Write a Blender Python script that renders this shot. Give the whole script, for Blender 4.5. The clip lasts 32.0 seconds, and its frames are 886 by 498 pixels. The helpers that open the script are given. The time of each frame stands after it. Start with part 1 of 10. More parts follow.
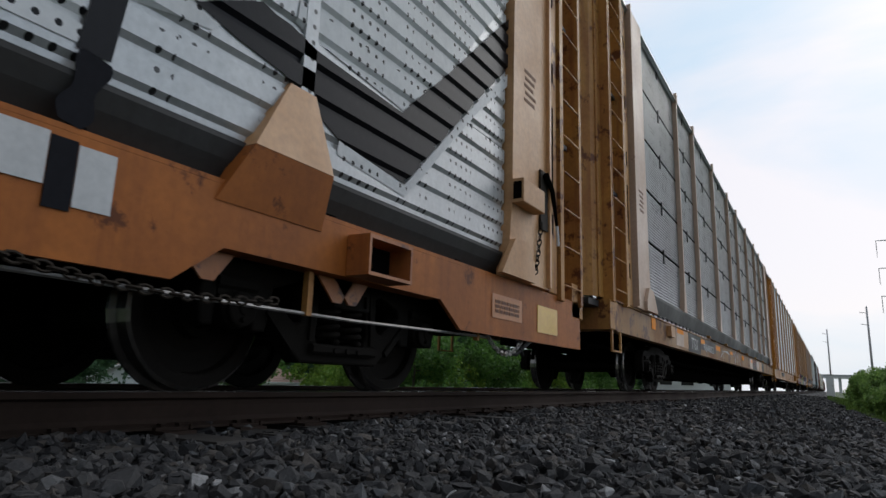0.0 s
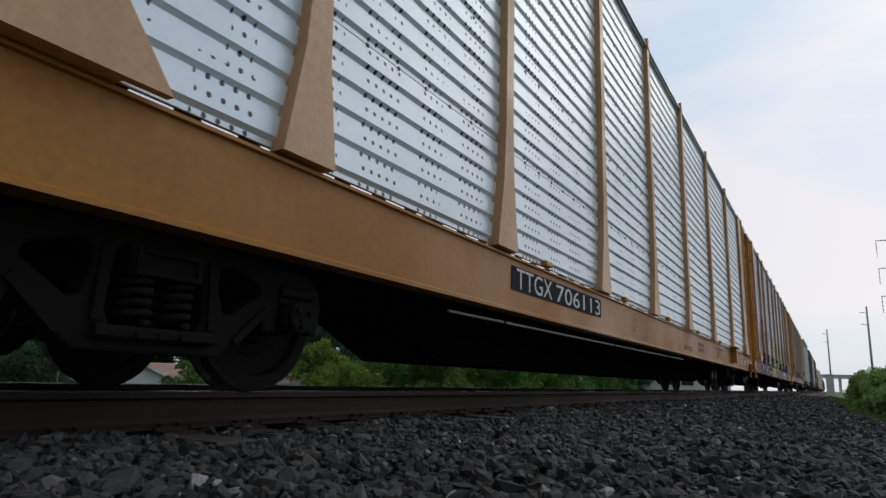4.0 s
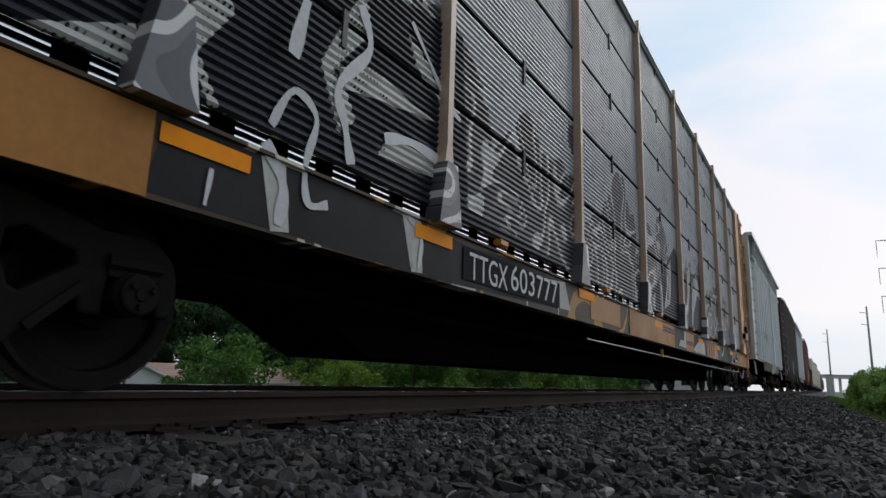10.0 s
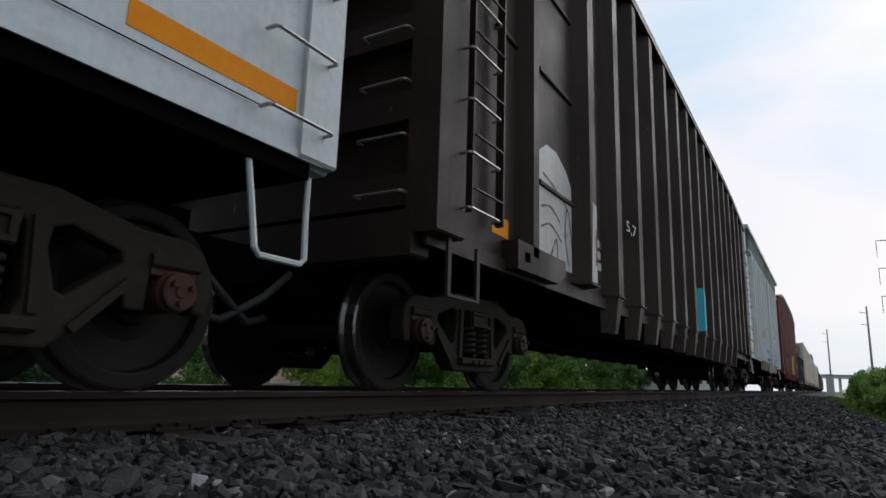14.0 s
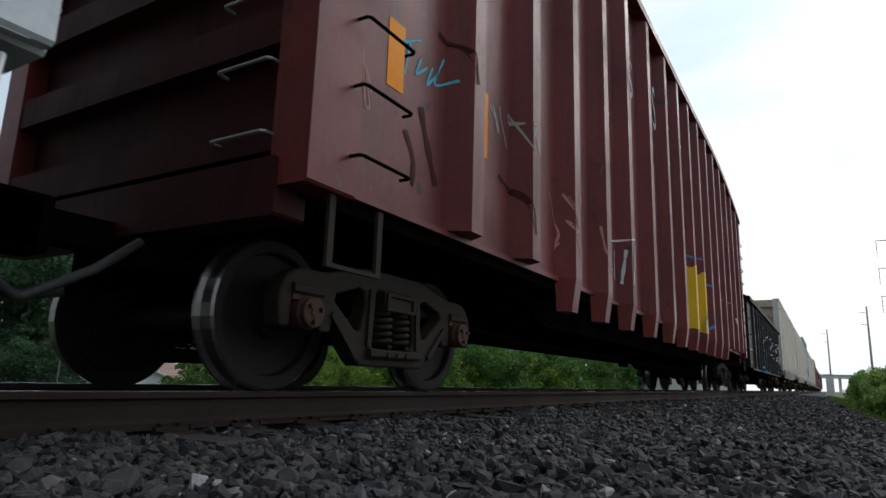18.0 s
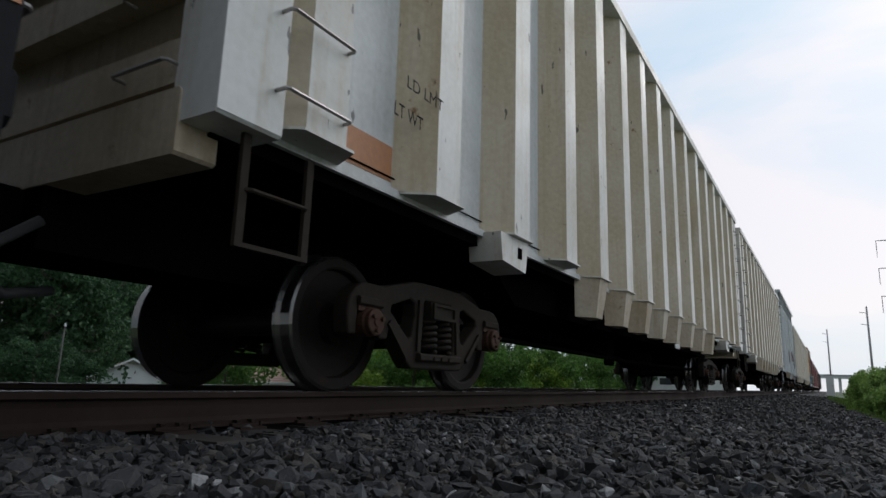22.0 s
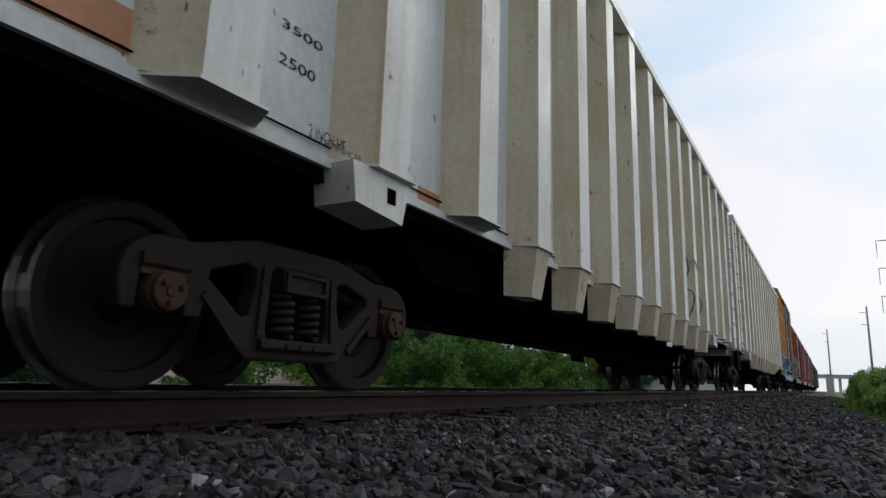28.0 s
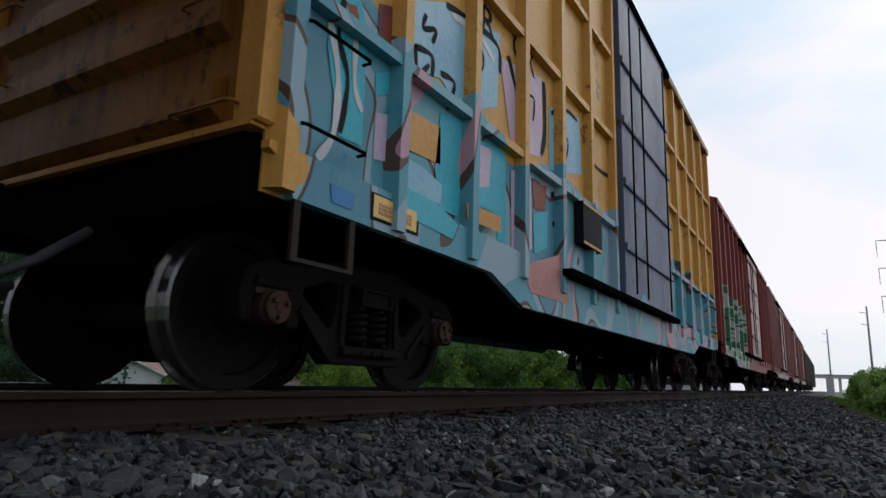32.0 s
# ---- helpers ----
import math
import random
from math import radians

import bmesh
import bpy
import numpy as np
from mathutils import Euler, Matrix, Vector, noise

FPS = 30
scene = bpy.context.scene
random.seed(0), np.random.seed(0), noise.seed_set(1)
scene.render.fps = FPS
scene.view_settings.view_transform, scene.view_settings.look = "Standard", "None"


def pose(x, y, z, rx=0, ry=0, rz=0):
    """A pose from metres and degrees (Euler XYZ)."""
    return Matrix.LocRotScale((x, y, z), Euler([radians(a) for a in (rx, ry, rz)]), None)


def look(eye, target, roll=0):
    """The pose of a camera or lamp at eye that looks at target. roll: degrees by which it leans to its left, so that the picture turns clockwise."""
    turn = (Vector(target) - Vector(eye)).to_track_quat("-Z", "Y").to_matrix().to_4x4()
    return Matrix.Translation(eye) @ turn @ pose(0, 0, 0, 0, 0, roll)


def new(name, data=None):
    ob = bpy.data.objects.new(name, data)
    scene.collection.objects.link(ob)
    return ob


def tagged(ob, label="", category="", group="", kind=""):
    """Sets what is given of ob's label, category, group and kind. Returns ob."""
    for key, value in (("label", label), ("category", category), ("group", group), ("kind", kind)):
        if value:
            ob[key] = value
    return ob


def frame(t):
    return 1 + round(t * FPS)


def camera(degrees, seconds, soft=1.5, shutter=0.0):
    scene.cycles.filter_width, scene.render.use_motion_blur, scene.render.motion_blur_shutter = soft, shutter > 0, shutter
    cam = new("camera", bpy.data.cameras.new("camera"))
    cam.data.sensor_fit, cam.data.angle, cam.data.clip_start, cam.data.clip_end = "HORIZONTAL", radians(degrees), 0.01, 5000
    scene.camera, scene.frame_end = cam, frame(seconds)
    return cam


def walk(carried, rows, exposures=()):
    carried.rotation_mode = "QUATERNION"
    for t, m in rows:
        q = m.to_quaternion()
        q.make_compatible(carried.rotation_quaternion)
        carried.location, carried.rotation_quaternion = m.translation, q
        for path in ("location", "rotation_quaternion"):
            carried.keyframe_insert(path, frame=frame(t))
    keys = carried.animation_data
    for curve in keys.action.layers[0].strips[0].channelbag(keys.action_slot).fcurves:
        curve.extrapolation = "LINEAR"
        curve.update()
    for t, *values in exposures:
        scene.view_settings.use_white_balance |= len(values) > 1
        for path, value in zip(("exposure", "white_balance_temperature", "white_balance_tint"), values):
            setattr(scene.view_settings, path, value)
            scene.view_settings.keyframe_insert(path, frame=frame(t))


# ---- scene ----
# World: the near track runs along y at x = 0, rail tops at z = 0; the train rolls towards -y.
SECONDS = 32.0
EYE = (3.68, 0.0, 0.10)
cam = camera(70.0, SECONDS, soft=1.5, shutter=0.03)
VIEW = pose(*EYE, 90 + 11.656, -1.733, 30.822)
walk(cam, [(0.0, VIEW), (SECONDS, VIEW)], exposures=[(0.0, 0.0), (2.0, 0.0), (4.5, -0.16), (6.0, -0.17), (7.0, -0.1), (8.5, -0.03), (12.0, 0.0), (16.8, 0.0), (18.0, 0.26), (19.0, 0.42), (19.5, 0.25), (20.0, 0.0), (21.0, -0.03), (SECONDS, 0.0)])
SPEED = 9.55            # metres per second

# ---------------------------------------------------------------- sky and sun
SUN_UP, SUN_ROUND = 36, 18
world = bpy.data.worlds.new("overcast_sky")
scene.world = world
world.use_nodes = True
wn, wl = world.node_tree.nodes, world.node_tree.links
wn.clear()
sky = wn.new("ShaderNodeTexSky")
sky.sky_type, sky.sun_disc = "NISHITA", False
sky.sun_elevation, sky.sun_rotation = radians(SUN_UP), radians(SUN_ROUND)
sky.air_density, sky.dust_density, sky.ozone_density = 1.0, 2.0, 1.5
w_co = wn.new("ShaderNodeTexCoord")
w_map = wn.new("ShaderNodeMapping")
w_map.inputs["Scale"].default_value = (1.0, 1.0, 2.6)
w_noise = wn.new("ShaderNodeTexNoise")
w_noise.inputs["Scale"].default_value = 1.7
w_noise.inputs["Detail"].default_value = 7.0
w_noise.inputs["Distortion"].default_value = 0.5
w_ramp = wn.new("ShaderNodeValToRGB")
w_ramp.color_ramp.elements[0].position, w_ramp.color_ramp.elements[0].color = 0.40, (0.64, 0.80, 0.96, 1)
w_ramp.color_ramp.elements[1].position, w_ramp.color_ramp.elements[1].color = 0.60, (0.94, 0.92, 0.97, 1)
w_strength = wn.new("ShaderNodeMixRGB")
w_strength.inputs["Fac"].default_value = 0.86
w_gain = wn.new("ShaderNodeMixRGB")
w_gain.blend_type = "MULTIPLY"
w_gain.inputs["Fac"].default_value = 1.0
w_gain.inputs["Color2"].default_value = (0.10, 0.10, 0.10, 1)
w_back = wn.new("ShaderNodeBackground")
w_back.inputs["Strength"].default_value = 1.0
w_out = wn.new("ShaderNodeOutputWorld")
wl.new(w_co.outputs["Generated"], w_map.inputs["Vector"])
wl.new(w_map.outputs["Vector"], w_noise.inputs["Vector"])
wl.new(w_noise.outputs["Fac"], w_ramp.inputs["Fac"])
wl.new(sky.outputs["Color"], w_gain.inputs["Color1"])
wl.new(w_gain.outputs["Color"], w_strength.inputs["Color1"])
wl.new(w_ramp.outputs["Color"], w_strength.inputs["Color2"])
w_dot = wn.new("ShaderNodeVectorMath")
w_dot.operation = "DOT_PRODUCT"
w_dot.inputs[1].default_value = (math.sin(radians(SUN_ROUND)) * 0.92, math.cos(radians(SUN_ROUND)) * 0.92, 0.39)
w_glow = wn.new("ShaderNodeMapRange")
w_glow.interpolation_type = "SMOOTHSTEP"
for socket, value in (("From Min", -0.45), ("From Max", 0.80), ("To Min", 0.42), ("To Max", 1.0)):
    w_glow.inputs[socket].default_value = value
w_side = wn.new("ShaderNodeMixRGB")
w_side.blend_type = "MULTIPLY"
w_side.inputs["Fac"].default_value = 1.0
wl.new(w_co.outputs["Generated"], w_dot.inputs[0])
wl.new(w_dot.outputs["Value"], w_glow.inputs["Value"])
wl.new(w_strength.outputs["Color"], w_side.inputs["Color1"])
wl.new(w_glow.outputs["Result"], w_side.inputs["Color2"])
wl.new(w_side.outputs["Color"], w_back.inputs["Color"])
wl.new(w_back.outputs["Background"], w_out.inputs["Surface"])

sun = new("sun", bpy.data.lights.new("sun", "SUN"))
sun.data.energy, sun.data.angle, sun.data.color = 0.50, radians(30), (1.0, 0.97, 0.93)
sun.matrix_basis = look((0, 0, 0), (-math.sin(radians(SUN_ROUND)) * math.cos(radians(SUN_UP)),
                                    -math.cos(radians(SUN_ROUND)) * math.cos(radians(SUN_UP)), -math.sin(radians(SUN_UP))))


# ---------------------------------------------------------------- materials
def material(name):
    m = bpy.data.materials.new(name)
    m.use_nodes = True
    return m, m.node_tree.nodes, m.node_tree.links, m.node_tree.nodes["Principled BSDF"]


def rgba(c):
    return (c[0], c[1], c[2], 1.0)


def noise_node(n, l, co, scale, detail=5.0, rough=0.6, dist=0.0):
    t = n.new("ShaderNodeTexNoise")
    t.inputs["Scale"].default_value, t.inputs["Detail"].default_value = scale, detail
    t.inputs["Roughness"].default_value, t.inputs["Distortion"].default_value = rough, dist
    l.new(co, t.inputs["Vector"])
    return t.outputs["Fac"]


def ramp_node(n, l, fac, stops, constant=False):
    r = n.new("ShaderNodeValToRGB")
    r.color_ramp.interpolation = "CONSTANT" if constant else "LINEAR"
    while len(r.color_ramp.elements) < len(stops):
        r.color_ramp.elements.new(0.5)
    for e, (p, c) in zip(r.color_ramp.elements, stops):
        e.position, e.color = p, rgba(c) if not isinstance(c, float) else (c, c, c, 1)
    l.new(fac, r.inputs["Fac"])
    return r.outputs["Color"]


def mix_node(n, l, fac, a, b, kind="MIX"):
    m = n.new("ShaderNodeMixRGB")
    m.blend_type = kind
    for socket, v in zip(("Fac", "Color1", "Color2"), (fac, a, b)):
        if isinstance(v, (int, float)):
            m.inputs[socket].default_value = v if socket == "Fac" else (v, v, v, 1)
        elif isinstance(v, tuple):
            m.inputs[socket].default_value = rgba(v)
        else:
            l.new(v, m.inputs[socket])
    return m.outputs["Color"]


def math_node(n, l, op, a, b=0.0):
    m = n.new("ShaderNodeMath")
    m.operation = op
    for i, v in enumerate((a, b)):
        if isinstance(v, (int, float)):
            m.inputs[i].default_value = v
        else:
            l.new(v, m.inputs[i])
    return m.outputs[0]


def coords(n, l, scale=(1, 1, 1), offset=(0, 0, 0)):
    c = n.new("ShaderNodeTexCoord")
    m = n.new("ShaderNodeMapping")
    m.inputs["Scale"].default_value, m.inputs["Location"].default_value = scale, offset
    l.new(c.outputs["Object"], m.inputs["Vector"])
    return m.outputs["Vector"]


def bump(n, l, p, height, strength=0.3, distance=0.01):
    b = n.new("ShaderNodeBump")
    b.inputs["Strength"].default_value, b.inputs["Distance"].default_value = strength, distance
    l.new(height, b.inputs["Height"])
    l.new(b.outputs["Normal"], p.inputs["Normal"])


def weathered(n, l, base, dirt, rust=None, streak=0.5, seed=0.0, rust_at=0.62, chips=0.0):
    """Paint with a fine grain, large stains, vertical streaks and specks of rust."""
    co = coords(n, l, offset=(seed, seed * 1.7, seed * 0.3))
    big = noise_node(n, l, co, 0.9, 6)
    col = mix_node(n, l, ramp_node(n, l, big, [(0.38, 0.0), (0.68, 0.75)]), base, dirt)
    tall = coords(n, l, scale=(9.0, 9.0, 0.55), offset=(seed, 0, 0))
    run = noise_node(n, l, tall, 1.0, 6)
    col = mix_node(n, l, math_node(n, l, "MULTIPLY", ramp_node(n, l, run, [(0.50, 0.0), (0.72, 1.0)]), streak), col, dirt)
    fine = noise_node(n, l, co, 22.0, 4)
    col = mix_node(n, l, 0.16, col, ramp_node(n, l, fine, [(0.3, (0.2, 0.2, 0.2)), (0.7, (0.9, 0.9, 0.9))]), "OVERLAY")
    if rust:
        spots = noise_node(n, l, co, 3.3, 9, 0.72)
        col = mix_node(n, l, ramp_node(n, l, spots, [(rust_at, 0.0), (rust_at + 0.06, 0.9)]), col, rust)
    if chips:
        flake = noise_node(n, l, coords(n, l, scale=(13.0, 13.0, 4.0), offset=(seed * 2, seed, 0)), 1.0, 3, 0.55)
        col = mix_node(n, l, ramp_node(n, l, flake, [(chips, 0.0), (chips + 0.02, 0.85)]), col, (0.10, 0.085, 0.075))
    return col, fine, big


def paint(name, base, dirt, rust=None, rough=0.55, streak=0.5, metal=0.0, seed=0.0, rust_at=0.62, relief=0.15, gloss=0.7, chips=0.0):
    m, n, l, p = material(name)
    col, fine, big = weathered(n, l, base, dirt, rust, streak, seed, rust_at, chips)
    l.new(col, p.inputs["Base Color"])
    p.inputs["Metallic"].default_value = metal
    l.new(ramp_node(n, l, big, [(0.3, rough - 0.2), (0.7, min(1.0, rough + 0.06))]), p.inputs["Roughness"])
    p.inputs["Specular IOR Level"].default_value = gloss
    bump(n, l, p, fine, relief, 0.004)
    return m


def band(n, l, value, lo, hi):
    return math_node(n, l, "MULTIPLY", math_node(n, l, "GREATER_THAN", value, lo), math_node(n, l, "LESS_THAN", value, hi))


def perforations(n, l, col, wide, ystep, zstep, r):
    """Rows of punched holes in the sheet, in columns with pauses between them."""
    c = n.new("ShaderNodeTexCoord")
    s = n.new("ShaderNodeSeparateXYZ")
    l.new(c.outputs["Object"], s.inputs["Vector"])
    y, z = s.outputs["Y"], s.outputs["Z"]
    dy = math_node(n, l, "SUBTRACT", math_node(n, l, "PINGPONG", y, ystep / 2), 0.0)
    dz = math_node(n, l, "SUBTRACT", math_node(n, l, "PINGPONG", z, zstep / 2), 0.0)
    d2 = math_node(n, l, "ADD", math_node(n, l, "MULTIPLY", dy, dy), math_node(n, l, "MULTIPLY", dz, dz))
    hole = math_node(n, l, "LESS_THAN", d2, r * r)
    column = math_node(n, l, "FLOORED_MODULO", y, wide)
    keep = math_node(n, l, "LESS_THAN", column, wide * 0.62)
    blank = n.new("ShaderNodeTexWhiteNoise")
    blank.noise_dimensions = "2D"
    cell = n.new("ShaderNodeCombineXYZ")
    l.new(math_node(n, l, "FLOOR", math_node(n, l, "DIVIDE", y, ystep * 2)), cell.inputs["X"])
    l.new(math_node(n, l, "FLOOR", math_node(n, l, "DIVIDE", z, 0.39)), cell.inputs["Y"])
    l.new(cell.outputs["Vector"], blank.inputs["Vector"])
    keep = math_node(n, l, "MULTIPLY", keep, math_node(n, l, "GREATER_THAN", blank.outputs["Value"], 0.22))
    return mix_node(n, l, math_node(n, l, "MULTIPLY", hole, keep), col, (0.012, 0.012, 0.014))


def sprayed(n, l, col, zones, top, ragged=0.8, seed=0.0):
    """Spray paint over a base colour: bold flat shapes with outlines, zone by zone along y, up to a ragged height."""
    c = n.new("ShaderNodeTexCoord")
    s = n.new("ShaderNodeSeparateXYZ")
    l.new(c.outputs["Object"], s.inputs["Vector"])
    y, z = s.outputs["Y"], s.outputs["Z"]
    flat = coords(n, l, scale=(0.0, 1.0, 1.0), offset=(seed, seed, seed))
    edge = noise_node(n, l, flat, 0.8, 2)
    height = math_node(n, l, "ADD", z, math_node(n, l, "MULTIPLY", math_node(n, l, "SUBTRACT", edge, 0.5), -ragged * 4))
    for lo, hi, scale, stops in zones:
        shape = noise_node(n, l, flat, scale, 0.6, 0.4, 1.6)
        tone = ramp_node(n, l, shape, stops, True)
        faded = mix_node(n, l, 0.12, tone, col)
        border = math_node(n, l, "ADD", y, math_node(n, l, "MULTIPLY", math_node(n, l, "SUBTRACT", edge, 0.5), 3.0))
        mask = math_node(n, l, "MULTIPLY", band(n, l, border, lo, hi), math_node(n, l, "LESS_THAN", height, top))
        col = mix_node(n, l, mask, col, faded)
    return col


def rack_sheet(name, base, dirt, zones=(), top=3.4, holes=True, seed=0.0, metal=0.25, ragged=0.8, fine=False):
    m, n, l, p = material(name)
    col, grain, big = weathered(n, l, base, dirt, None, 0.35, seed)
    if zones:
        col = sprayed(n, l, col, zones, top, ragged, seed)
    if holes:
        col = perforations(n, l, col, 0.62, 0.083, 0.0975, 0.0150) if not fine else perforations(n, l, col, 0.9, 0.036, 0.06, 0.0085)
    l.new(col, p.inputs["Base Color"])
    p.inputs["Metallic"].default_value = 0.0 if zones else metal
    p.inputs["Roughness"].default_value = 0.36
    p.inputs["Specular IOR Level"].default_value = 0.15 if name.startswith("mural_") else 0.6 if zones else 0.9
    bump(n, l, p, grain, 0.1, 0.003)
    return m


WHITE, BLACKISH = (0.62, 0.63, 0.64), (0.02, 0.02, 0.025)
GRAF_BLACK = [(0.0, (0.012, 0.012, 0.015)), (0.37, (0.62, 0.62, 0.62)), (0.415, (0.010, 0.010, 0.013)), (0.50, (0.07, 0.07, 0.075)), (0.55, (0.62, 0.61, 0.58)), (0.595, (0.012, 0.012, 0.015))]
GRAF_GREY = [(0.0, (0.62, 0.63, 0.64)), (0.40, (0.04, 0.045, 0.055)), (0.47, (0.66, 0.67, 0.68)), (0.49, (0.22, 0.25, 0.27)), (0.62, (0.62, 0.63, 0.64))]
GRAF_RED = [(0.0, (0.025, 0.018, 0.06)), (0.40, (0.24, 0.018, 0.032)), (0.485, (0.62, 0.54, 0.20)), (0.505, (0.03, 0.02, 0.075)), (0.60, (0.24, 0.025, 0.045))]
GRAF_GREEN = [(0.0, (0.018, 0.020, 0.045)), (0.40, (0.60, 0.50, 0.20)), (0.475, (0.018, 0.020, 0.045)), (0.53, (0.28, 0.38, 0.14)), (0.58, (0.62, 0.52, 0.22)), (0.64, (0.015, 0.10, 0.11))]
GRAF_PURPLE = [(0.0, (0.075, 0.035, 0.13)), (0.42, (0.015, 0.012, 0.02)), (0.45, (0.55, 0.48, 0.08)), (0.463, (0.10, 0.05, 0.17)), (0.57, (0.36, 0.37, 0.42)), (0.62, (0.15, 0.025, 0.08))]
GRAF_TEAL = [(0.0, (0.02, 0.27, 0.40)), (0.40, (0.015, 0.02, 0.035)), (0.415, (0.24, 0.42, 0.54)), (0.47, (0.03, 0.33, 0.45)), (0.55, (0.02, 0.025, 0.05)), (0.57, (0.50, 0.30, 0.40)), (0.63, (0.10, 0.38, 0.48))]
GRAF_OLIVE = [(0.0, (0.015, 0.017, 0.016)), (0.36, (0.60, 0.57, 0.48)), (0.38, (0.022, 0.025, 0.022)), (0.60, (0.40, 0.22, 0.05)), (0.64, (0.035, 0.04, 0.035)), (0.70, (0.5, 0.5, 0.46))]

YELLOW = paint("rack_yellow_paint", (0.54, 0.240, 0.022), (0.36, 0.145, 0.016), (0.13, 0.045, 0.018), 0.5, 0.4, rust_at=0.68, gloss=0.5)
YELLOW_OLD = paint("rusty_yellow_paint", (0.47, 0.245, 0.065), (0.27, 0.105, 0.040), (0.10, 0.028, 0.012), 0.6, 0.9, seed=3.0, rust_at=0.54, gloss=0.3)
POST_PALE = paint("pale_rack_post_paint", (0.56, 0.41, 0.31), (0.43, 0.28, 0.19), (0.16, 0.06, 0.03), 0.55, 0.5, seed=50.0, rust_at=0.64)
BUFF = paint("buff_post_paint", (0.56, 0.31, 0.14), (0.42, 0.21, 0.085), (0.16, 0.06, 0.03), 0.55, 0.3, seed=1.0, rust_at=0.68)
ORANGE_OLD = paint("orange_sill_paint", (0.40, 0.135, 0.028), (0.20, 0.06, 0.018), (0.08, 0.022, 0.009), 0.6, 0.7, seed=7.0, rust_at=0.58)
SHEET_BRIGHT = rack_sheet("bright_perforated_sheet", (0.78, 0.86, 0.92), (0.66, 0.73, 0.79))
SHEET_LOUVRE = rack_sheet("grey_ribbed_sheet", (0.43, 0.445, 0.46), (0.30, 0.305, 0.315), seed=2.0, fine=True)
SHEET_A0 = rack_sheet("lettered_sheet", (0.52, 0.53, 0.54), (0.34, 0.37, 0.39), seed=4.2)
SHEET_A3 = rack_sheet("mural_sheet", (0.52, 0.56, 0.63), (0.41, 0.44, 0.50), [(-2.0, 7.0, 0.85, GRAF_RED), (6.8, 16.4, 0.75, GRAF_GREEN), (16.9, 22.6, 0.8, GRAF_PURPLE)], 2.9, seed=1.3, ragged=0.9)
SHEET_A4 = rack_sheet("black_white_mural_sheet", (0.47, 0.50, 0.54), (0.34, 0.36, 0.39), [(-1.0, 22.0, 0.95, GRAF_BLACK)], 2.6, seed=6.1, ragged=0.9, fine=True)


MURAL = {}
for tone, c in dict(navy=(0.022, 0.024, 0.055), cream=(0.58, 0.48, 0.18), green=(0.30, 0.40, 0.12), red=(0.21, 0.03, 0.05), purple=(0.060, 0.038, 0.125), pale=(0.46, 0.48, 0.51), black=(0.010, 0.010, 0.013), teal=(0.02, 0.24, 0.26), white=(0.66, 0.68, 0.70)).items():
    MURAL[tone] = rack_sheet("mural_" + tone, c, tuple(v * 0.72 for v in c), seed=52.0 + len(tone), metal=0.0)
for tone, c in dict(soot=(0.022, 0.025, 0.034), chalk=(0.60, 0.60, 0.58)).items():
    MURAL[tone] = rack_sheet("mural_" + tone, c, tuple(v * 0.75 for v in c), seed=61.0, metal=0.0, fine=True)


FLAT = {}
for tone, c in dict(navy=(0.020, 0.022, 0.048), cream=(0.52, 0.43, 0.16), green=(0.27, 0.36, 0.11), red=(0.20, 0.03, 0.05), purple=(0.060, 0.036, 0.125), pale=(0.42, 0.44, 0.47), black=(0.010, 0.010, 0.013), teal=(0.02, 0.24, 0.26), soot=(0.018, 0.019, 0.021), chalk=(0.52, 0.51, 0.48)).items():
    FLAT[tone] = paint("sprayed_" + tone, c, tuple(v * 0.7 for v in c), (0.10, 0.045, 0.02), 0.6, 0.6, seed=70.0 + len(tone), rust_at=0.68, gloss=0.12)


def sprayed_paint(name, base, dirt, rust, zones, top=9.0, seed=0.0, rough=0.5, ragged=0.3):
    m, n, l, p = material(name)
    col, grain, big = weathered(n, l, base, dirt, rust, 0.7, seed, 0.585)
    col = sprayed(n, l, col, zones, top, ragged, seed)
    l.new(col, p.inputs["Base Color"])
    p.inputs["Roughness"].default_value = rough
    p.inputs["Specular IOR Level"].default_value = 0.18
    bump(n, l, p, grain, 0.12, 0.003)
    return m


SILL_A0 = sprayed_paint("sill_orange_grey", (0.40, 0.13, 0.028), (0.22, 0.07, 0.02), (0.10, 0.03, 0.012), [(-1.0, 18.2, 0.5, GRAF_GREY)], seed=4.2)
SILL_A3 = sprayed_paint("sill_mural", (0.45, 0.22, 0.06), (0.28, 0.12, 0.035), (0.13, 0.045, 0.018), [(-2.0, 7.0, 0.85, GRAF_RED), (6.8, 16.4, 0.75, GRAF_GREEN), (16.9, 24.0, 0.8, GRAF_PURPLE)], seed=1.3)
SILL_A4 = sprayed_paint("sill_black_mural", (0.36, 0.17, 0.045), (0.23, 0.10, 0.03), (0.13, 0.045, 0.018), [(1.6, 21.6, 0.6, GRAF_OLIVE)], seed=6.1)
SILL_A1 = paint("patched_ochre_sill", (0.33, 0.165, 0.045), (0.18, 0.072, 0.026), (0.08, 0.024, 0.011), 0.6, 0.9, seed=58.0, rust_at=0.54, gloss=0.25)
SILL_A2 = paint("ochre_sill", (0.36, 0.150, 0.018), (0.30, 0.115, 0.016), (0.14, 0.05, 0.015), 0.55, 0.4, seed=59.0, rust_at=0.68, gloss=0.3)
LOWER_DARK = paint("dark_grey_steel", (0.040, 0.040, 0.042), (0.025, 0.024, 0.023), (0.06, 0.03, 0.015), 0.6, 0.6, seed=5.0, rust_at=0.66, gloss=0.3)
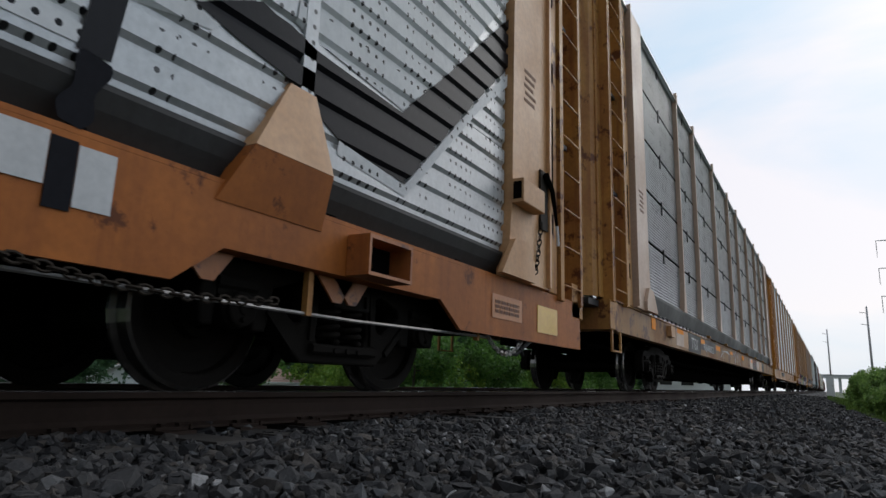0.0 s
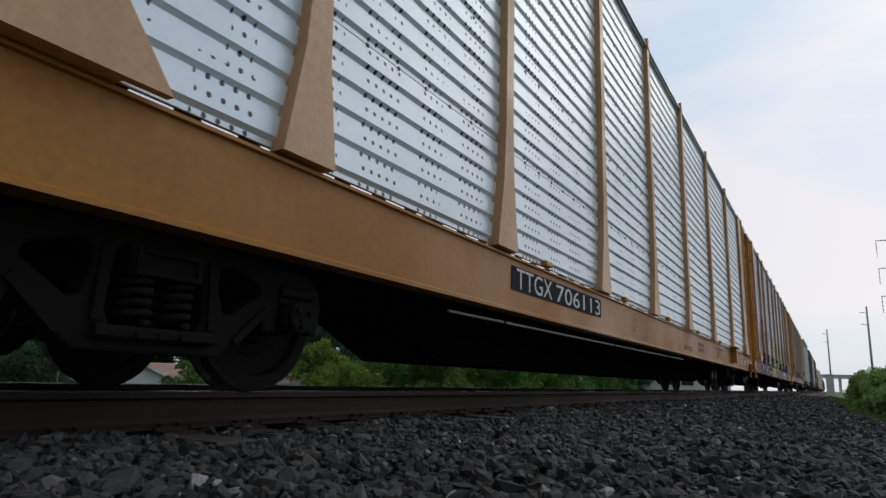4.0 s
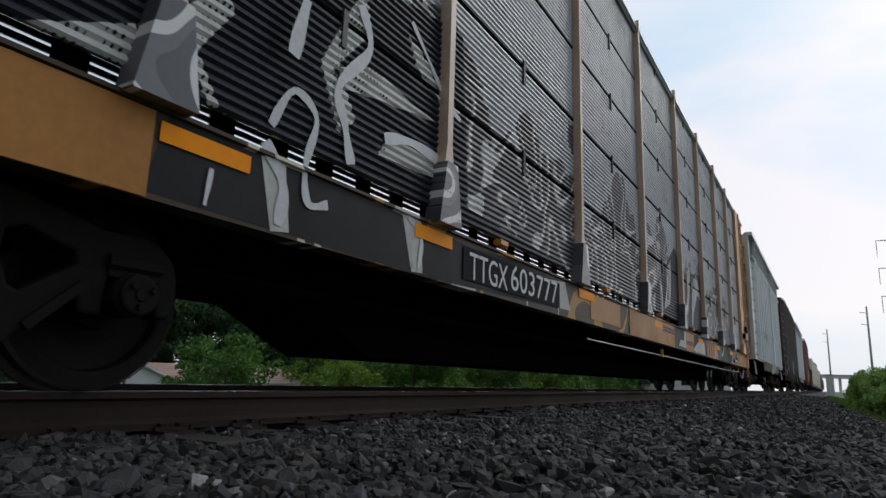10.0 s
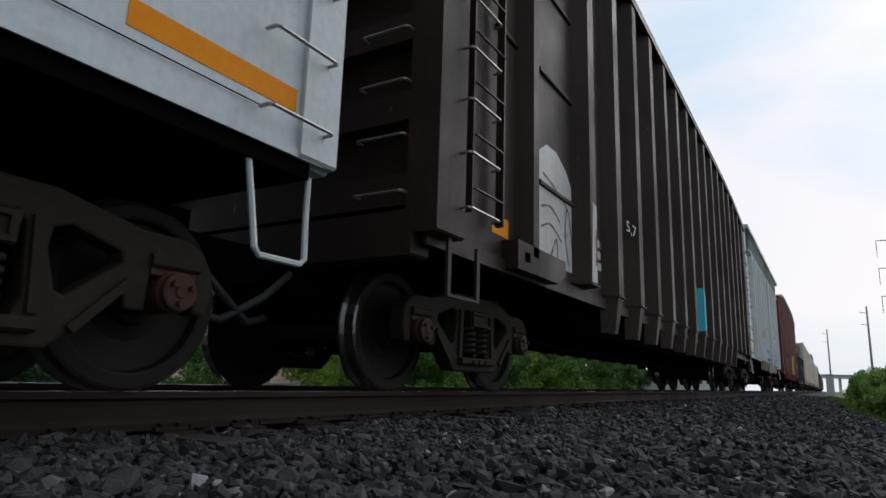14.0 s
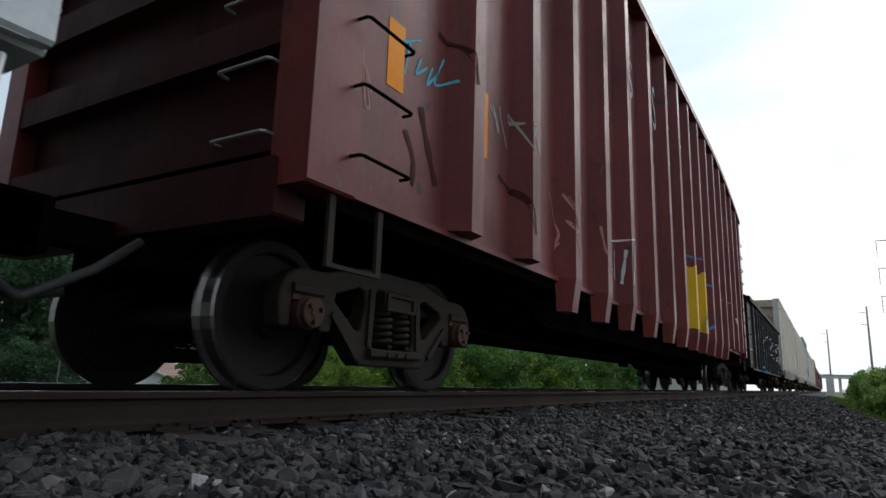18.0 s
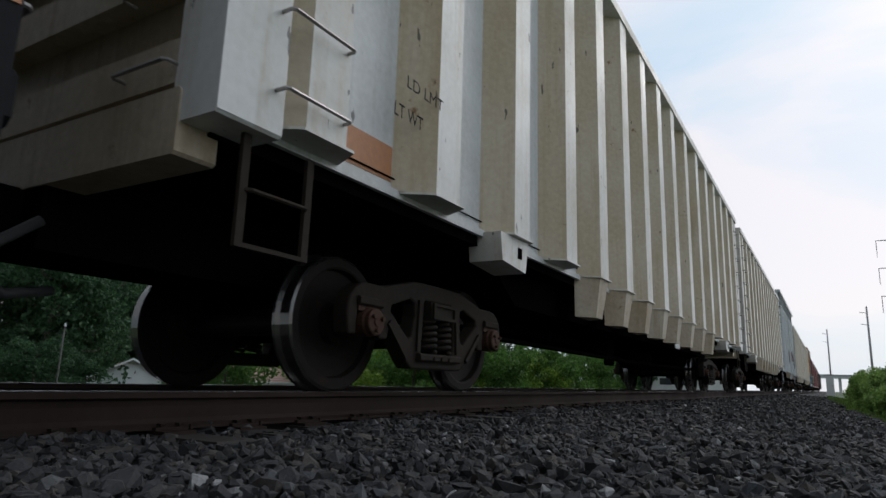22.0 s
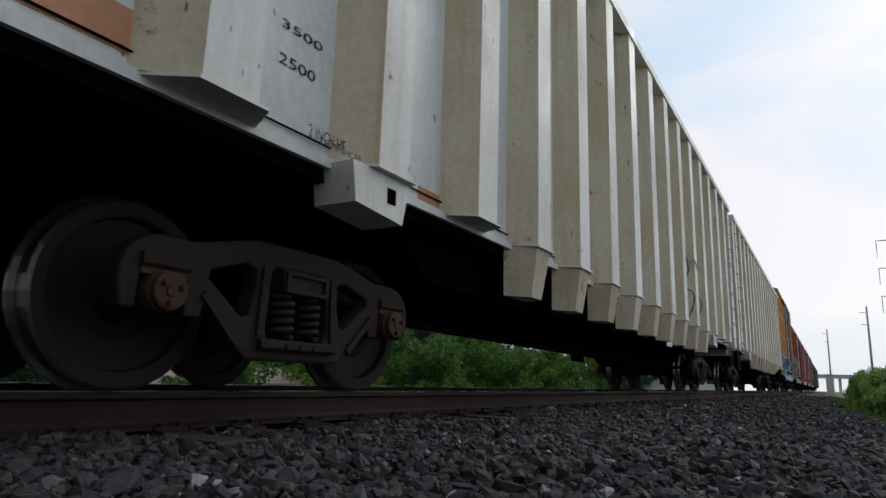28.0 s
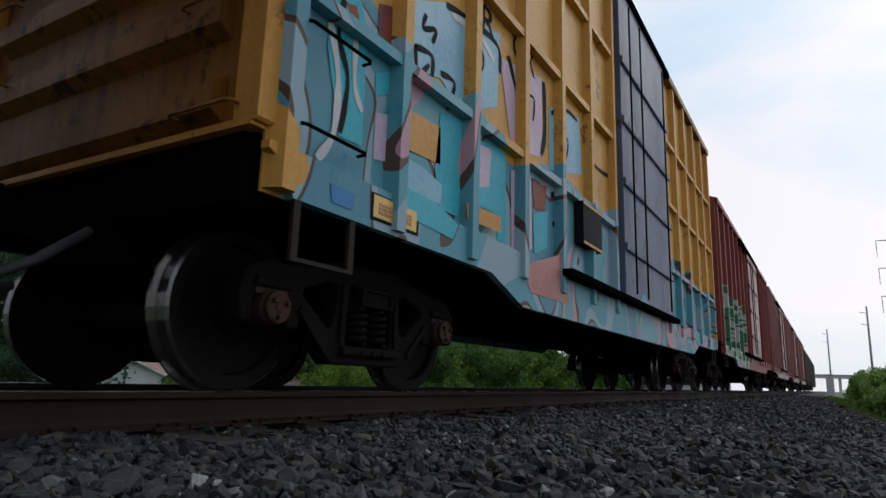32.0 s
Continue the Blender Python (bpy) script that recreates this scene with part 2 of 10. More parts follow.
# Near black: the deep shade beneath the cars is put into this colour.
UNDER = paint("shade_black_underframe", (0.0035, 0.0033, 0.0032), (0.006, 0.0055, 0.005), (0.010, 0.006, 0.0045), 0.85, 0.2, seed=8.0, rust_at=0.64, gloss=0.0)
# Darker copy of TRUCK: shade under low car bodies is in the colour.
TRUCK_DARK = paint("shade_dark_cast_steel", (0.008, 0.007, 0.0062), (0.014, 0.012, 0.010), (0.016, 0.010, 0.007), 0.85, 0.2, seed=9.5, relief=0.5, gloss=0.08)
CAP = paint("rusty_bearing_cap", (0.075, 0.035, 0.022), (0.045, 0.026, 0.018), (0.10, 0.045, 0.025), 0.75, 0.2, seed=54.0, relief=0.4, gloss=0.2)
TRUCK = paint("cast_steel_dust", (0.026, 0.021, 0.017), (0.042, 0.034, 0.027), (0.036, 0.022, 0.015), 0.8, 0.2, seed=9.0, relief=0.5, gloss=0.1)
# WHEEL again, darkened in colour for wheels in deep shade.
WHEEL_DARK = paint("shade_dark_wheel_steel", (0.008, 0.007, 0.006), (0.014, 0.011, 0.009), (0.016, 0.010, 0.007), 0.75, 0.1, seed=10.5, gloss=0.08)
WHEEL = paint("wheel_brown_steel", (0.017, 0.014, 0.012), (0.028, 0.021, 0.017), (0.034, 0.019, 0.012), 0.7, 0.1, seed=10.0, gloss=0.1)
TREAD = paint("polished_tread", (0.26, 0.25, 0.24), (0.12, 0.11, 0.10), None, 0.28, 0.1, 0.9, seed=11.0)
GON_WHITE = paint("pale_grey_car_paint", (0.60, 0.645, 0.66), (0.47, 0.50, 0.50), (0.17, 0.085, 0.05), 0.5, 0.8, seed=12.0, rust_at=0.635, gloss=0.6, chips=0.73)
GON_BROWN = paint("dark_brown_car_paint", (0.046, 0.031, 0.025), (0.026, 0.018, 0.0145), (0.07, 0.036, 0.024), 0.58, 0.9, seed=13.0, rust_at=0.62, gloss=0.16, chips=0.73)
GON_RED = paint("oxide_red_car_paint", (0.17, 0.024, 0.022), (0.085, 0.017, 0.016), (0.035, 0.014, 0.013), 0.52, 0.95, seed=14.0, rust_at=0.60, gloss=0.3, chips=0.72)
GON_BLACK = paint("black_car_paint", (0.0085, 0.0088, 0.011), (0.017, 0.0165, 0.018), (0.04, 0.024, 0.017), 0.6, 0.6, seed=15.0, rust_at=0.68, gloss=0.1, chips=0.72)
GON_TAN = paint("cream_car_paint", (0.66, 0.685, 0.70), (0.50, 0.49, 0.45), (0.20, 0.11, 0.055), 0.5, 0.8, seed=16.0, rust_at=0.67, gloss=0.6, chips=0.70)
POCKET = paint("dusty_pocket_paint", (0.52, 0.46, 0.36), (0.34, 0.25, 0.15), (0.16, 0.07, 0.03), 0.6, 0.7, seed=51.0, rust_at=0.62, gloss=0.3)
GON_TAN_RIB = paint("cream_rib_paint", (0.70, 0.70, 0.68), (0.56, 0.51, 0.42), (0.22, 0.12, 0.05), 0.5, 0.8, seed=17.0, rust_at=0.66, gloss=0.6, chips=0.68)
TAN_FLANK = paint("tan_rib_flank_paint", (0.64, 0.565, 0.44), (0.50, 0.40, 0.26), (0.24, 0.12, 0.045), 0.65, 0.9, seed=55.0, rust_at=0.64, gloss=0.3, chips=0.70)
BOX_YELLOW = sprayed_paint("boxcar_orange_mural", (0.70, 0.36, 0.08), (0.55, 0.27, 0.06), (0.20, 0.08, 0.04), [(0.35, 13.8, 0.6, GRAF_TEAL)], 2.15, seed=2.7, ragged=0.35)
# Rusty orange, darkened to hold the gap's shade; BOX_POST is the brighter orange.
BOX_END = paint("boxcar_orange_shade_rust", (0.30, 0.125, 0.020), (0.11, 0.045, 0.012), (0.04, 0.018, 0.010), 0.6, 0.95, seed=18.0, rust_at=0.56, gloss=0.2)
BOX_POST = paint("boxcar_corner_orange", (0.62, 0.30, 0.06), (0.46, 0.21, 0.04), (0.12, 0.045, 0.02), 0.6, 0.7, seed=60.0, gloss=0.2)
LIGHT_BLUE = paint("light_blue_spray", (0.30, 0.52, 0.66), (0.20, 0.44, 0.60), None, 0.6, 0.3, seed=63.0, gloss=0.2)
LILAC = paint("lilac_spray", (0.58, 0.46, 0.58), (0.62, 0.38, 0.48), None, 0.6, 0.3, seed=64.0, gloss=0.2)
# Red darkened for the shade between cars; also colours the grime streaks.
END_RED = paint("shade_and_grime_red_paint", (0.055, 0.012, 0.011), (0.028, 0.009, 0.008), (0.02, 0.01, 0.008), 0.7, 0.9, seed=53.0, gloss=0.1)
BOX_DOOR = sprayed_paint("boxcar_blue_door", (0.14, 0.175, 0.27), (0.09, 0.11, 0.17), (0.10, 0.05, 0.03), [(-1.0, 20.0, 1.1, GRAF_TEAL)], 1.2, seed=2.9)
BOX_RED = paint("boxcar_red_paint", (0.29, 0.055, 0.048), (0.19, 0.042, 0.038), (0.08, 0.035, 0.03), 0.5, 0.5, seed=19.0)
BOX_RED_MURAL = sprayed_paint("boxcar_red_mural", (0.29, 0.055, 0.048), (0.19, 0.042, 0.038), (0.08, 0.035, 0.03), [(0.2, 5.5, 1.1, [(0.0, (0.03, 0.20, 0.10)), (0.45, (0.5, 0.55, 0.52)), (0.52, (0.03, 0.16, 0.09)), (0.6, (0.5, 0.5, 0.5))])], 2.6, seed=3.3)
REFLECT = paint("orange_reflector", (0.92, 0.30, 0.003), (0.82, 0.25, 0.003), None, 0.55, 0.1, seed=20.0, gloss=0.1)
REFLECT_OLD = paint("faded_reflector", (0.50, 0.20, 0.07), (0.38, 0.15, 0.06), None, 0.6, 0.5, seed=21.0)
REFLECT_YELLOW = paint("yellow_reflector", (0.75, 0.45, 0.06), (0.62, 0.36, 0.05), None, 0.4, 0.2, seed=22.0)
INK_WHITE = paint("white_stencil", (0.62, 0.62, 0.61), (0.45, 0.45, 0.44), None, 0.6, 0.4, seed=23.0, gloss=0.2)
INK_BLACK = paint("black_stencil", (0.011, 0.012, 0.016), (0.02, 0.02, 0.024), None, 0.7, 0.3, seed=24.0, gloss=0.04)
INK_BROWN = paint("brown_stencil", (0.13, 0.05, 0.025), (0.18, 0.08, 0.04), None, 0.6, 0.3, seed=25.0, gloss=0.2)
INK_RED = paint("red_brown_stencil", (0.22, 0.04, 0.025), (0.27, 0.07, 0.03), None, 0.6, 0.3, seed=26.0, gloss=0.2)
SPRAY_WHITE = paint("white_spray", (0.60, 0.61, 0.62), (0.45, 0.46, 0.47), None, 0.6, 0.2, seed=27.0, gloss=0.2)
SPRAY_TEAL = paint("teal_spray", (0.05, 0.45, 0.56), (0.04, 0.36, 0.47), None, 0.6, 0.2, seed=28.0, gloss=0.2)
SPRAY_BLUE = paint("blue_spray", (0.04, 0.20, 0.46), (0.06, 0.26, 0.50), None, 0.6, 0.2, seed=29.0, gloss=0.2)
SPRAY_YELLOW = paint("yellow_spray", (0.72, 0.44, 0.012), (0.60, 0.35, 0.012), None, 0.6, 0.3, seed=30.0, gloss=0.2)
SPRAY_GREY = paint("grey_spray", (0.36, 0.34, 0.31), (0.28, 0.27, 0.26), None, 0.6, 0.3, seed=31.0, gloss=0.2)
SPRAY_PINK = paint("pale_red_spray", (0.50, 0.22, 0.20), (0.40, 0.17, 0.15), None, 0.6, 0.3, seed=32.0, gloss=0.2)
SPRAY_MAROON = paint("maroon_spray", (0.17, 0.03, 0.035), (0.12, 0.03, 0.035), None, 0.6, 0.3, seed=33.0, gloss=0.2)
SPRAY_CREAM = paint("cream_spray", (0.62, 0.54, 0.28), (0.50, 0.44, 0.24), None, 0.6, 0.2, seed=46.0, gloss=0.2)
SPRAY_TAN = paint("tan_spray", (0.46, 0.40, 0.25), (0.42, 0.33, 0.13), None, 0.6, 0.4, seed=47.0, gloss=0.2)
SPRAY_SMOKE = paint("smoky_black_spray", (0.06, 0.06, 0.066), (0.12, 0.12, 0.13), None, 0.7, 0.3, seed=48.0, gloss=0.2)
CHALKY = paint("chalky_white_patch", (0.58, 0.56, 0.54), (0.40, 0.37, 0.35), (0.22, 0.10, 0.06), 0.7, 0.6, seed=57.0, rust_at=0.62)
RUST_RUN = paint("rust_run", (0.24, 0.11, 0.05), (0.34, 0.20, 0.12), (0.10, 0.05, 0.03), 0.8, 0.9, seed=49.0)
RUBBER = paint("black_rubber", (0.02, 0.02, 0.02), (0.03, 0.03, 0.03), None, 0.7, 0.1, seed=34.0)
BARE = paint("worn_bare_steel", (0.34, 0.33, 0.32), (0.24, 0.22, 0.2), (0.18, 0.09, 0.05), 0.45, 0.2, 0.6, seed=35.0)
RAIL_RUST = paint("rusted_rail", (0.034, 0.021, 0.016), (0.020, 0.014, 0.011), (0.046, 0.026, 0.016), 0.85, 0.2, seed=36.0, gloss=0.15)
RAIL_TOP = paint("polished_rail_head", (0.72, 0.71, 0.70), (0.62, 0.60, 0.58), None, 0.30, 0.1, 0.9, seed=37.0)
TIE = paint("creosoted_timber", (0.018, 0.015, 0.013), (0.030, 0.026, 0.022), None, 0.9, 0.3, seed=38.0, relief=0.6)
SIDING = paint("white_siding", (0.84, 0.86, 0.86), (0.78, 0.80, 0.80), None, 0.6, 0.2, seed=39.0)
SHINGLE = paint("brown_shingles", (0.46, 0.31, 0.245), (0.38, 0.25, 0.20), None, 0.9, 0.2, seed=40.0, relief=0.6)
POLE = paint("weathered_pole", (0.42, 0.42, 0.43), (0.33, 0.33, 0.34), None, 0.85, 0.5, seed=41.0)
POLE_OLD = paint("old_grey_pole", (0.10, 0.095, 0.09), (0.06, 0.055, 0.05), None, 0.85, 0.5, seed=62.0)
STEEL_POLE = paint("galvanised_pole", (0.45, 0.47, 0.49), (0.38, 0.40, 0.42), None, 0.5, 0.2, 0.4, seed=42.0)
BARK = paint("bark", (0.085, 0.065, 0.05), (0.05, 0.04, 0.03), None, 0.9, 0.5, seed=43.0, relief=0.8)
WALL_WHITE = paint("white_wall", (0.78, 0.80, 0.80), (0.70, 0.72, 0.72), None, 0.7, 0.2, seed=44.0)
GLASS_DARK = paint("dark_window_glass", (0.03, 0.035, 0.04), (0.04, 0.045, 0.05), None, 0.1, 0.0, seed=45.0)


def smear_material(name, tone, seed):
    """Sprayed paint rubbed thin: patchy, fading out towards the edge of its patch."""
    m, n, l, p = material(name)
    p.inputs["Base Color"].default_value = rgba(tone)
    p.inputs["Roughness"].default_value = 0.6
    c = n.new("ShaderNodeTexCoord")
    v = n.new("ShaderNodeSeparateXYZ")
    l.new(c.outputs["Generated"], v.inputs["Vector"])
    fade = None
    for axis in ("Y", "Z"):
        d = math_node(n, l, "ABSOLUTE", math_node(n, l, "SUBTRACT", math_node(n, l, "MULTIPLY", v.outputs[axis], 2.0), 1.0))
        k = math_node(n, l, "SUBTRACT", 1.0, math_node(n, l, "POWER", d, 2.6))
        fade = k if fade is None else math_node(n, l, "MULTIPLY", fade, k)
    patch = noise_node(n, l, coords(n, l, scale=(3.5, 3.5, 1.8), offset=(seed, seed, 0)), 1.6, 5, 0.6)
    cover = math_node(n, l, "MULTIPLY", fade, ramp_node(n, l, patch, [(0.30, 0.25), (0.62, 1.0)]))
    l.new(ramp_node(n, l, cover, [(0.12, 0.0), (0.55, 0.92)]), p.inputs["Alpha"])
    return m


SMEAR_DARK = smear_material("smeared_grey_spray", (0.10, 0.095, 0.115), 3.0)
SMEAR_RED = smear_material("smeared_maroon_spray", (0.20, 0.035, 0.045), 9.0)
STAIN = paint("orange_rust_stain", (0.46, 0.20, 0.06), (0.40, 0.24, 0.12), (0.16, 0.07, 0.035), 0.8, 0.9, seed=56.0)


def leaf_material(name, dark, light):
    m, n, l, p = material(name)
    g = n.new("ShaderNodeNewGeometry")
    col = ramp_node(n, l, g.outputs["Random Per Island"], [(0.0, dark), (1.0, light)])
    co = coords(n, l)
    col = mix_node(n, l, ramp_node(n, l, noise_node(n, l, co, 0.7, 3), [(0.35, 0.0), (0.65, 0.6)]), col, dark)
    l.new(col, p.inputs["Base Color"])
    p.inputs["Roughness"].default_value = 0.55
    p.inputs["Transmission Weight"].default_value = 0.0
    t = n.new("ShaderNodeBsdfTranslucent")
    l.new(col, t.inputs["Color"])
    mix = n.new("ShaderNodeMixShader")
    mix.inputs["Fac"].default_value = 0.45
    l.new(p.outputs["BSDF"], mix.inputs[1])
    l.new(t.outputs["BSDF"], mix.inputs[2])
    l.new(mix.outputs["Shader"], n["Material Output"].inputs["Surface"])
    return m


LEAF = leaf_material("leaf_green", (0.045, 0.115, 0.024), (0.17, 0.34, 0.06))
LEAF_LIGHT = leaf_material("leaf_light_green", (0.085, 0.18, 0.022), (0.32, 0.46, 0.06))
LEAF_BUSH = leaf_material("bush_leaf_green", (0.10, 0.20, 0.045), (0.34, 0.50, 0.13))
LEAF_DARK = leaf_material("leaf_dark_green", (0.026, 0.070, 0.032), (0.085, 0.180, 0.070))
GRASS = leaf_material("grass_blades", (0.06, 0.12, 0.02), (0.17, 0.25, 0.05))


def stone_material():
    m, n, l, p = material("crushed_stone")
    g = n.new("ShaderNodeNewGeometry")
    co = coords(n, l)
    col = ramp_node(n, l, g.outputs["Random Per Island"], [(0.0, (0.011, 0.011, 0.012)), (0.35, (0.027, 0.027, 0.029)), (0.70, (0.049, 0.049, 0.050)), (0.88, (0.068, 0.059, 0.051)), (0.94, (0.052, 0.057, 0.063)), (0.988, (0.13, 0.13, 0.13)), (1.0, (0.36, 0.36, 0.36))])
    fine = noise_node(n, l, co, 95.0, 6, 0.75)
    col = mix_node(n, l, 0.7, col, ramp_node(n, l, fine, [(0.3, (0.25, 0.25, 0.25)), (0.72, (0.8, 0.8, 0.8))]), "OVERLAY")
    l.new(col, p.inputs["Base Color"])
    p.inputs["Roughness"].default_value = 0.75
    p.inputs["Specular IOR Level"].default_value = 0.35
    bump(n, l, p, fine, 0.8, 0.006)
    return m


STONE = stone_material()


def ground_material(name, stops, scale, relief, dist):
    m, n, l, p = material(name)
    co = coords(n, l)
    v = n.new("ShaderNodeTexVoronoi")
    v.inputs["Scale"].default_value = scale
    l.new(co, v.inputs["Vector"])
    big = noise_node(n, l, co, 0.35, 5)
    s = n.new("ShaderNodeSeparateColor")
    l.new(v.outputs["Color"], s.inputs["Color"])
    col = ramp_node(n, l, s.outputs["Red"], stops)
    col = mix_node(n, l, 0.3, col, ramp_node(n, l, big, [(0.3, (0.25, 0.25, 0.25)), (0.7, (0.75, 0.75, 0.75))]), "OVERLAY")
    l.new(col, p.inputs["Base Color"])
    p.inputs["Roughness"].default_value = 0.85
    bump(n, l, p, v.outputs["Distance"], relief, dist)
    return m


BALLAST_BED = ground_material("ballast_bed", [(0.0, (0.018, 0.018, 0.020)), (0.6, (0.050, 0.050, 0.054)), (1.0, (0.095, 0.09, 0.088))], 17.0, 1.0, 0.05)
EARTH = ground_material("weedy_earth", [(0.0, (0.035, 0.06, 0.02)), (0.6, (0.06, 0.095, 0.03)), (1.0, (0.11, 0.14, 0.05))], 6.0, 0.6, 0.06)


# ---------------------------------------------------------------- mesh helpers
class Shape:
    """Collects vertices and faces of one mesh."""

    def __init__(self):
        self.v, self.f, self.m = [], [], []

    def add(self, verts, faces, slot=0):
        k = len(self.v)
        self.v += [tuple(p) for p in verts]
        self.f += [tuple(i + k for i in face) for face in faces]
        self.m += [slot] * len(faces)
        return self

    def box(self, x0, x1, y0, y1, z0, z1, slot=0):
        v = [(x, y, z) for z in (z0, z1) for y in (y0, y1) for x in (x0, x1)]
        return self.add(v, [(0, 2, 3, 1), (4, 5, 7, 6), (0, 1, 5, 4), (2, 6, 7, 3), (0, 4, 6, 2), (1, 3, 7, 5)], slot)

    def chamfer(self, x0, x1, y0, y1, z0, z1, c=0.008, slot=0):
        """A box with small bevels on the edges that run along y and z."""
        ring = [(x0 + c, z0), (x1 - c, z0), (x1, z0 + c), (x1, z1 - c), (x1 - c, z1), (x0 + c, z1), (x0, z1 - c), (x0, z0 + c)]
        return self.prism_y(ring, y0, y1, slot)

    def prism_y(self, ring, y0, y1, slot=0):
        n = len(ring)
        v = [(x, y0, z) for x, z in ring] + [(x, y1, z) for x, z in ring]
        f = [(i, i + n, (i + 1) % n + n, (i + 1) % n) for i in range(n)]
        return self.add(v, f + [tuple(range(n)), tuple(range(2 * n - 1, n - 1, -1))], slot)

    def prism_x(self, ring, x0, x1, slot=0):
        n = len(ring)
        v = [(x0, y, z) for y, z in ring] + [(x1, y, z) for y, z in ring]
        f = [(i, (i + 1) % n, (i + 1) % n + n, i + n) for i in range(n)]
        return self.add(v, f + [tuple(range(n - 1, -1, -1)), tuple(range(n, 2 * n))], slot)

    def prism_z(self, low, high, z0, z1, slot=0):
        """Between two rings of (x, y) at two heights: a tapered post."""
        n = len(low)
        v = [(x, y, z0) for x, y in low] + [(x, y, z1) for x, y in high]
        f = [(i, (i + 1) % n, (i + 1) % n + n, i + n) for i in range(n)]
        return self.add(v, f + [tuple(range(n - 1, -1, -1)), tuple(range(n, 2 * n))], slot)

    def tube(self, points, r, n=6, slot=0):
        pts = [Vector(p) for p in points]
        v, f = [], []
        for i, p in enumerate(pts):
            d = (pts[min(i + 1, len(pts) - 1)] - pts[max(i - 1, 0)]).normalized()
            a = d.orthogonal().normalized() if i == 0 else (side - d * side.dot(d)).normalized()
            side = a
            b = d.cross(a)
            rr = r[i] if isinstance(r, (list, tuple)) else r
            v += [p + a * (rr * math.cos(6.28319 * k / n)) + b * (rr * math.sin(6.28319 * k / n)) for k in range(n)]
        for i in range(len(pts) - 1):
            f += [(i * n + k, i * n + (k + 1) % n, (i + 1) * n + (k + 1) % n, (i + 1) * n + k) for k in range(n)]
        f += [tuple(range(n - 1, -1, -1)), tuple(range((len(pts) - 1) * n, len(pts) * n))]
        return self.add(v, f, slot)

    def lathe_x(self, profile, n=32, slots=None):
        """Turn a profile of (x, radius) round the x axis."""
        k = len(profile)
        v = [(x, r * math.cos(6.28319 * i / n), r * math.sin(6.28319 * i / n)) for i in range(n) for x, r in profile]
        for j in range(k - 1):
            base = len(self.v) if j == 0 else base
            if j == 0:
                self.v += v
            self.f += [(base + i * k + j, base + i * k + j + 1, base + (i + 1) % n * k + j + 1, base + (i + 1) % n * k + j) for i in range(n)]
            self.m += [slots[j] if slots else 0] * n
        return self

    def mesh(self, name, *materials, smooth=False):
        me = bpy.data.meshes.new(name)
        me.from_pydata(self.v, [], self.f)
        for m in materials:
            me.materials.append(m)
        if len(materials) > 1:
            me.polygons.foreach_set("material_index", self.m)
        if smooth:
            me.polygons.foreach_set("use_smooth", [True] * len(self.f))
        me.update()
        return me


def part(name, shape, mat, parent, label="", smooth=False):
    """Links one mesh under a thing or a part."""
    data = shape.mesh(name, *(mat if isinstance(mat, tuple) else (mat,)), smooth=smooth) if isinstance(shape, Shape) else shape
    ob = new(name, data)
    ob.parent = parent
    if label:
        ob["label"] = label
    return ob


def thing(name, shape, mat, label, category, at=None, group="", kind="", smooth=False):
    data = shape.mesh(name, *(mat if isinstance(mat, tuple) else (mat,)), smooth=smooth) if isinstance(shape, Shape) else shape
    ob = new(name, data)
    if at is not None:
        ob.matrix_basis = at
    return tagged(ob, label, category, group, kind)


def big_mesh(name, verts, faces, mat, smooth=False):
    """A mesh from arrays: faces all with the same number of corners."""
    me = bpy.data.meshes.new(name)
    nf, k = faces.shape
    me.vertices.add(len(verts))
    me.vertices.foreach_set("co", np.ascontiguousarray(verts, dtype=np.float32).ravel())
    me.loops.add(nf * k)
    me.loops.foreach_set("vertex_index", np.ascontiguousarray(faces, dtype=np.int32).ravel())
    me.polygons.add(nf)
    me.polygons.foreach_set("loop_start", np.arange(0, nf * k, k, dtype=np.int32))
    me.materials.append(mat)
    me.update(calc_edges=True)
    me.polygons.foreach_set("use_smooth", np.full(nf, bool(smooth)))
    return me


# ---------------------------------------------------------------- ground
GX = [-400, -120, -60, -30, -16, -9, -6.5, -5.0, -3.2, -1.5, 0, 0.8, 1.5, 2.3, 3.0, 3.7, 4.1, 4.6, 5.5, 8, 14, 30, 80, 400]
GZ = [-3.6, -3.6, -3.6, -3.4, -3.0, -2.2, -1.4, -0.9, -0.34, -0.27, -0.27, -0.262, -0.258, -0.265, -0.29, -0.33, -0.38, -0.46, -0.52, -0.55, -0.5, -0.4, -0.4, -0.4]


def ground_height(x):
    return float(np.interp(x, GX, GZ))


ground = Shape()
GY = [-300, -80, -20, -5, 0, 5, 10, 20, 40, 80, 160, 400, 1500]
gv = [(x, y, z) for y in GY for x, z in zip(GX, GZ)]
ground.add(gv, [(j * len(GX) + i, j * len(GX) + i + 1, (j + 1) * len(GX) + i + 1, (j + 1) * len(GX) + i)
                for j in range(len(GY) - 1) for i in range(len(GX) - 1)])
thing("ground", ground, EARTH, "weedy earth on both sides of the raised track bed", "ground", kind="structure", smooth=True)

bed = Shape()
BX = [x for x in GX if -3.2 <= x <= 4.1]
bv = [(x, y, ground_height(x) + 0.012) for y in GY for x in BX]
bed.add(bv, [(j * len(BX) + i, j * len(BX) + i + 1, (j + 1) * len(BX) + i + 1, (j + 1) * len(BX) + i)
             for j in range(len(GY) - 1) for i in range(len(BX) - 1)])
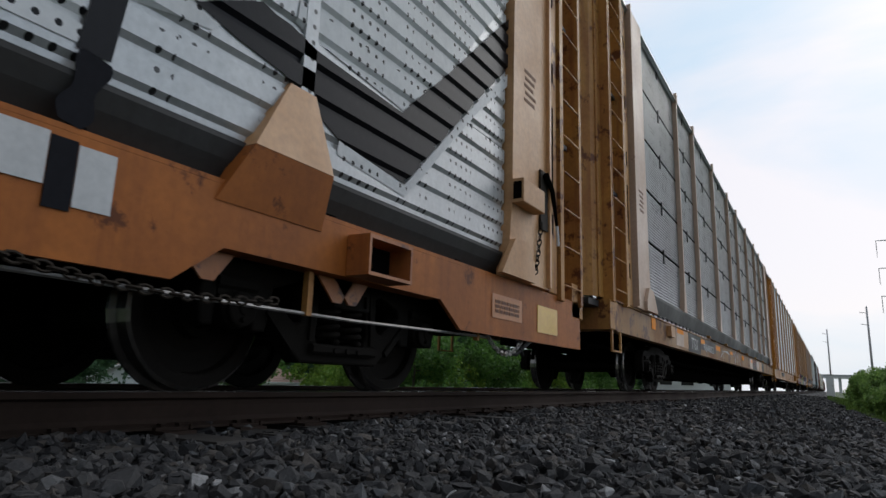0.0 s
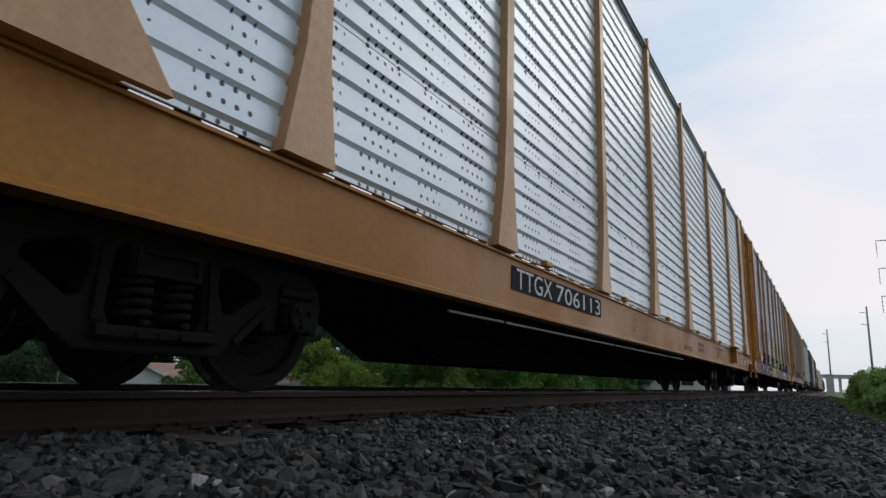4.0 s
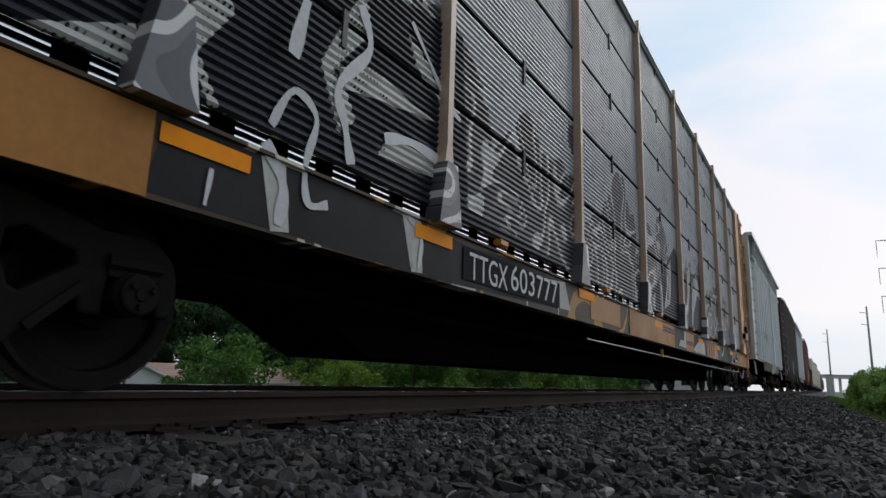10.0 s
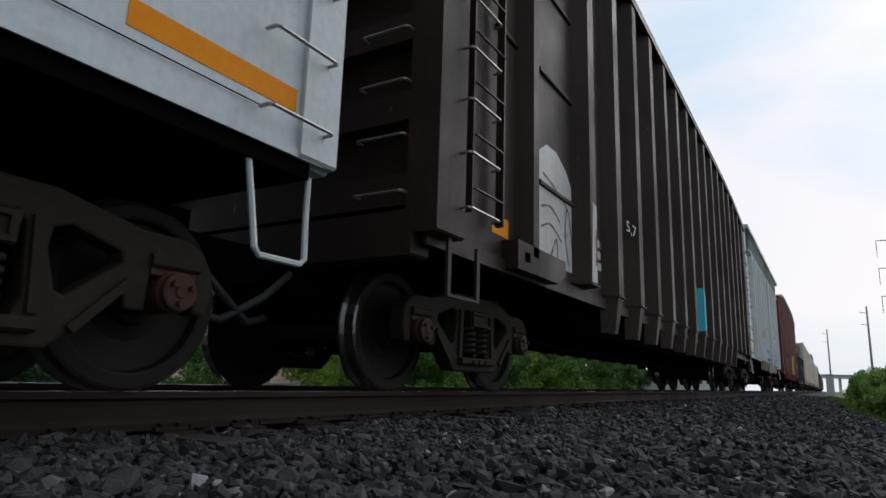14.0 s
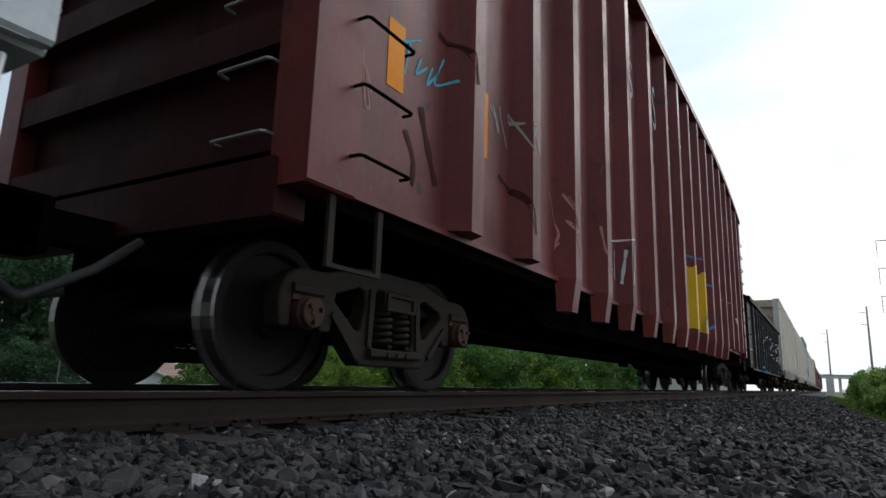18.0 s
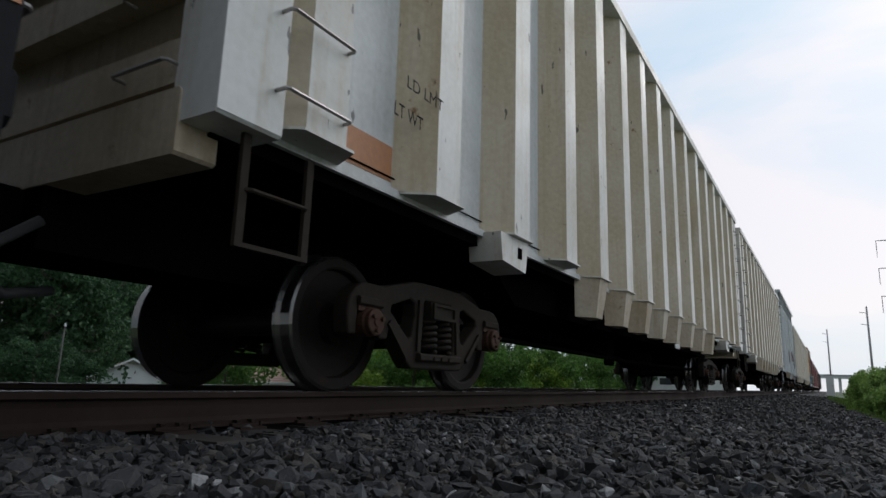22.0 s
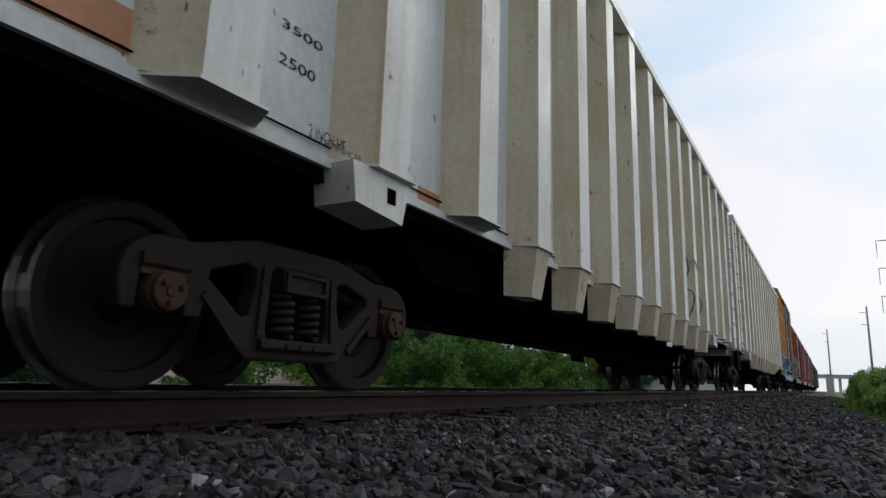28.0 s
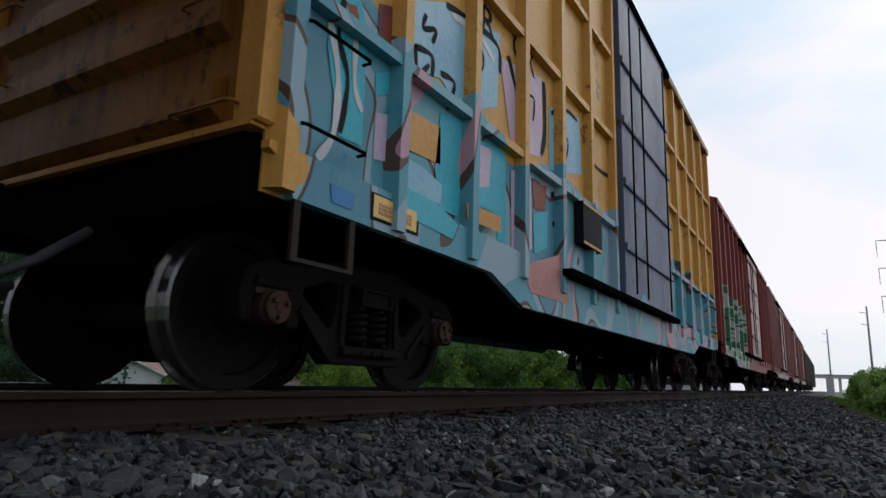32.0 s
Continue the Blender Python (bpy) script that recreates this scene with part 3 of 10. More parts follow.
thing("track_bed", bed, BALLAST_BED, "dark grey crushed stone bed under the track", "track bed", kind="structure")

rng = np.random.default_rng(7)
ICO_A, ICO_B = 0.5257, 0.8507
ICO = np.array([(-ICO_A, ICO_B, 0), (ICO_A, ICO_B, 0), (-ICO_A, -ICO_B, 0), (ICO_A, -ICO_B, 0), (0, -ICO_A, ICO_B), (0, ICO_A, ICO_B), (0, -ICO_A, -ICO_B), (0, ICO_A, -ICO_B), (ICO_B, 0, -ICO_A), (ICO_B, 0, ICO_A), (-ICO_B, 0, -ICO_A), (-ICO_B, 0, ICO_A)])
ICO_F = np.array([(0, 11, 5), (0, 5, 1), (0, 1, 7), (0, 7, 10), (0, 10, 11), (1, 5, 9), (5, 11, 4), (11, 10, 2), (10, 7, 6), (7, 1, 8), (3, 9, 4), (3, 4, 2), (3, 2, 6), (3, 6, 8), (3, 8, 9), (4, 9, 5), (2, 4, 11), (6, 2, 10), (8, 6, 7), (9, 8, 1)])
CUBE = np.array([(x, y, z) for z in (-1, 1) for y in (-1, 1) for x in (-1, 1)], float) * 0.66
CUBE_F = np.array([(0, 2, 3), (0, 3, 1), (4, 5, 7), (4, 7, 6), (0, 1, 5), (0, 5, 4), (2, 6, 7), (2, 7, 3), (0, 4, 6), (0, 6, 2), (1, 3, 7), (1, 7, 5)])


def random_turns(n):
    q = rng.normal(size=(n, 4))
    q /= np.linalg.norm(q, axis=1)[:, None]
    w, x, y, z = q.T
    return np.stack([np.stack([1 - 2 * (y * y + z * z), 2 * (x * y - z * w), 2 * (x * z + y * w)], 1),
                     np.stack([2 * (x * y + z * w), 1 - 2 * (x * x + z * z), 2 * (y * z - x * w)], 1),
                     np.stack([2 * (x * z - y * w), 2 * (y * z + x * w), 1 - 2 * (x * x + y * y)], 1)], 1)


def leaning_turns(n, lean):
    """Turns about the upright axis with a random lean, in radians."""
    a, b, c = rng.uniform(0, 6.283, n), rng.normal(0, lean, n), rng.normal(0, lean, n)
    zero, one = np.zeros(n), np.ones(n)
    rz = np.stack([np.stack([np.cos(a), -np.sin(a), zero], 1), np.stack([np.sin(a), np.cos(a), zero], 1), np.stack([zero, zero, one], 1)], 1)
    rx = np.stack([np.stack([one, zero, zero], 1), np.stack([zero, np.cos(b), -np.sin(b)], 1), np.stack([zero, np.sin(b), np.cos(b)], 1)], 1)
    ry = np.stack([np.stack([np.cos(c), zero, np.sin(c)], 1), np.stack([zero, one, zero], 1), np.stack([-np.sin(c), zero, np.cos(c)], 1)], 1)
    return np.einsum("nij,njk,nkl->nil", rx, ry, rz)


def stones(name, x0, x1, y0, y1, count, size, heap, label, fine=True):
    """Crushed stones with blunt corners, lying on the bed; those far off are plainer."""
    base, faces = (ICO, ICO_F) if fine else (CUBE, CUBE_F)
    x, y = rng.uniform(x0, x1, count), rng.uniform(y0, y1, count)
    s = size * rng.lognormal(0, 0.30, count) * 0.5
    v = base[None] + rng.uniform(-0.30, 0.30, (count, len(base), 3))
    v = v * np.stack([rng.uniform(0.95, 1.6, count), rng.uniform(0.75, 1.1, count), rng.uniform(0.45, 0.85, count)], 1)[:, None]
    v = np.einsum("nij,nkj->nki", leaning_turns(count, 0.55), v)
    z = np.interp(x, GX, GZ) + heap * rng.uniform(0.0, 1.0, count) ** 1.4 + 0.016 * np.sin(x * 5.1 + y * 2.3) + 0.012 * np.sin(y * 6.7 - x * 3.1)
    v = v * s[:, None, None] + np.stack([x, y, z], 1)[:, None]
    f = faces[None] + len(base) * np.arange(count)[:, None, None]
    thing(name, big_mesh(name, v.reshape(-1, 3), f.reshape(-1, 3), STONE), None, label, "ballast", kind="stuff")


stones("ballast", 0.86, 4.6, 0.3, 7.0, 46000, 0.044, 0.050, "dark grey angular crushed stone ballast beside the rail")
stones("ballast", 0.86, 4.5, 7.0, 18.0, 50000, 0.050, 0.050, "dark grey angular crushed stone ballast along the track", False)
stones("ballast", 0.9, 3.95, 18.0, 45.0, 40000, 0.066, 0.050, "grey crushed stone ballast further down the track", False)
stones("ballast", -2.6, 0.95, 0.3, 12.0, 7000, 0.06, 0.03, "dark crushed stone between and behind the rails", False)

# ---------------------------------------------------------------- track
RAIL = [(-0.035, -0.004), (-0.030, 0.0), (0.030, 0.0), (0.035, -0.004), (0.037, -0.034), (0.012, -0.046), (0.0085, -0.075), (0.0085, -0.135), (0.018, -0.158),
        (0.0755, -0.174), (0.0755, -0.186), (-0.0755, -0.186), (-0.0755, -0.174), (-0.018, -0.158), (-0.0085, -0.135), (-0.0085, -0.075), (-0.012, -0.046), (-0.037, -0.034)]


def rail(x0, label):
    upper = [p for p in RAIL if p[1] > -0.05]
    lower = [p for p in RAIL if p[1] < -0.04]
    head = Shape().prism_y([(x0 + x, z) for x, z in upper[::-1]], -60, 420)
    s = Shape().prism_y([(x0 + x * 0.999, z - (0.0005 if z > -0.05 else 0)) for x, z in lower[::-1]], -60, 420)
    top = [i for i, f in enumerate(head.f) if len(f) == 4 and all(head.v[j][2] >= -0.0045 for j in f)]
    for i in top:
        head.m[i] = 1
    ob = new("rail")
    tagged(ob, label, "rail", "rails of the track")
    part("rail_head", head, (RAIL_RUST, RAIL_TOP), ob, "rail head with a bright worn top")
    part("rail_web", s, RAIL_RUST, ob, "rust-brown rail web and foot")
    return ob


rail(0.7525, "rust-brown steel rail with a polished running surface")
rail(-0.7525, "rust-brown steel rail of the far side, on timber ties")

tie_mesh = Shape().chamfer(-1.3, 1.3, -0.115, 0.115, -0.385, -0.205, 0.012).mesh("tie", TIE)
plate_mesh = Shape().box(-0.19, 0.17, -0.095, 0.095, -0.2045, -0.1875).box(-0.105, -0.079, -0.095, 0.095, -0.19, -0.172).box(0.079, 0.105, -0.095, 0.095, -0.19, -0.172).mesh("tie_plate", RAIL_RUST)
spike_s = Shape()
spike_s.box(-0.009, 0.009, -0.009, 0.009, -0.19, -0.158)
spike_s.chamfer(-0.024, 0.012, -0.014, 0.014, -0.166, -0.154, 0.003)
spike_mesh = spike_s.mesh("spike", RAIL_RUST)
anchor_mesh = Shape().box(-0.085, 0.092, 0.118, 0.134, -0.202, -0.187).box(0.078, 0.092, 0.118, 0.134, -0.202, -0.165).mesh("rail_anchor", RAIL_RUST)
for i in range(90):
    y = -2.4 + 0.5 * i + random.uniform(-0.02, 0.02)
    tie = thing("tie", tie_mesh, None, "dark creosoted timber tie half buried in ballast", "railway tie", pose(random.uniform(-0.03, 0.03), y, 0, 0, 0, random.uniform(-1, 1)), "ties of the track")
    for sx in (1, -1):
        for nm, me in (("tie_plate", plate_mesh), ("rail_anchor", anchor_mesh)):
            if nm == "tie_plate" or (sx > 0 and y < 22):
                p = part(nm, me, None, tie)
                p.matrix_basis = Matrix.Translation((sx * 0.7525 - tie.location.x, 0, 0)) @ (Matrix.Rotation(math.pi, 4, "Z") if sx < 0 else Matrix.Identity(4))
    if y < 14:
        for dx, dy in ((0.088, -0.05), (0.088, 0.055), (-0.088, 0.055)):
            part("spike", spike_mesh, None, tie).matrix_basis = Matrix.Translation((0.7525 + dx - tie.location.x, dy, 0)) @ (Matrix.Identity(4) if dx > 0 else Matrix.Rotation(math.pi, 4, "Z"))
far_ties = Shape()
for i in range(250):
    y = 42.6 + 0.5 * i
    far_ties.box(-1.3, 1.3, y - 0.11, y + 0.11, -0.38, -0.205)
thing("far_ties", far_ties, TIE, "row of dark timber ties further along the track", "railway ties", kind="stuff")


# ---------------------------------------------------------------- plants
def leaf_cloud(name, centres, radii, per, size, mat, flat=0.75):
    """Many small bent leaves round the given clump centres."""
    c = np.repeat(np.asarray(centres, float), per, 0)
    r = np.repeat(np.asarray(radii, float), per)
    n = len(c)
    d = rng.normal(size=(n, 3))
    d /= np.linalg.norm(d, axis=1)[:, None]
    p = c + d * (r * rng.uniform(0.35, 1.0, n) ** 0.6)[:, None] * np.array([1, 1, flat])
    turn = random_turns(n)
    s = size * rng.uniform(0.6, 1.35, n)
    leaf = np.array([(0, -0.5, 0), (0.34, 0.05, 0.10), (0, 0.55, -0.06), (-0.34, 0.05, 0.10)])
    v = np.einsum("nij,kj->nki", turn, leaf) * s[:, None, None] + p[:, None]
    f = np.array([(0, 1, 2), (0, 2, 3)])[None] + 4 * np.arange(n)[:, None, None]
    return big_mesh(name, v.reshape(-1, 3), f.reshape(-1, 3), mat)


def tree(height, spread, leaves, size, mat, seed, low=0.12):
    """A tapered trunk with limbs and a crown of leaf clumps; returns the two meshes."""
    r = random.Random(seed)
    wood = Shape()
    lean = (r.uniform(-0.05, 0.05) * height, r.uniform(-0.05, 0.05) * height)
    wood.tube([(lean[0] * t * t, lean[1] * t * t, height * 0.86 * t) for t in (0, 0.15, 0.35, 0.6, 0.8, 1.0)],
              [0.030 * height * 0.5 * k for k in (1.3, 1.0, 0.85, 0.6, 0.38, 0.12)], 8)
    centres, radii = [], []
    for i in range(16):
        t = low + (0.92 - low) * (i + r.random()) / 16
        a = i * 2.4 + r.uniform(-0.4, 0.4)
        reach = spread * (0.45 + 0.55 * math.sin(math.pi * min(1, 0.15 + 0.85 * t))) * r.uniform(0.55, 1.1)
        root = Vector((lean[0] * t * t, lean[1] * t * t, height * 0.84 * t))
        tip = root + Vector((math.cos(a) * reach, math.sin(a) * reach, height * r.uniform(0.03, 0.14)))
        mid = root.lerp(tip, 0.5) + Vector((0, 0, -0.02 * height))
        wood.tube([root, mid, tip], [0.006 * height, 0.004 * height, 0.0015 * height], 5)
        for k in range(5):
            q = root.lerp(tip, r.uniform(0.45, 1.1)) + Vector((r.uniform(-1, 1), r.uniform(-1, 1), r.uniform(-0.7, 0.9))) * spread * 0.25
            centres.append(q)
            radii.append(spread * r.uniform(0.16, 0.34))
    return wood.mesh("trunk", BARK, smooth=True), leaf_cloud("crown", centres, radii, leaves // len(centres), size, mat)


TREES = [tree(9.5, 2.9, 9000, 0.24, LEAF, 1), tree(11.5, 3.3, 10000, 0.26, LEAF_DARK, 2), tree(8.0, 2.6, 9000, 0.22, LEAF_LIGHT, 3), tree(12.5, 3.4, 10000, 0.27, LEAF_DARK, 4), tree(5.2, 2.1, 9000, 0.16, LEAF, 5, 0.02), tree(4.2, 2.0, 9000, 0.15, LEAF_LIGHT, 6, 0.02)]


def plant_tree(kind, x, y, turn, scale, label, category="tree"):
    ob = new("tree" if category == "tree" else "shrub")
    ob.matrix_basis = pose(x, y, ground_height(x) - 0.05, 0, 0, turn) @ Matrix.Scale(scale, 4)
    tagged(ob, label, category, "trees behind the track")
    part("trunk", TREES[kind][0], None, ob)
    part("crown", TREES[kind][1], None, ob)
    return ob


def far_spot(px, dist):
    """A spot at a distance from the eye, by its bearing left of the track (degrees)."""
    return EYE[0] - dist * math.sin(radians(px)), dist * math.cos(radians(px))


BEHIND = "leafy green tree behind the track, dense with summer foliage"
for bearing, dist, kind, sc in ((66, 44, 1, 1.0), (63, 38, 3, 0.9), (60, 52, 1, 1.1), (57, 58, 3, 1.1), (54, 60, 0, 1.2), (51, 62, 3, 1.2), (47, 60, 1, 1.1), (44, 66, 3, 1.2), (41, 58, 1, 1.0),
                                (38, 52, 0, 1.0), (34, 60, 3, 1.1), (30, 62, 1, 1.1), (26, 66, 3, 1.1), (22, 70, 1, 1.2), (18, 80, 3, 1.2), (15, 95, 1, 1.2), (70, 40, 1, 1.0), (48, 75, 1, 1.4), (56, 76, 3, 1.4), (36, 78, 1, 1.4), (63, 66, 1, 1.4), (28, 84, 3, 1.4), (61.5, 40, 3, 1.0), (58.5, 57, 1, 1.1), (52.5, 60, 3, 1.0), (49, 59, 1, 1.0), (46, 58, 0, 1.1), (43, 57, 3, 1.0), (65, 54, 1, 1.2), (68, 50, 3, 1.2), (40, 44, 1, 1.0), (32, 48, 3, 1.0), (36, 50, 1, 1.0), (28, 52, 1, 1.0)):
    plant_tree(kind, *far_spot(bearing, dist), bearing * 37 % 360, sc, BEHIND)
for bearing, dist, kind, sc in ((51.3, 29, 4, 0.72), (49.4, 29.5, 4, 1.03), (48.5, 28, 4, 0.45), (41.2, 30, 2, 0.62), (39.0, 27, 5, 0.85), (36.0, 31, 2, 0.62), (33.5, 28, 4, 1.0), (31.0, 30, 5, 1.0), (28.5, 32, 4, 1.1), (26.0, 34, 4, 1.0), (23.5, 36, 5, 1.0), (21, 38, 4, 1.0), (18.5, 44, 4, 1.0), (16, 50, 4, 1.1), (63.2, 30, 1, 0.42), (66.5, 29, 3, 0.42), (61.0, 33, 1, 0.40), (57.9, 25, 1, 0.19), (53.9, 25, 1, 0.20)):
    plant_tree(kind, *far_spot(bearing, dist), bearing * 53 % 360, sc, "bushy bright green young tree at the foot of the embankment", "shrub")


def bush(x, y, r, h, seed, size=0.055, count=9000):
    rr = random.Random(seed)
    stems = Shape()
    centres, radii = [], []
    for i in range(40):
        a, q = rr.uniform(0, 6.28), r * math.sqrt(rr.random())
        tip = Vector((math.cos(a) * q, math.sin(a) * q, h * rr.uniform(0.15, 1.0) * (1.05 - 0.45 * (q / r) ** 2)))
        stems.tube([(tip.x * 0.15, tip.y * 0.15, 0), (tip.x * 0.6, tip.y * 0.6, tip.z * 0.6), tip], [0.012, 0.008, 0.003], 4)
        centres.append(tip)
        radii.append(rr.uniform(0.14, 0.34) * r)
    ob = new("bush")
    ob.matrix_basis = pose(x, y, ground_height(x) - 0.02)
    tagged(ob, "leafy light green roadside bush at the edge of the ballast", "bush", "bushes beside the ballast")
    part("stem", stems, BARK, ob)
    part("foliage", leaf_cloud("foliage", centres, radii, count // 40, size, LEAF_BUSH, 0.9), None, ob)


for i, (x, y, r, h) in enumerate(((5.35, 11.5, 0.60, 0.75), (5.35, 13.2, 0.70, 0.85), (5.15, 15.2, 0.62, 0.90), (5.5, 17.2, 0.85, 1.15), (5.0, 18.6, 0.62, 0.95), (5.3, 20.6, 0.80, 1.15), (5.0, 22.6, 0.68, 1.10), (5.6, 24.0, 0.95, 1.45),
                                 (5.05, 26.0, 0.72, 1.20), (5.05, 29.0, 0.75, 1.30), (5.9, 30.0, 1.1, 1.75), (5.2, 33, 0.85, 1.40), (5.5, 37, 1.0, 1.55), (6.3, 40, 1.4, 2.1), (5.8, 45, 1.2, 1.75), (6.4, 54, 1.5, 2.1))):
    bush(x, y, r, h, i, 0.045 + 0.0012 * y, 9000)

count = 16000
gy = 6.5 + 48 * rng.uniform(0, 1, count) ** 1.3
gx = np.interp(gy, [6, 13, 20, 32, 60], [5.0, 4.38, 4.0, 3.62, 3.5]) + rng.uniform(0, 1, count) ** 1.3 * 2.2
gh = rng.uniform(0.06, 0.17, count)
ga = rng.uniform(0, 6.283, count)
gz = np.interp(gx, GX, GZ)
dx, dy = np.cos(ga) * 0.014, np.sin(ga) * 0.014
bend = rng.uniform(-0.06, 0.06, (count, 2))
blades = np.stack([np.stack([gx - dx, gy - dy, gz], 1), np.stack([gx + dx, gy + dy, gz], 1), np.stack([gx + bend[:, 0], gy + bend[:, 1], gz + gh], 1)], 1)
thing("grass", big_mesh("grass", blades.reshape(-1, 3), np.arange(count * 3).reshape(-1, 3), GRASS), None, "short green grass along the edge of the ballast", "grass", kind="stuff")


# ---------------------------------------------------------------- buildings and poles
def house():
    """A low house below the embankment: a clapboard gable in front of a hipped main roof."""
    x0, y0 = far_spot(56.6, 38)
    ob = new("house")
    ob.matrix_basis = pose(x0, y0, ground_height(x0), 0, 0, 56.6)
    g = -ground_height(x0)
    tagged(ob, "low house with white clapboard gable and brown shingled roof", "house")
    w, eave, ridge, deep = 2.62, g - 0.62, g + 0.66, 9.0
    part("gable_wall", Shape().prism_y([(-w, 0), (w, 0), (w, eave + 0.1), (0, ridge - 0.1), (-w, eave + 0.1)], 0.06, deep), SIDING, ob)
    board = 0.16
    for i in range(int((ridge - 0.2) / board)):
        z = 0.1 + i * board
        half = w if z < eave else w * (ridge - 0.12 - z) / (ridge - 0.12 - eave)
        if half > 0.15:
            part("clapboard", Shape().prism_x([(0.06, z), (0.0, z), (0.05, z + board)], -half, half), SIDING, ob)
    over, t = 0.22, 0.05
    k = (ridge - eave) / w
    for sx in (-1, 1):
        ring = [(sx * (w + over), eave - k * over), (0, ridge), (0, ridge + t), (sx * (w + over), eave - k * over + t)]
        slope = part("gable_roof", Shape().prism_y(ring if sx > 0 else ring[::-1], -0.3, deep), SHINGLE, ob)
        part("barge_board", Shape().prism_y([(sx * (w + over), eave - k * over - 0.05), (0, ridge - 0.05), (0, ridge + t + 0.01), (sx * (w + over), eave - k * over + t + 0.01)][::sx], -0.34, -0.303), SIDING, slope, "white painted barge board")
    e2, r2 = g - 0.42, g + 0.62
    part("main_wall", Shape().box(-3.0, 11.8, 6.2, 12.2, 0, e2 + 0.1), SIDING, ob)
    v = [(-3, 5.6, e2), (12.0, 5.6, e2), (12.0, 12.8, e2), (-3, 12.8, e2), (-0.6, 9.2, r2), (9.2, 9.2, r2)]
    main = part("main_roof", Shape().add(v, [(0, 1, 5, 4), (1, 2, 5), (2, 3, 4, 5), (3, 0, 4), (0, 3, 2, 1)]), SHINGLE, ob)
    for j in range(1, 9):
        f = j / 9
        y, z, xa, xb = 5.6 + 3.6 * f, e2 + (r2 - e2) * f, -3 + 2.4 * f, 12.0 - 2.8 * f
        part("shingle_course", Shape().box(xa, xb, y - 0.04, y, z - 0.03, z + 0.022), SHINGLE, main)
    part("gutter", Shape().box(-3.05, 12.05, 5.5, 5.6, e2 - 0.08, e2 + 0.02), SIDING, ob)
    win = part("window", Shape().box(5.0, 6.2, 6.14, 6.2, 0.9, 2.1), SIDING, ob)
    part("pane", Shape().box(5.08, 6.12, 6.12, 6.138, 0.98, 2.02), GLASS_DARK, win)


def warehouse(bearing, dist, length, depth, h, label):
    x0, y0 = far_spot(bearing, dist)
    ob = new("warehouse")
    ob.matrix_basis = pose(x0, y0, ground_height(x0), 0, 0, bearing)
    tagged(ob, label, "warehouse")
    part("wall", Shape().box(-length / 2, length / 2, 0, depth, 0, h), WALL_WHITE, ob)
    part("roof", Shape().box(-length / 2 - 0.3, length / 2 + 0.3, -0.3, depth + 0.3, h, h + 0.35), STEEL_POLE, ob)
    for i in range(5):
        x = -length / 2 + (i + 0.5) * length / 5
        part("window", Shape().box(x - 0.8, x + 0.8, -0.05, 0.0, h - 1.6, h - 0.7), GLASS_DARK, ob)


house()
warehouse(13.5, 95, 14, 12, 5.0, "long low white warehouse beyond the trees")
warehouse(9.3, 140, 12, 12, 5.5, "distant white warehouse with a grey roof")


def wood_pole(x, y, h, label, thick=1.0, mat=None):
    mat = mat or POLE
    ob = new("utility_pole")
    ob.matrix_basis = pose(x, y, ground_height(x))
    tagged(ob, label, "utility pole", "poles along the track")
    part("post", Shape().tube([(0, 0, 0), (0.02, 0, h * 0.5), (0.03, 0.0, h)], [0.12 * thick, 0.10 * thick, 0.075 * thick], 10), mat, ob, smooth=True)
    part("bracket", Shape().tube([(0.02, 0, h * 0.93), (-0.55, 0, h * 0.945)], 0.03 * thick, 6), mat, ob)
    part("bracket", Shape().tube([(0.02, 0, h * 0.80), (-0.55, 0, h * 0.815)], 0.03 * thick, 6), mat, ob)
    part("cap", Shape().tube([(0.03, 0, h), (0.03, 0, h + 0.12)], [0.05, 0.03], 8), STEEL_POLE, ob)


wood_pole(3.68 + 0.0028 * 100, 100, 8.6, "slender weathered wooden utility pole")
wood_pole(3.68 + 0.0497 * 72, 72, 8.6, "tall thin wooden utility pole behind the bushes")
wood_pole(*far_spot(61.7, 27), 4.7, "grey wooden pole among the trees behind the track", 0.34, POLE_OLD)


def line_tower(x, y):
    ob = new("transmission_pole")
    ob.matrix_basis = pose(x, y, ground_height(x))
    tagged(ob, "tall pale steel transmission pole with side arms", "power pole")
    part("mast", Shape().tube([(0, 0, 0), (0, 0, 9), (0, 0, 19)], [0.32, 0.25, 0.15], 12), STEEL_POLE, ob, smooth=True)
    for z in (10.3, 13.2, 16.1):
        for sx in (-1, 1):
            arm = part("arm", Shape().tube([(0, 0, z - 0.25), (sx * 1.5, 0, z - 0.02), (sx * 2.4, 0, z)], [0.075, 0.055, 0.04], 8), STEEL_POLE, ob)
            s = Shape()
            for k in range(8):
                s.tube([(sx * 2.36, 0, z - 0.15 - 0.17 * k), (sx * 2.36, 0, z - 0.27 - 0.17 * k)], [0.025, 0.048], 8)
            s.tube([(sx * 2.36, 0, z), (sx * 2.36, 0, z - 1.75)], 0.022, 6)
            part("insulator", s, POLE, arm)


line_tower(3.68 + 0.0985 * 78, 78)

box = new("relay_cabinet")
box.matrix_basis = pose(3.76, 62, -0.36)
tagged(box, "small white metal relay cabinet beside the track", "signal cabinet")
part("body", Shape().chamfer(-0.28, 0.28, -0.4, 0.4, 0, 1.75, 0.02), WALL_WHITE, box)
part("roof", Shape().box(-0.34, 0.34, -0.46, 0.46, 1.75, 1.83), STEEL_POLE, box)
part("door", Shape().box(-0.22, 0.22, -0.42, -0.4, 0.12, 1.62), WALL_WHITE, box)
part("handle", Shape().box(0.12, 0.15, -0.45, -0.42, 0.8, 0.98), BARE, box)

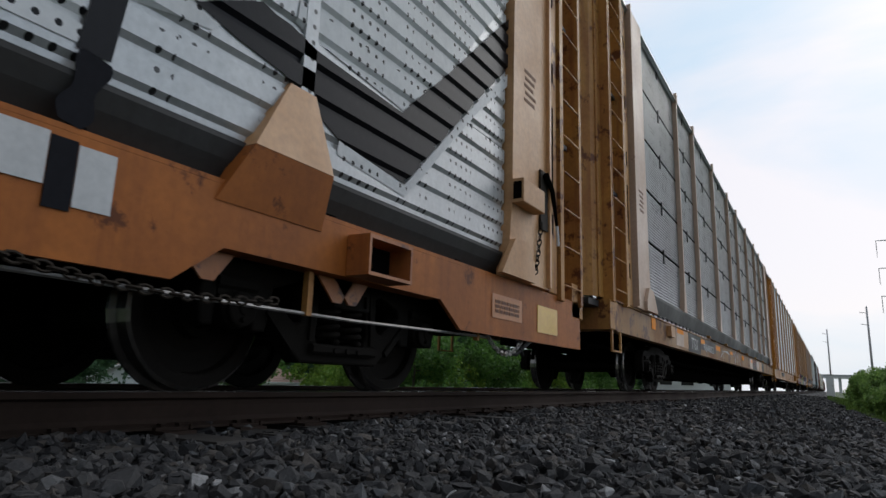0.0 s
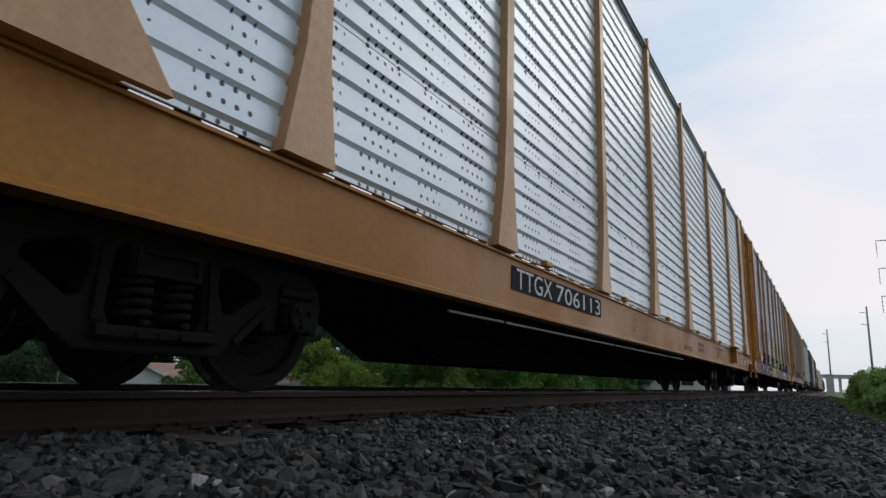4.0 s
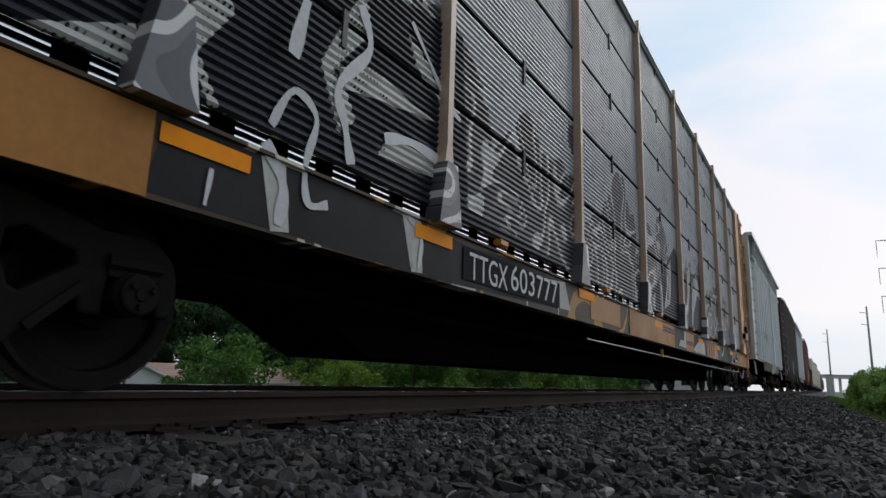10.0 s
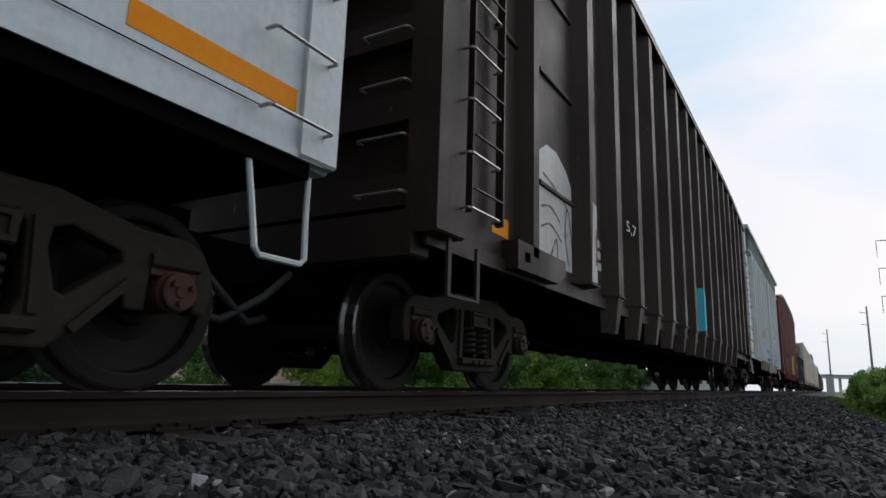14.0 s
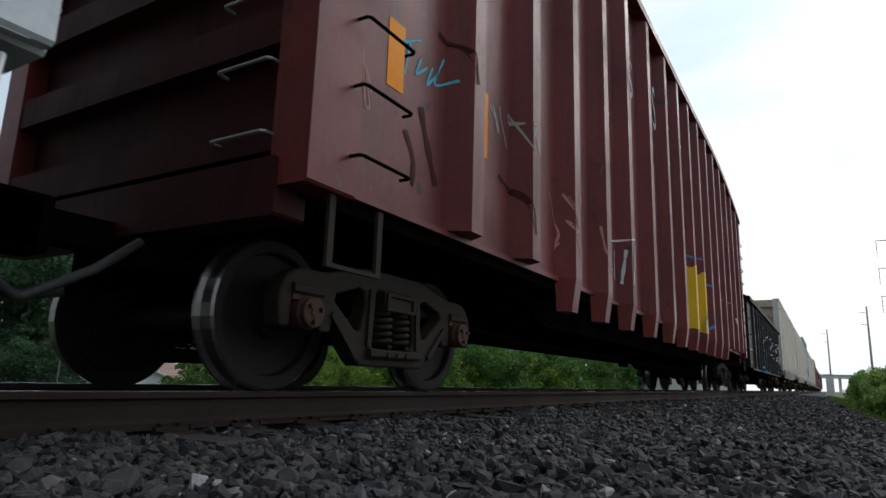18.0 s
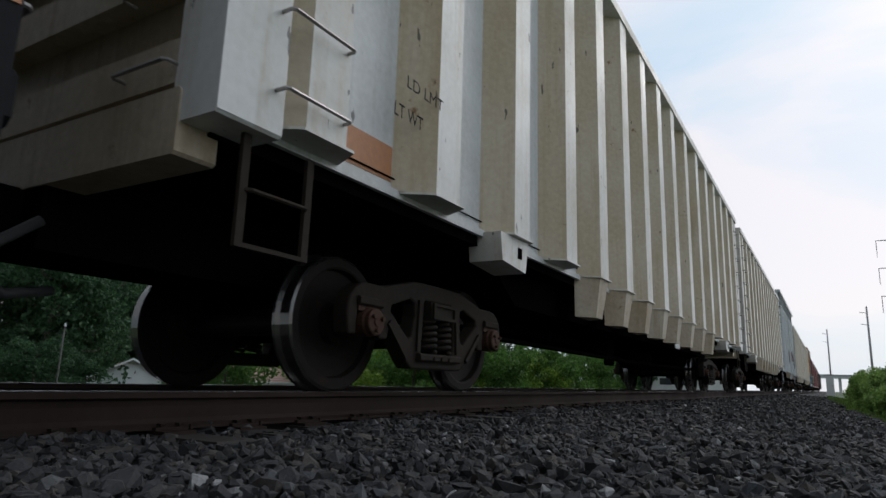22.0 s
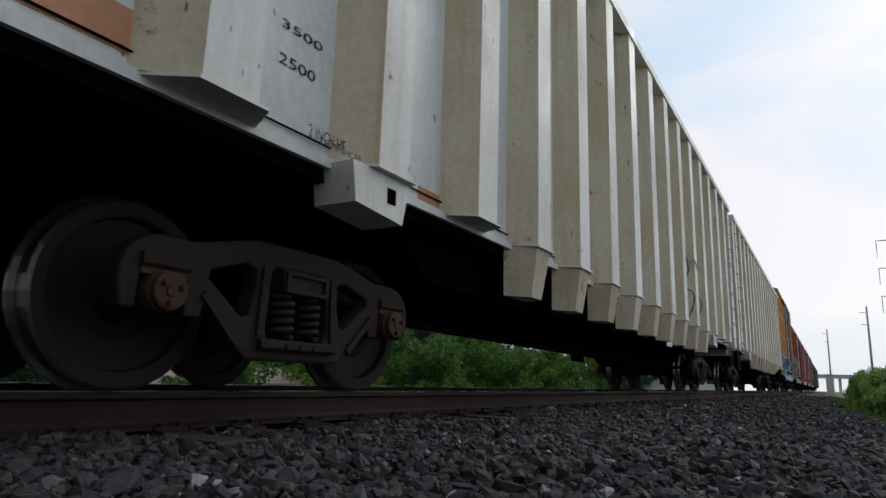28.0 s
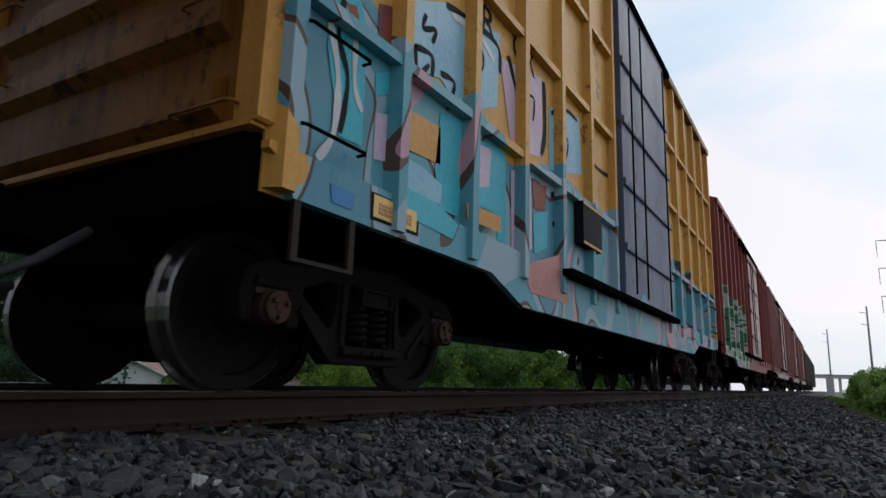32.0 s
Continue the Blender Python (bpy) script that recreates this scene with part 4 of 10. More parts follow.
bridge = new("overpass")
bridge.matrix_basis = pose(0, 420, 0)
tagged(bridge, "distant pale concrete road overpass across the track", "bridge")
part("deck", Shape().box(-70, 30, -5, 5, 7.2, 8.4), WALL_WHITE, bridge)
part("parapet", Shape().box(-70, 30, -5.2, -4.9, 8.4, 9.3), STEEL_POLE, bridge)
for x in (-16, 9):
    part("pier", Shape().box(x - 0.7, x + 0.7, -3, 3, -0.6, 7.2), WALL_WHITE, bridge)


# ---------------------------------------------------------------- train: running gear
def bar(s, p, q, half, x0, x1):
    """A straight bar of a casting between two points of the (y, z) plane."""
    a, b = Vector(p), Vector(q)
    d = (b - a).normalized()
    n = Vector((-d.y, d.x)) * half
    s.prism_x([tuple(a - n), tuple(b - n), tuple(b + n), tuple(a + n)], x0, x1)


def side_frame_mesh(axle, r, mat):
    """A cast side frame: arched top member, raking struts, spring opening, hooded bearing boxes."""
    def arc(cy, cz, rad, a0, a1, n=5):
        return [(cy + rad * math.cos(radians(a0 + (a1 - a0) * i / n)), cz + rad * math.sin(radians(a0 + (a1 - a0) * i / n))) for i in range(n + 1)]
    half = [(0.0, r + 0.36), (0.34, r + 0.355), (axle - 0.16, r + 0.265)] + arc(axle + 0.02, r + 0.06, 0.205, 88, -8) + \
           [(axle + 0.20, r - 0.09), (axle + 0.125, r - 0.09), (axle + 0.115, r + 0.10), (axle - 0.115, r + 0.10), (axle - 0.125, r - 0.10), (axle - 0.22, r - 0.10), (axle - 0.25, r + 0.0), (0.43, 0.225), (0.36, 0.17), (0.0, 0.17)]
    outline = half + [(-y, z) for y, z in half[-2:0:-1]]
    spring = [(-0.215, 0.275), (0.215, 0.275), (0.25, 0.36), (0.225, r + 0.19), (0.19, r + 0.225), (-0.19, r + 0.225), (-0.225, r + 0.19), (-0.25, 0.36)]
    window = [(0.37, 0.40), (0.41, 0.385), (axle - 0.255, r + 0.10), (axle - 0.265, r + 0.145), (0.40, r + 0.215), (0.335, r + 0.19), (0.325, r + 0.10)]
    bm = bmesh.new()
    for ring in (outline, spring, window, [(-y, z) for y, z in window]):
        vs = [bm.verts.new((0.0, y, z)) for y, z in ring]
        for i in range(len(vs)):
            bm.edges.new((vs[i], vs[(i + 1) % len(vs)]))
    bmesh.ops.triangle_fill(bm, use_beauty=True, use_dissolve=False, edges=bm.edges[:], normal=(1, 0, 0))
    bmesh.ops.translate(bm, verts=bm.verts[:], vec=(0.955, 0, 0))
    made = bmesh.ops.extrude_face_region(bm, geom=bm.faces[:])
    bmesh.ops.translate(bm, verts=[e for e in made["geom"] if isinstance(e, bmesh.types.BMVert)], vec=(0.13, 0, 0))
    bmesh.ops.recalc_face_normals(bm, faces=bm.faces[:])
    rim = [e for e in bm.edges if len(e.link_faces) == 2 and e.link_faces[0].normal.dot(e.link_faces[1].normal) < 0.3]
    bmesh.ops.bevel(bm, geom=rim, offset=0.016, segments=2, profile=0.5, affect="EDGES")
    s = Shape()
    bm.verts.index_update()
    s.add([tuple(v.co) for v in bm.verts], [tuple(v.index for v in f.verts) for f in bm.faces])
    bm.free()
    s.chamfer(0.90, 1.13, -0.30, 0.30, 0.225, 0.285, 0.014)
    for sy in (-1, 1):
        s.prism_x([(sy * 0.27, 0.30), (sy * 0.315, 0.30), (sy * 0.30, r + 0.22), (sy * 0.245, r + 0.22)][::sy], 1.07, 1.105)
        bar(s, (sy * 0.44, 0.25), (sy * (axle - 0.22), r + 0.02), 0.020, 1.075, 1.105)
        s.chamfer(0.98, 1.115, sy * axle - 0.13, sy * axle + 0.13, r + 0.105, r + 0.165, 0.012)
    for y, z in ((-0.11, 0.25), (0.0, 0.25), (0.11, 0.25)):
        s.tube([(1.12, y, z), (1.142, y, z)], 0.018, 8)
    return s.mesh("side_frame", mat)


def spring_mesh(mat):
    s = Shape()
    turns, low, high = 5, 0.30, 0.30 + 0.235
    pts = [(0.066 * math.cos(a), 0.066 * math.sin(a), low + (high - low) * a / (2 * math.pi * turns)) for a in [i * 2 * math.pi / 12 for i in range(12 * turns + 1)]]
    return s.tube(pts, 0.0175, 8).mesh("spring", mat, smooth=True)


def wheelset_mesh(r, mat):
    s = Shape()
    prof = [(0.90, 0.0), (0.90, 0.085), (0.84, 0.10), (0.83, 0.135), (0.775, 0.15), (0.755, 0.22), (0.77, r - 0.095), (0.818, r - 0.085), (0.825, r - 0.070), (0.825, r - 0.016), (0.812, r),
            (0.735, r + 0.003), (0.712, r + 0.026), (0.690, r + 0.026), (0.683, r + 0.008), (0.683, r - 0.075), (0.72, r - 0.10), (0.705, 0.22), (0.67, 0.15), (0.655, 0.10), (0.60, 0.085), (0.0, 0.08)]
    slots = [0] * 9 + [1, 1, 1, 1] + [0] * 8
    s.lathe_x(prof, 40, slots)
    s.lathe_x([(-x, q) for x, q in prof][::-1], 40, slots[::-1])
    return s.mesh("wheelset", mat, TREAD, smooth=False)


def bolster_mesh(r, mat):
    s = Shape()
    s.prism_x([(-0.175, r + 0.085), (0.175, r + 0.085), (0.19, r + 0.215), (-0.19, r + 0.215)], -1.135, 1.135)
    for sx in (-1, 1):
        for yy in (-0.172, 0.142):
            s.box(*sorted((sx * 1.136, sx * 1.155)), yy, yy + 0.03, r + 0.09, r + 0.21)
        s.box(*sorted((sx * 1.136, sx * 1.155)), -0.142, 0.142, r + 0.09, r + 0.112)
        s.box(*sorted((sx * 1.136, sx * 1.155)), -0.142, 0.142, r + 0.188, r + 0.21)
    s.prism_x([(-0.16, r - 0.08), (0.16, r - 0.08), (0.21, r + 0.06), (-0.21, r + 0.06)], -0.6, 0.6)
    s.tube([(0, 0, r + 0.2), (0, 0, r + 0.34)], 0.19, 16)
    return s.mesh("truck_bolster", mat)


def bearing_mesh(mat):
    s = Shape().lathe_x([(0.93, 0.0), (0.93, 0.098), (1.105, 0.098), (1.12, 0.088), (1.15, 0.088), (1.155, 0.078), (1.155, 0.03), (1.163, 0.026), (1.163, 0.0)], 22)
    for k in range(3):
        a = k * 2.0944 + 0.4
        s.tube([(1.15, 0.055 * math.cos(a), 0.055 * math.sin(a)), (1.178, 0.055 * math.cos(a), 0.055 * math.sin(a))], 0.015, 6)
    s.box(0.94, 1.09, -0.12, 0.12, 0.07, 0.14)
    return s.mesh("bearing", mat)


def brake_mesh(axle, r):
    s = Shape()
    for sy in (-1, 1):
        y = sy * (axle - r - 0.07)
        s.prism_y([(-0.8, 0.36), (0.8, 0.36), (0.8, 0.44), (-0.8, 0.44)], y - 0.04, y + 0.04)
        for sx in (-1, 1):
            s.box(sx * 0.76 - 0.05, sx * 0.76 + 0.05, y - 0.02, y + 0.10 if sy > 0 else y + 0.06, 0.32, 0.56)
    s.tube([(0.25, -0.4, 0.5), (0.25, 0.4, 0.42)], 0.025, 6)
    return s.mesh("brake_beam", UNDER)


GEAR = {}
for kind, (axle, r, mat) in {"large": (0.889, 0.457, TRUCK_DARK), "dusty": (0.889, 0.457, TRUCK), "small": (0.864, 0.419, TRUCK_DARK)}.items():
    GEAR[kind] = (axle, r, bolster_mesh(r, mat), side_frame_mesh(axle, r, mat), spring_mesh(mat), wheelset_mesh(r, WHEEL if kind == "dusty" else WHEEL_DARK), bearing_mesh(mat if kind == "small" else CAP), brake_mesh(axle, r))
WHEELSETS = []


def running_gear(car, y, kind="large", plate=False):
    axle, r, bolster, frame_m, spring, wheels, bearing, brake = GEAR[kind]
    tr = part("truck_bolster", bolster, None, car, "dusty cast steel bolster of a two-axle truck")
    tr.location = (0, y, 0)
    for sx in (1, -1):
        turn = Matrix.Identity(4) if sx > 0 else Matrix.Rotation(math.pi, 4, "Z")
        part("side_frame", frame_m, None, tr).matrix_basis = turn
        for dy, out in ((-0.105, 1.05), (0.105, 1.05), (0.0, 0.95)):
            part("spring", spring, None, tr).location = (sx * out, dy, 0.0)
        for dy in (-axle, axle):
            part("bearing", bearing, None, tr).matrix_basis = Matrix.Translation((0, dy, r)) @ turn
    for dy in (-axle, axle):
        w = part("wheelset", wheels, None, tr, "steel wheelset with bright worn treads")
        w.location = (0, dy, r)
        WHEELSETS.append((w, dy, r))
    part("brake_beam", brake, None, tr)
    if plate:
        q = part("wear_plate", Shape().box(1.11, 1.125, -0.02, 0.20, 0.34, 0.46), SPRAY_PINK, tr, "small bare red wear plate")
    return tr


def coupler(car, y, sy):
    """A drawbar with a knuckle, the air hose and its glad hand."""
    s = Shape()
    a, b = sorted((y, y + sy * 0.62))
    s.box(-0.09, 0.09, a, b, 0.78, 0.96)
    c, d = sorted((y + sy * 0.55, y + sy * 0.86))
    s.chamfer(-0.17, 0.14, c, d, 0.70, 1.02, 0.03)
    part("coupler", s, UNDER, car, "heavy rust-black knuckle coupler")
    hose = Shape().tube([(0.35, y + sy * 0.1, 0.82), (0.36, y + sy * 0.35, 0.62), (0.30, y + sy * 0.65, 0.44), (0.15, y + sy * 0.95, 0.50)], 0.028, 8)
    part("air_hose", hose, RUBBER, car, "black rubber air brake hose", smooth=True)


def grab_iron(car, p, q, out, r=0.011, mat=None):
    """A bent round bar standing off the surface between two points."""
    p, q, o = Vector(p), Vector(q), Vector(out)
    pts = [p, p + o * 0.8, p + o + (q - p) * 0.04, q + o - (q - p) * 0.04, q + o * 0.8, q]
    return part("grab_iron", Shape().tube(pts, r, 6), mat or BARE, car)


def stirrup(car, x, y0, y1, ztop, zlow, mat, rung=True, round_bar=False):
    """A step below the sill: one bent bar, with a rung halfway where it is deep."""
    s = Shape()
    if round_bar:
        s.tube([(x - 0.02, y0 - 0.02, ztop), (x, y0 + 0.01, (ztop + zlow) / 2), (x + 0.02, y0 + 0.03, zlow + 0.03), (x + 0.02, y0 + 0.06, zlow), (x + 0.02, y1 - 0.03, zlow), (x + 0.02, y1, zlow + 0.03), (x, y1 + 0.01, (ztop + zlow) / 2), (x - 0.02, y1 + 0.03, ztop)], 0.016, 6)
        return part("step", s, mat, car, "bent round bar step under the sill")
    t, w = 0.012, 0.028
    ring = [(y0 - w, ztop), (y0 - w, zlow), (y1 + w, zlow), (y1 + w, ztop), (y1 - w * 0.6, ztop), (y1 - w * 0.6, zlow + 0.022), (y0 + w * 0.6, zlow + 0.022), (y0 + w * 0.6, ztop)]
    n = len(ring)
    v = [(xx, a, b) for xx in (x - t, x + t) for a, b in ring]
    f = [(i, (i + 1) % n, (i + 1) % n + n, i + n) for i in range(n)]
    quads = [(0, 1, 6, 7), (1, 2, 5, 6), (2, 3, 4, 5)]
    s.add(v, f + [q[::-1] for q in quads] + [tuple(i + n for i in q) for q in quads])
    step = part("step", s, mat, car, "bent bar step under the sill")
    if rung and ztop - zlow > 0.45:
        z = (ztop + zlow) / 2
        part("rung", Shape().tube([(x, y0, z), (x + 0.03, y0 + 0.03, z), (x + 0.03, y1 - 0.03, z), (x, y1, z)], 0.012, 6), mat, step)
    return step


SIDES = {}
RELIEF = {}


def side_x(car, x, y, lift=0.005):
    """The outer face of a ribbed side at a place along the car, at least x."""
    if car.name not in SIDES:
        return x
    ys, half, flare, xs, hw = SIDES[car.name]
    d = min(abs(y - r) for r in ys)
    k = 1.0 if d <= half else max(0.0, 1 - (d - half) / flare)
    return max(x, xs + (hw - xs) * k + lift)


def drape(car, x, y0, y1, z0, z1, lift=0.005, round_off=0.18, seed=1):
    """A thin sprayed coat that follows the ribs of the side, with an uneven rounded outline."""
    n = max(6, int((y1 - y0) / 0.03))
    v = []
    for i in range(n + 1):
        t = i / n
        y = y0 + (y1 - y0) * t
        xx = side_x(car, x, y, lift)
        e = (z1 - z0) * (round_off * abs(2 * t - 1) ** 3 + 0.015 * math.sin(i * 1.7 + seed) + 0.02 * math.sin(i * 0.45 + seed * 2))
        v += [(xx, y, z0 + (e if round_off > 0.3 else 0.3 * e)), (xx, y, z1 - e)]
    return Shape().add(v, [(2 * i, 2 * i + 2, 2 * i + 3, 2 * i + 1) for i in range(n)])


def lettering(name, text, size, car, x, y, z, mat, width=1.0, label="", facing="x"):
    """Stencilled writing on the +x side (read from that side), or on the front end."""
    cu = bpy.data.curves.new(name, "FONT")
    cu.body, cu.size, cu.align_x, cu.space_character = text, size, "LEFT", 1.0
    cu.extrude, cu.resolution_u = 0.0, 3
    tmp = bpy.data.objects.new(name, cu)

    me = bpy.data.meshes.new_from_object(tmp)
    bpy.data.objects.remove(tmp)
    me.materials.clear()
    me.materials.append(mat)
    ob = new(name, me)
    ob.parent = car
    turn = Matrix(((0, 0, 1, 0), (1, 0, 0, 0), (0, 1, 0, 0), (0, 0, 0, 1))) if facing == "x" else Matrix(((1, 0, 0, 0), (0, 0, -1, 0), (0, 1, 0, 0), (0, 0, 0, 1)))
    ob.matrix_basis = Matrix.Translation((x, y, z)) @ turn @ Matrix.Diagonal((width, 1, 1, 1))
    if label:
        ob["label"] = label
    return ob


def xs_of(car, x):
    return SIDES[car.name][3] + 0.002


def sticker(name, car, x, y0, y1, z0, z1, mat, t=0.004, label=""):
    if name.startswith("sprayed") and car.name in SIDES:
        lift, bend = {"sprayed_rib": (0.008, 0.03), "sprayed_blotch": (0.009, 0.46)}.get(name, (0.005, 0.18))
        return part(name, drape(car, xs_of(car, x), y0, y1, z0, z1, lift, bend, y0 * 3), mat, car, label)
    return part(name, Shape().box(x, x + t, y0, y1, z0, z1), mat, car, label)


def bars(car, x, y, z, w, rows, h, mat, gap=0.5, seed=1):
    """Writing too small to read: plain bars, row by row."""
    r = random.Random(seed)
    s = Shape()
    for i in range(rows):
        a = y
        while a < y + w:
            b = a + h * r.uniform(1.5, 4)
            zz = z - i * h * (1 + gap)
            s.box(x, x + 0.003, a, min(b, y + w), zz, zz + h)
            a = b + h * 0.6
    return tagged(part("stencil", s, mat, car), kind="stuff")


def stroke(car, x, pts, width, mat, name="tag", label=""):
    """A sprayed line on the +x side through points (y, z), smoothed, with a steady width."""
    p = [Vector(q) for q in pts]
    fine = []
    for i in range(len(p) - 1):
        a, b, c, d = p[max(i - 1, 0)], p[i], p[i + 1], p[min(i + 2, len(p) - 1)]
        steps = 6 if car.name not in SIDES else max(6, min(30, int((c - b).length / 0.03)))
        for k in range(steps):
            t = k / steps
            fine.append(0.5 * ((2 * b) + (c - a) * t + (2 * a - 5 * b + 4 * c - d) * t * t + (3 * b - a - 3 * c + d) * t * t * t))
    fine.append(p[-1])
    s, v, f = Shape(), [], []
    for i, q in enumerate(fine):
        d = (fine[min(i + 1, len(fine) - 1)] - fine[max(i - 1, 0)])
        d = d.normalized() if d.length > 1e-6 else Vector((1, 0))
        n = Vector((-d.y, d.x)) * width * 0.5 * (0.8 + 0.2 * math.sin(i * 0.9))
        lo, hi = q - n, q + n
        v += [(side_x(car, x, lo.x, 0.005), *lo), (side_x(car, x, hi.x, 0.005), *hi)]
    f = [(2 * i, 2 * i + 2, 2 * i + 3, 2 * i + 1) for i in range(len(fine) - 1)]
    s.add(v, f)
    return part(name, s, mat, car, label)


def scrawl(car, x, y, z, w, h, width, mat, seed, letters=5):
    """A hand-sprayed tag that cannot be read: loops and hooks, one stroke a letter."""
    r = random.Random(seed)
    for i in range(letters):
        a = y + w * i / letters
        cw = w / letters
        pts = [(a + cw * r.uniform(0.0, 0.9), z + h * r.uniform(0.0, 1.0)) for k in range(r.randint(4, 6))]
        pts[0], pts[-1] = (a, z + h * r.uniform(0.7, 1.0)), (a + cw * 0.9, z + h * r.uniform(0, 0.35))
        stroke(car, x, pts, width, mat)


def chain(car, p, q, sag, mat):
    """A hanging chain of bent links between two points."""
    p, q = Vector(p), Vector(q)
    n = int(((q - p).length + sag) / 0.052)
    at = [p.lerp(q, i / n) - Vector((0, 0, sag * 4 * (i / n) * (1 - i / n))) for i in range(n + 1)]
    s = Shape()
    for i in range(n):
        d = (at[i + 1] - at[i]).normalized()
        u = Vector((1, 0, 0)) if i % 2 else d.cross(Vector((1, 0, 0))).normalized()
        m, h = (at[i] + at[i + 1]) / 2, (at[i + 1] - at[i]).length * 0.68
        loop = [m + d * (h * math.cos(a)) + u * (0.020 * math.sin(a)) for a in [k * 6.28319 / 8 for k in range(9)]]
        s.tube(loop, 0.0065, 5)
    return part("chain", s, mat, car, "hanging rusty chain below the sill")


def new_car(name, front, label, category):
    car = new(name)
    car.matrix_basis = pose(0, front, 0)
    CARS.append((car, front))
    return tagged(car, label, category, "cars of the freight train")


CARS = []


# ---------------------------------------------------------------- train: autoracks
def ladder(car, x, y, w, z0, z1, mat, label="", step=0.42, depth=0.07, face="x"):
    """Two flat stiles and round rungs, on the side of the car."""
    s = Shape()
    for yy in (y, y + w):
        s.box(x - depth, x, yy - 0.012, yy + 0.012, z0, z1)
    lad = part("ladder", s, mat, car, label)
    n = int((z1 - z0) / step)
    for i in range(n):
        z = z0 + 0.18 + i * step
        part("rung", Shape().tube([(x - 0.02, y, z), (x + 0.006, y + 0.03, z), (x + 0.006, y + w - 0.03, z), (x - 0.02, y + w, z)], 0.0105, 6), mat, lad)
    return lad


def autorack(front, rear, posts, style, sheet, sill_mat, label, post_mat=None, old=False, low_band=True, bogies=(2.6, 2.6), cut=None, low=0.71, rod=False, locks=False, sign=False):
    """A two- or three-deck car carrier: flat car, posts, perforated side sheets, end doors, roof."""
    car = new_car("autorack_car", front, label, "freight car")
    L, hw, top = rear - front, 1.33, 6.20
    yellow = YELLOW_OLD if old else YELLOW
    post_mat = post_mat or BUFF
    end_post = POST_PALE if old and not cut else BUFF
    sill_top = 0.985 if cut else 1.21
    for sx in (1, -1):
        lip = 0.0 if low < 0.72 else 0.025
        ring = [(hw - lip, low), (hw - lip, low + 0.025), (hw - 0.0251, low + 0.04), (hw - 0.025, 1.185), (hw, 1.19), (hw, sill_top), (hw - 0.22, sill_top), (hw - 0.22, 1.18), (hw - 0.06, 1.17), (hw - 0.06, low + 0.025), (hw - 0.16, low + 0.025), (hw - 0.16, low)]
        ring = [(sx * a, b) for a, b in ring]
        if cut:
            a, b = cut
            plate = Shape().prism_x([(0.1, 0.48), (a - 0.26, 0.48), (a, 0.665), (b, 0.665), (b + 0.30, 0.47), (L - 0.1, 0.47), (L - 0.1, sill_top - 0.025), (0.1, sill_top - 0.025)], *sorted((sx * (hw - 0.03), sx * hw)))
            part("side_sill", plate, sill_mat if sx > 0 else yellow, car, "deep orange side sill cut away over the truck")
            part("sill_flange", Shape().box(*sorted((sx * (hw - 0.14), sx * (hw - 0.031))), a, b, 0.665, 0.685), sill_mat, car)
            part("sill_top", Shape().box(*sorted((sx * (hw - 0.22), sx * hw)), 0.1, L - 0.1, sill_top - 0.024, sill_top), sill_mat, car)
            for y in (a - 0.02, a + 0.9, b - 0.9):
                part("sill_gusset", Shape().prism_x([(y - 0.16, 0.66), (y + 0.16, 0.66), (y + 0.05, 0.52), (y - 0.02, 0.52)], *sorted((sx * (hw - 0.10), sx * (hw - 0.085)))), ORANGE_OLD, car)
            continue
        part("side_sill", Shape().prism_y(ring[::-1] if sx > 0 else ring, 0.1, L - 0.1), sill_mat if sx > 0 else yellow, car, "deep yellow side sill, stained and rusty")
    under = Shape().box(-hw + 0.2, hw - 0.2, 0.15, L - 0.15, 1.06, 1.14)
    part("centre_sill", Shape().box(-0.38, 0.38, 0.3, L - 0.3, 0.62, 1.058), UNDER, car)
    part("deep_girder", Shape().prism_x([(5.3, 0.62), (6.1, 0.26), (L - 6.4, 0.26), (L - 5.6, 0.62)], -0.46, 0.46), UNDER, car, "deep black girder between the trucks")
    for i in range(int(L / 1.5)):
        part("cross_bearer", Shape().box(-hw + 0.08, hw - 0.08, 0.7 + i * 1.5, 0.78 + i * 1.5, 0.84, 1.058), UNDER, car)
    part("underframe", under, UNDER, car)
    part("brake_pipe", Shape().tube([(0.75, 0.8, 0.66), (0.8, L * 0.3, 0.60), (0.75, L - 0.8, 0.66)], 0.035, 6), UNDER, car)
    for z in (2.75, 4.25):
        part("deck", Shape().box(-hw + 0.06, hw - 0.06, 0.3, L - 0.3, z, z + 0.05), LOWER_DARK, car)
    bottom = 1.215 if cut else 1.56 if low_band else (1.245 if style == "flat" else 1.315)
    if low_band:
        for sx in (1, -1):
            ring = [(hw - 0.02, 1.26), (hw + 0.03, 1.50), (hw + 0.03, 1.545), (hw - 0.02, 1.545), (hw - 0.05, 1.275)]
            if cut:
                ring = [(hw - 0.10, 0.99), (hw - 0.04, 1.10), (hw - 0.01, 1.18), (hw - 0.01, 1.205), (hw - 0.06, 1.205), (hw - 0.14, 0.99)]
            ring = [(sx * a, b) for a, b in ring]
            part("lower_chord", Shape().prism_y(ring[::-1] if sx < 0 else ring, 1.3, L - 1.3), sheet if style == "paint" else LOWER_DARK, car, "dark sloping lower side chord")
    edges = [2.0] + list(posts) + [L - 2.0]
    height = top - 0.16 - bottom
    rows = 5
    xs = hw - 0.045
    profiles = {}
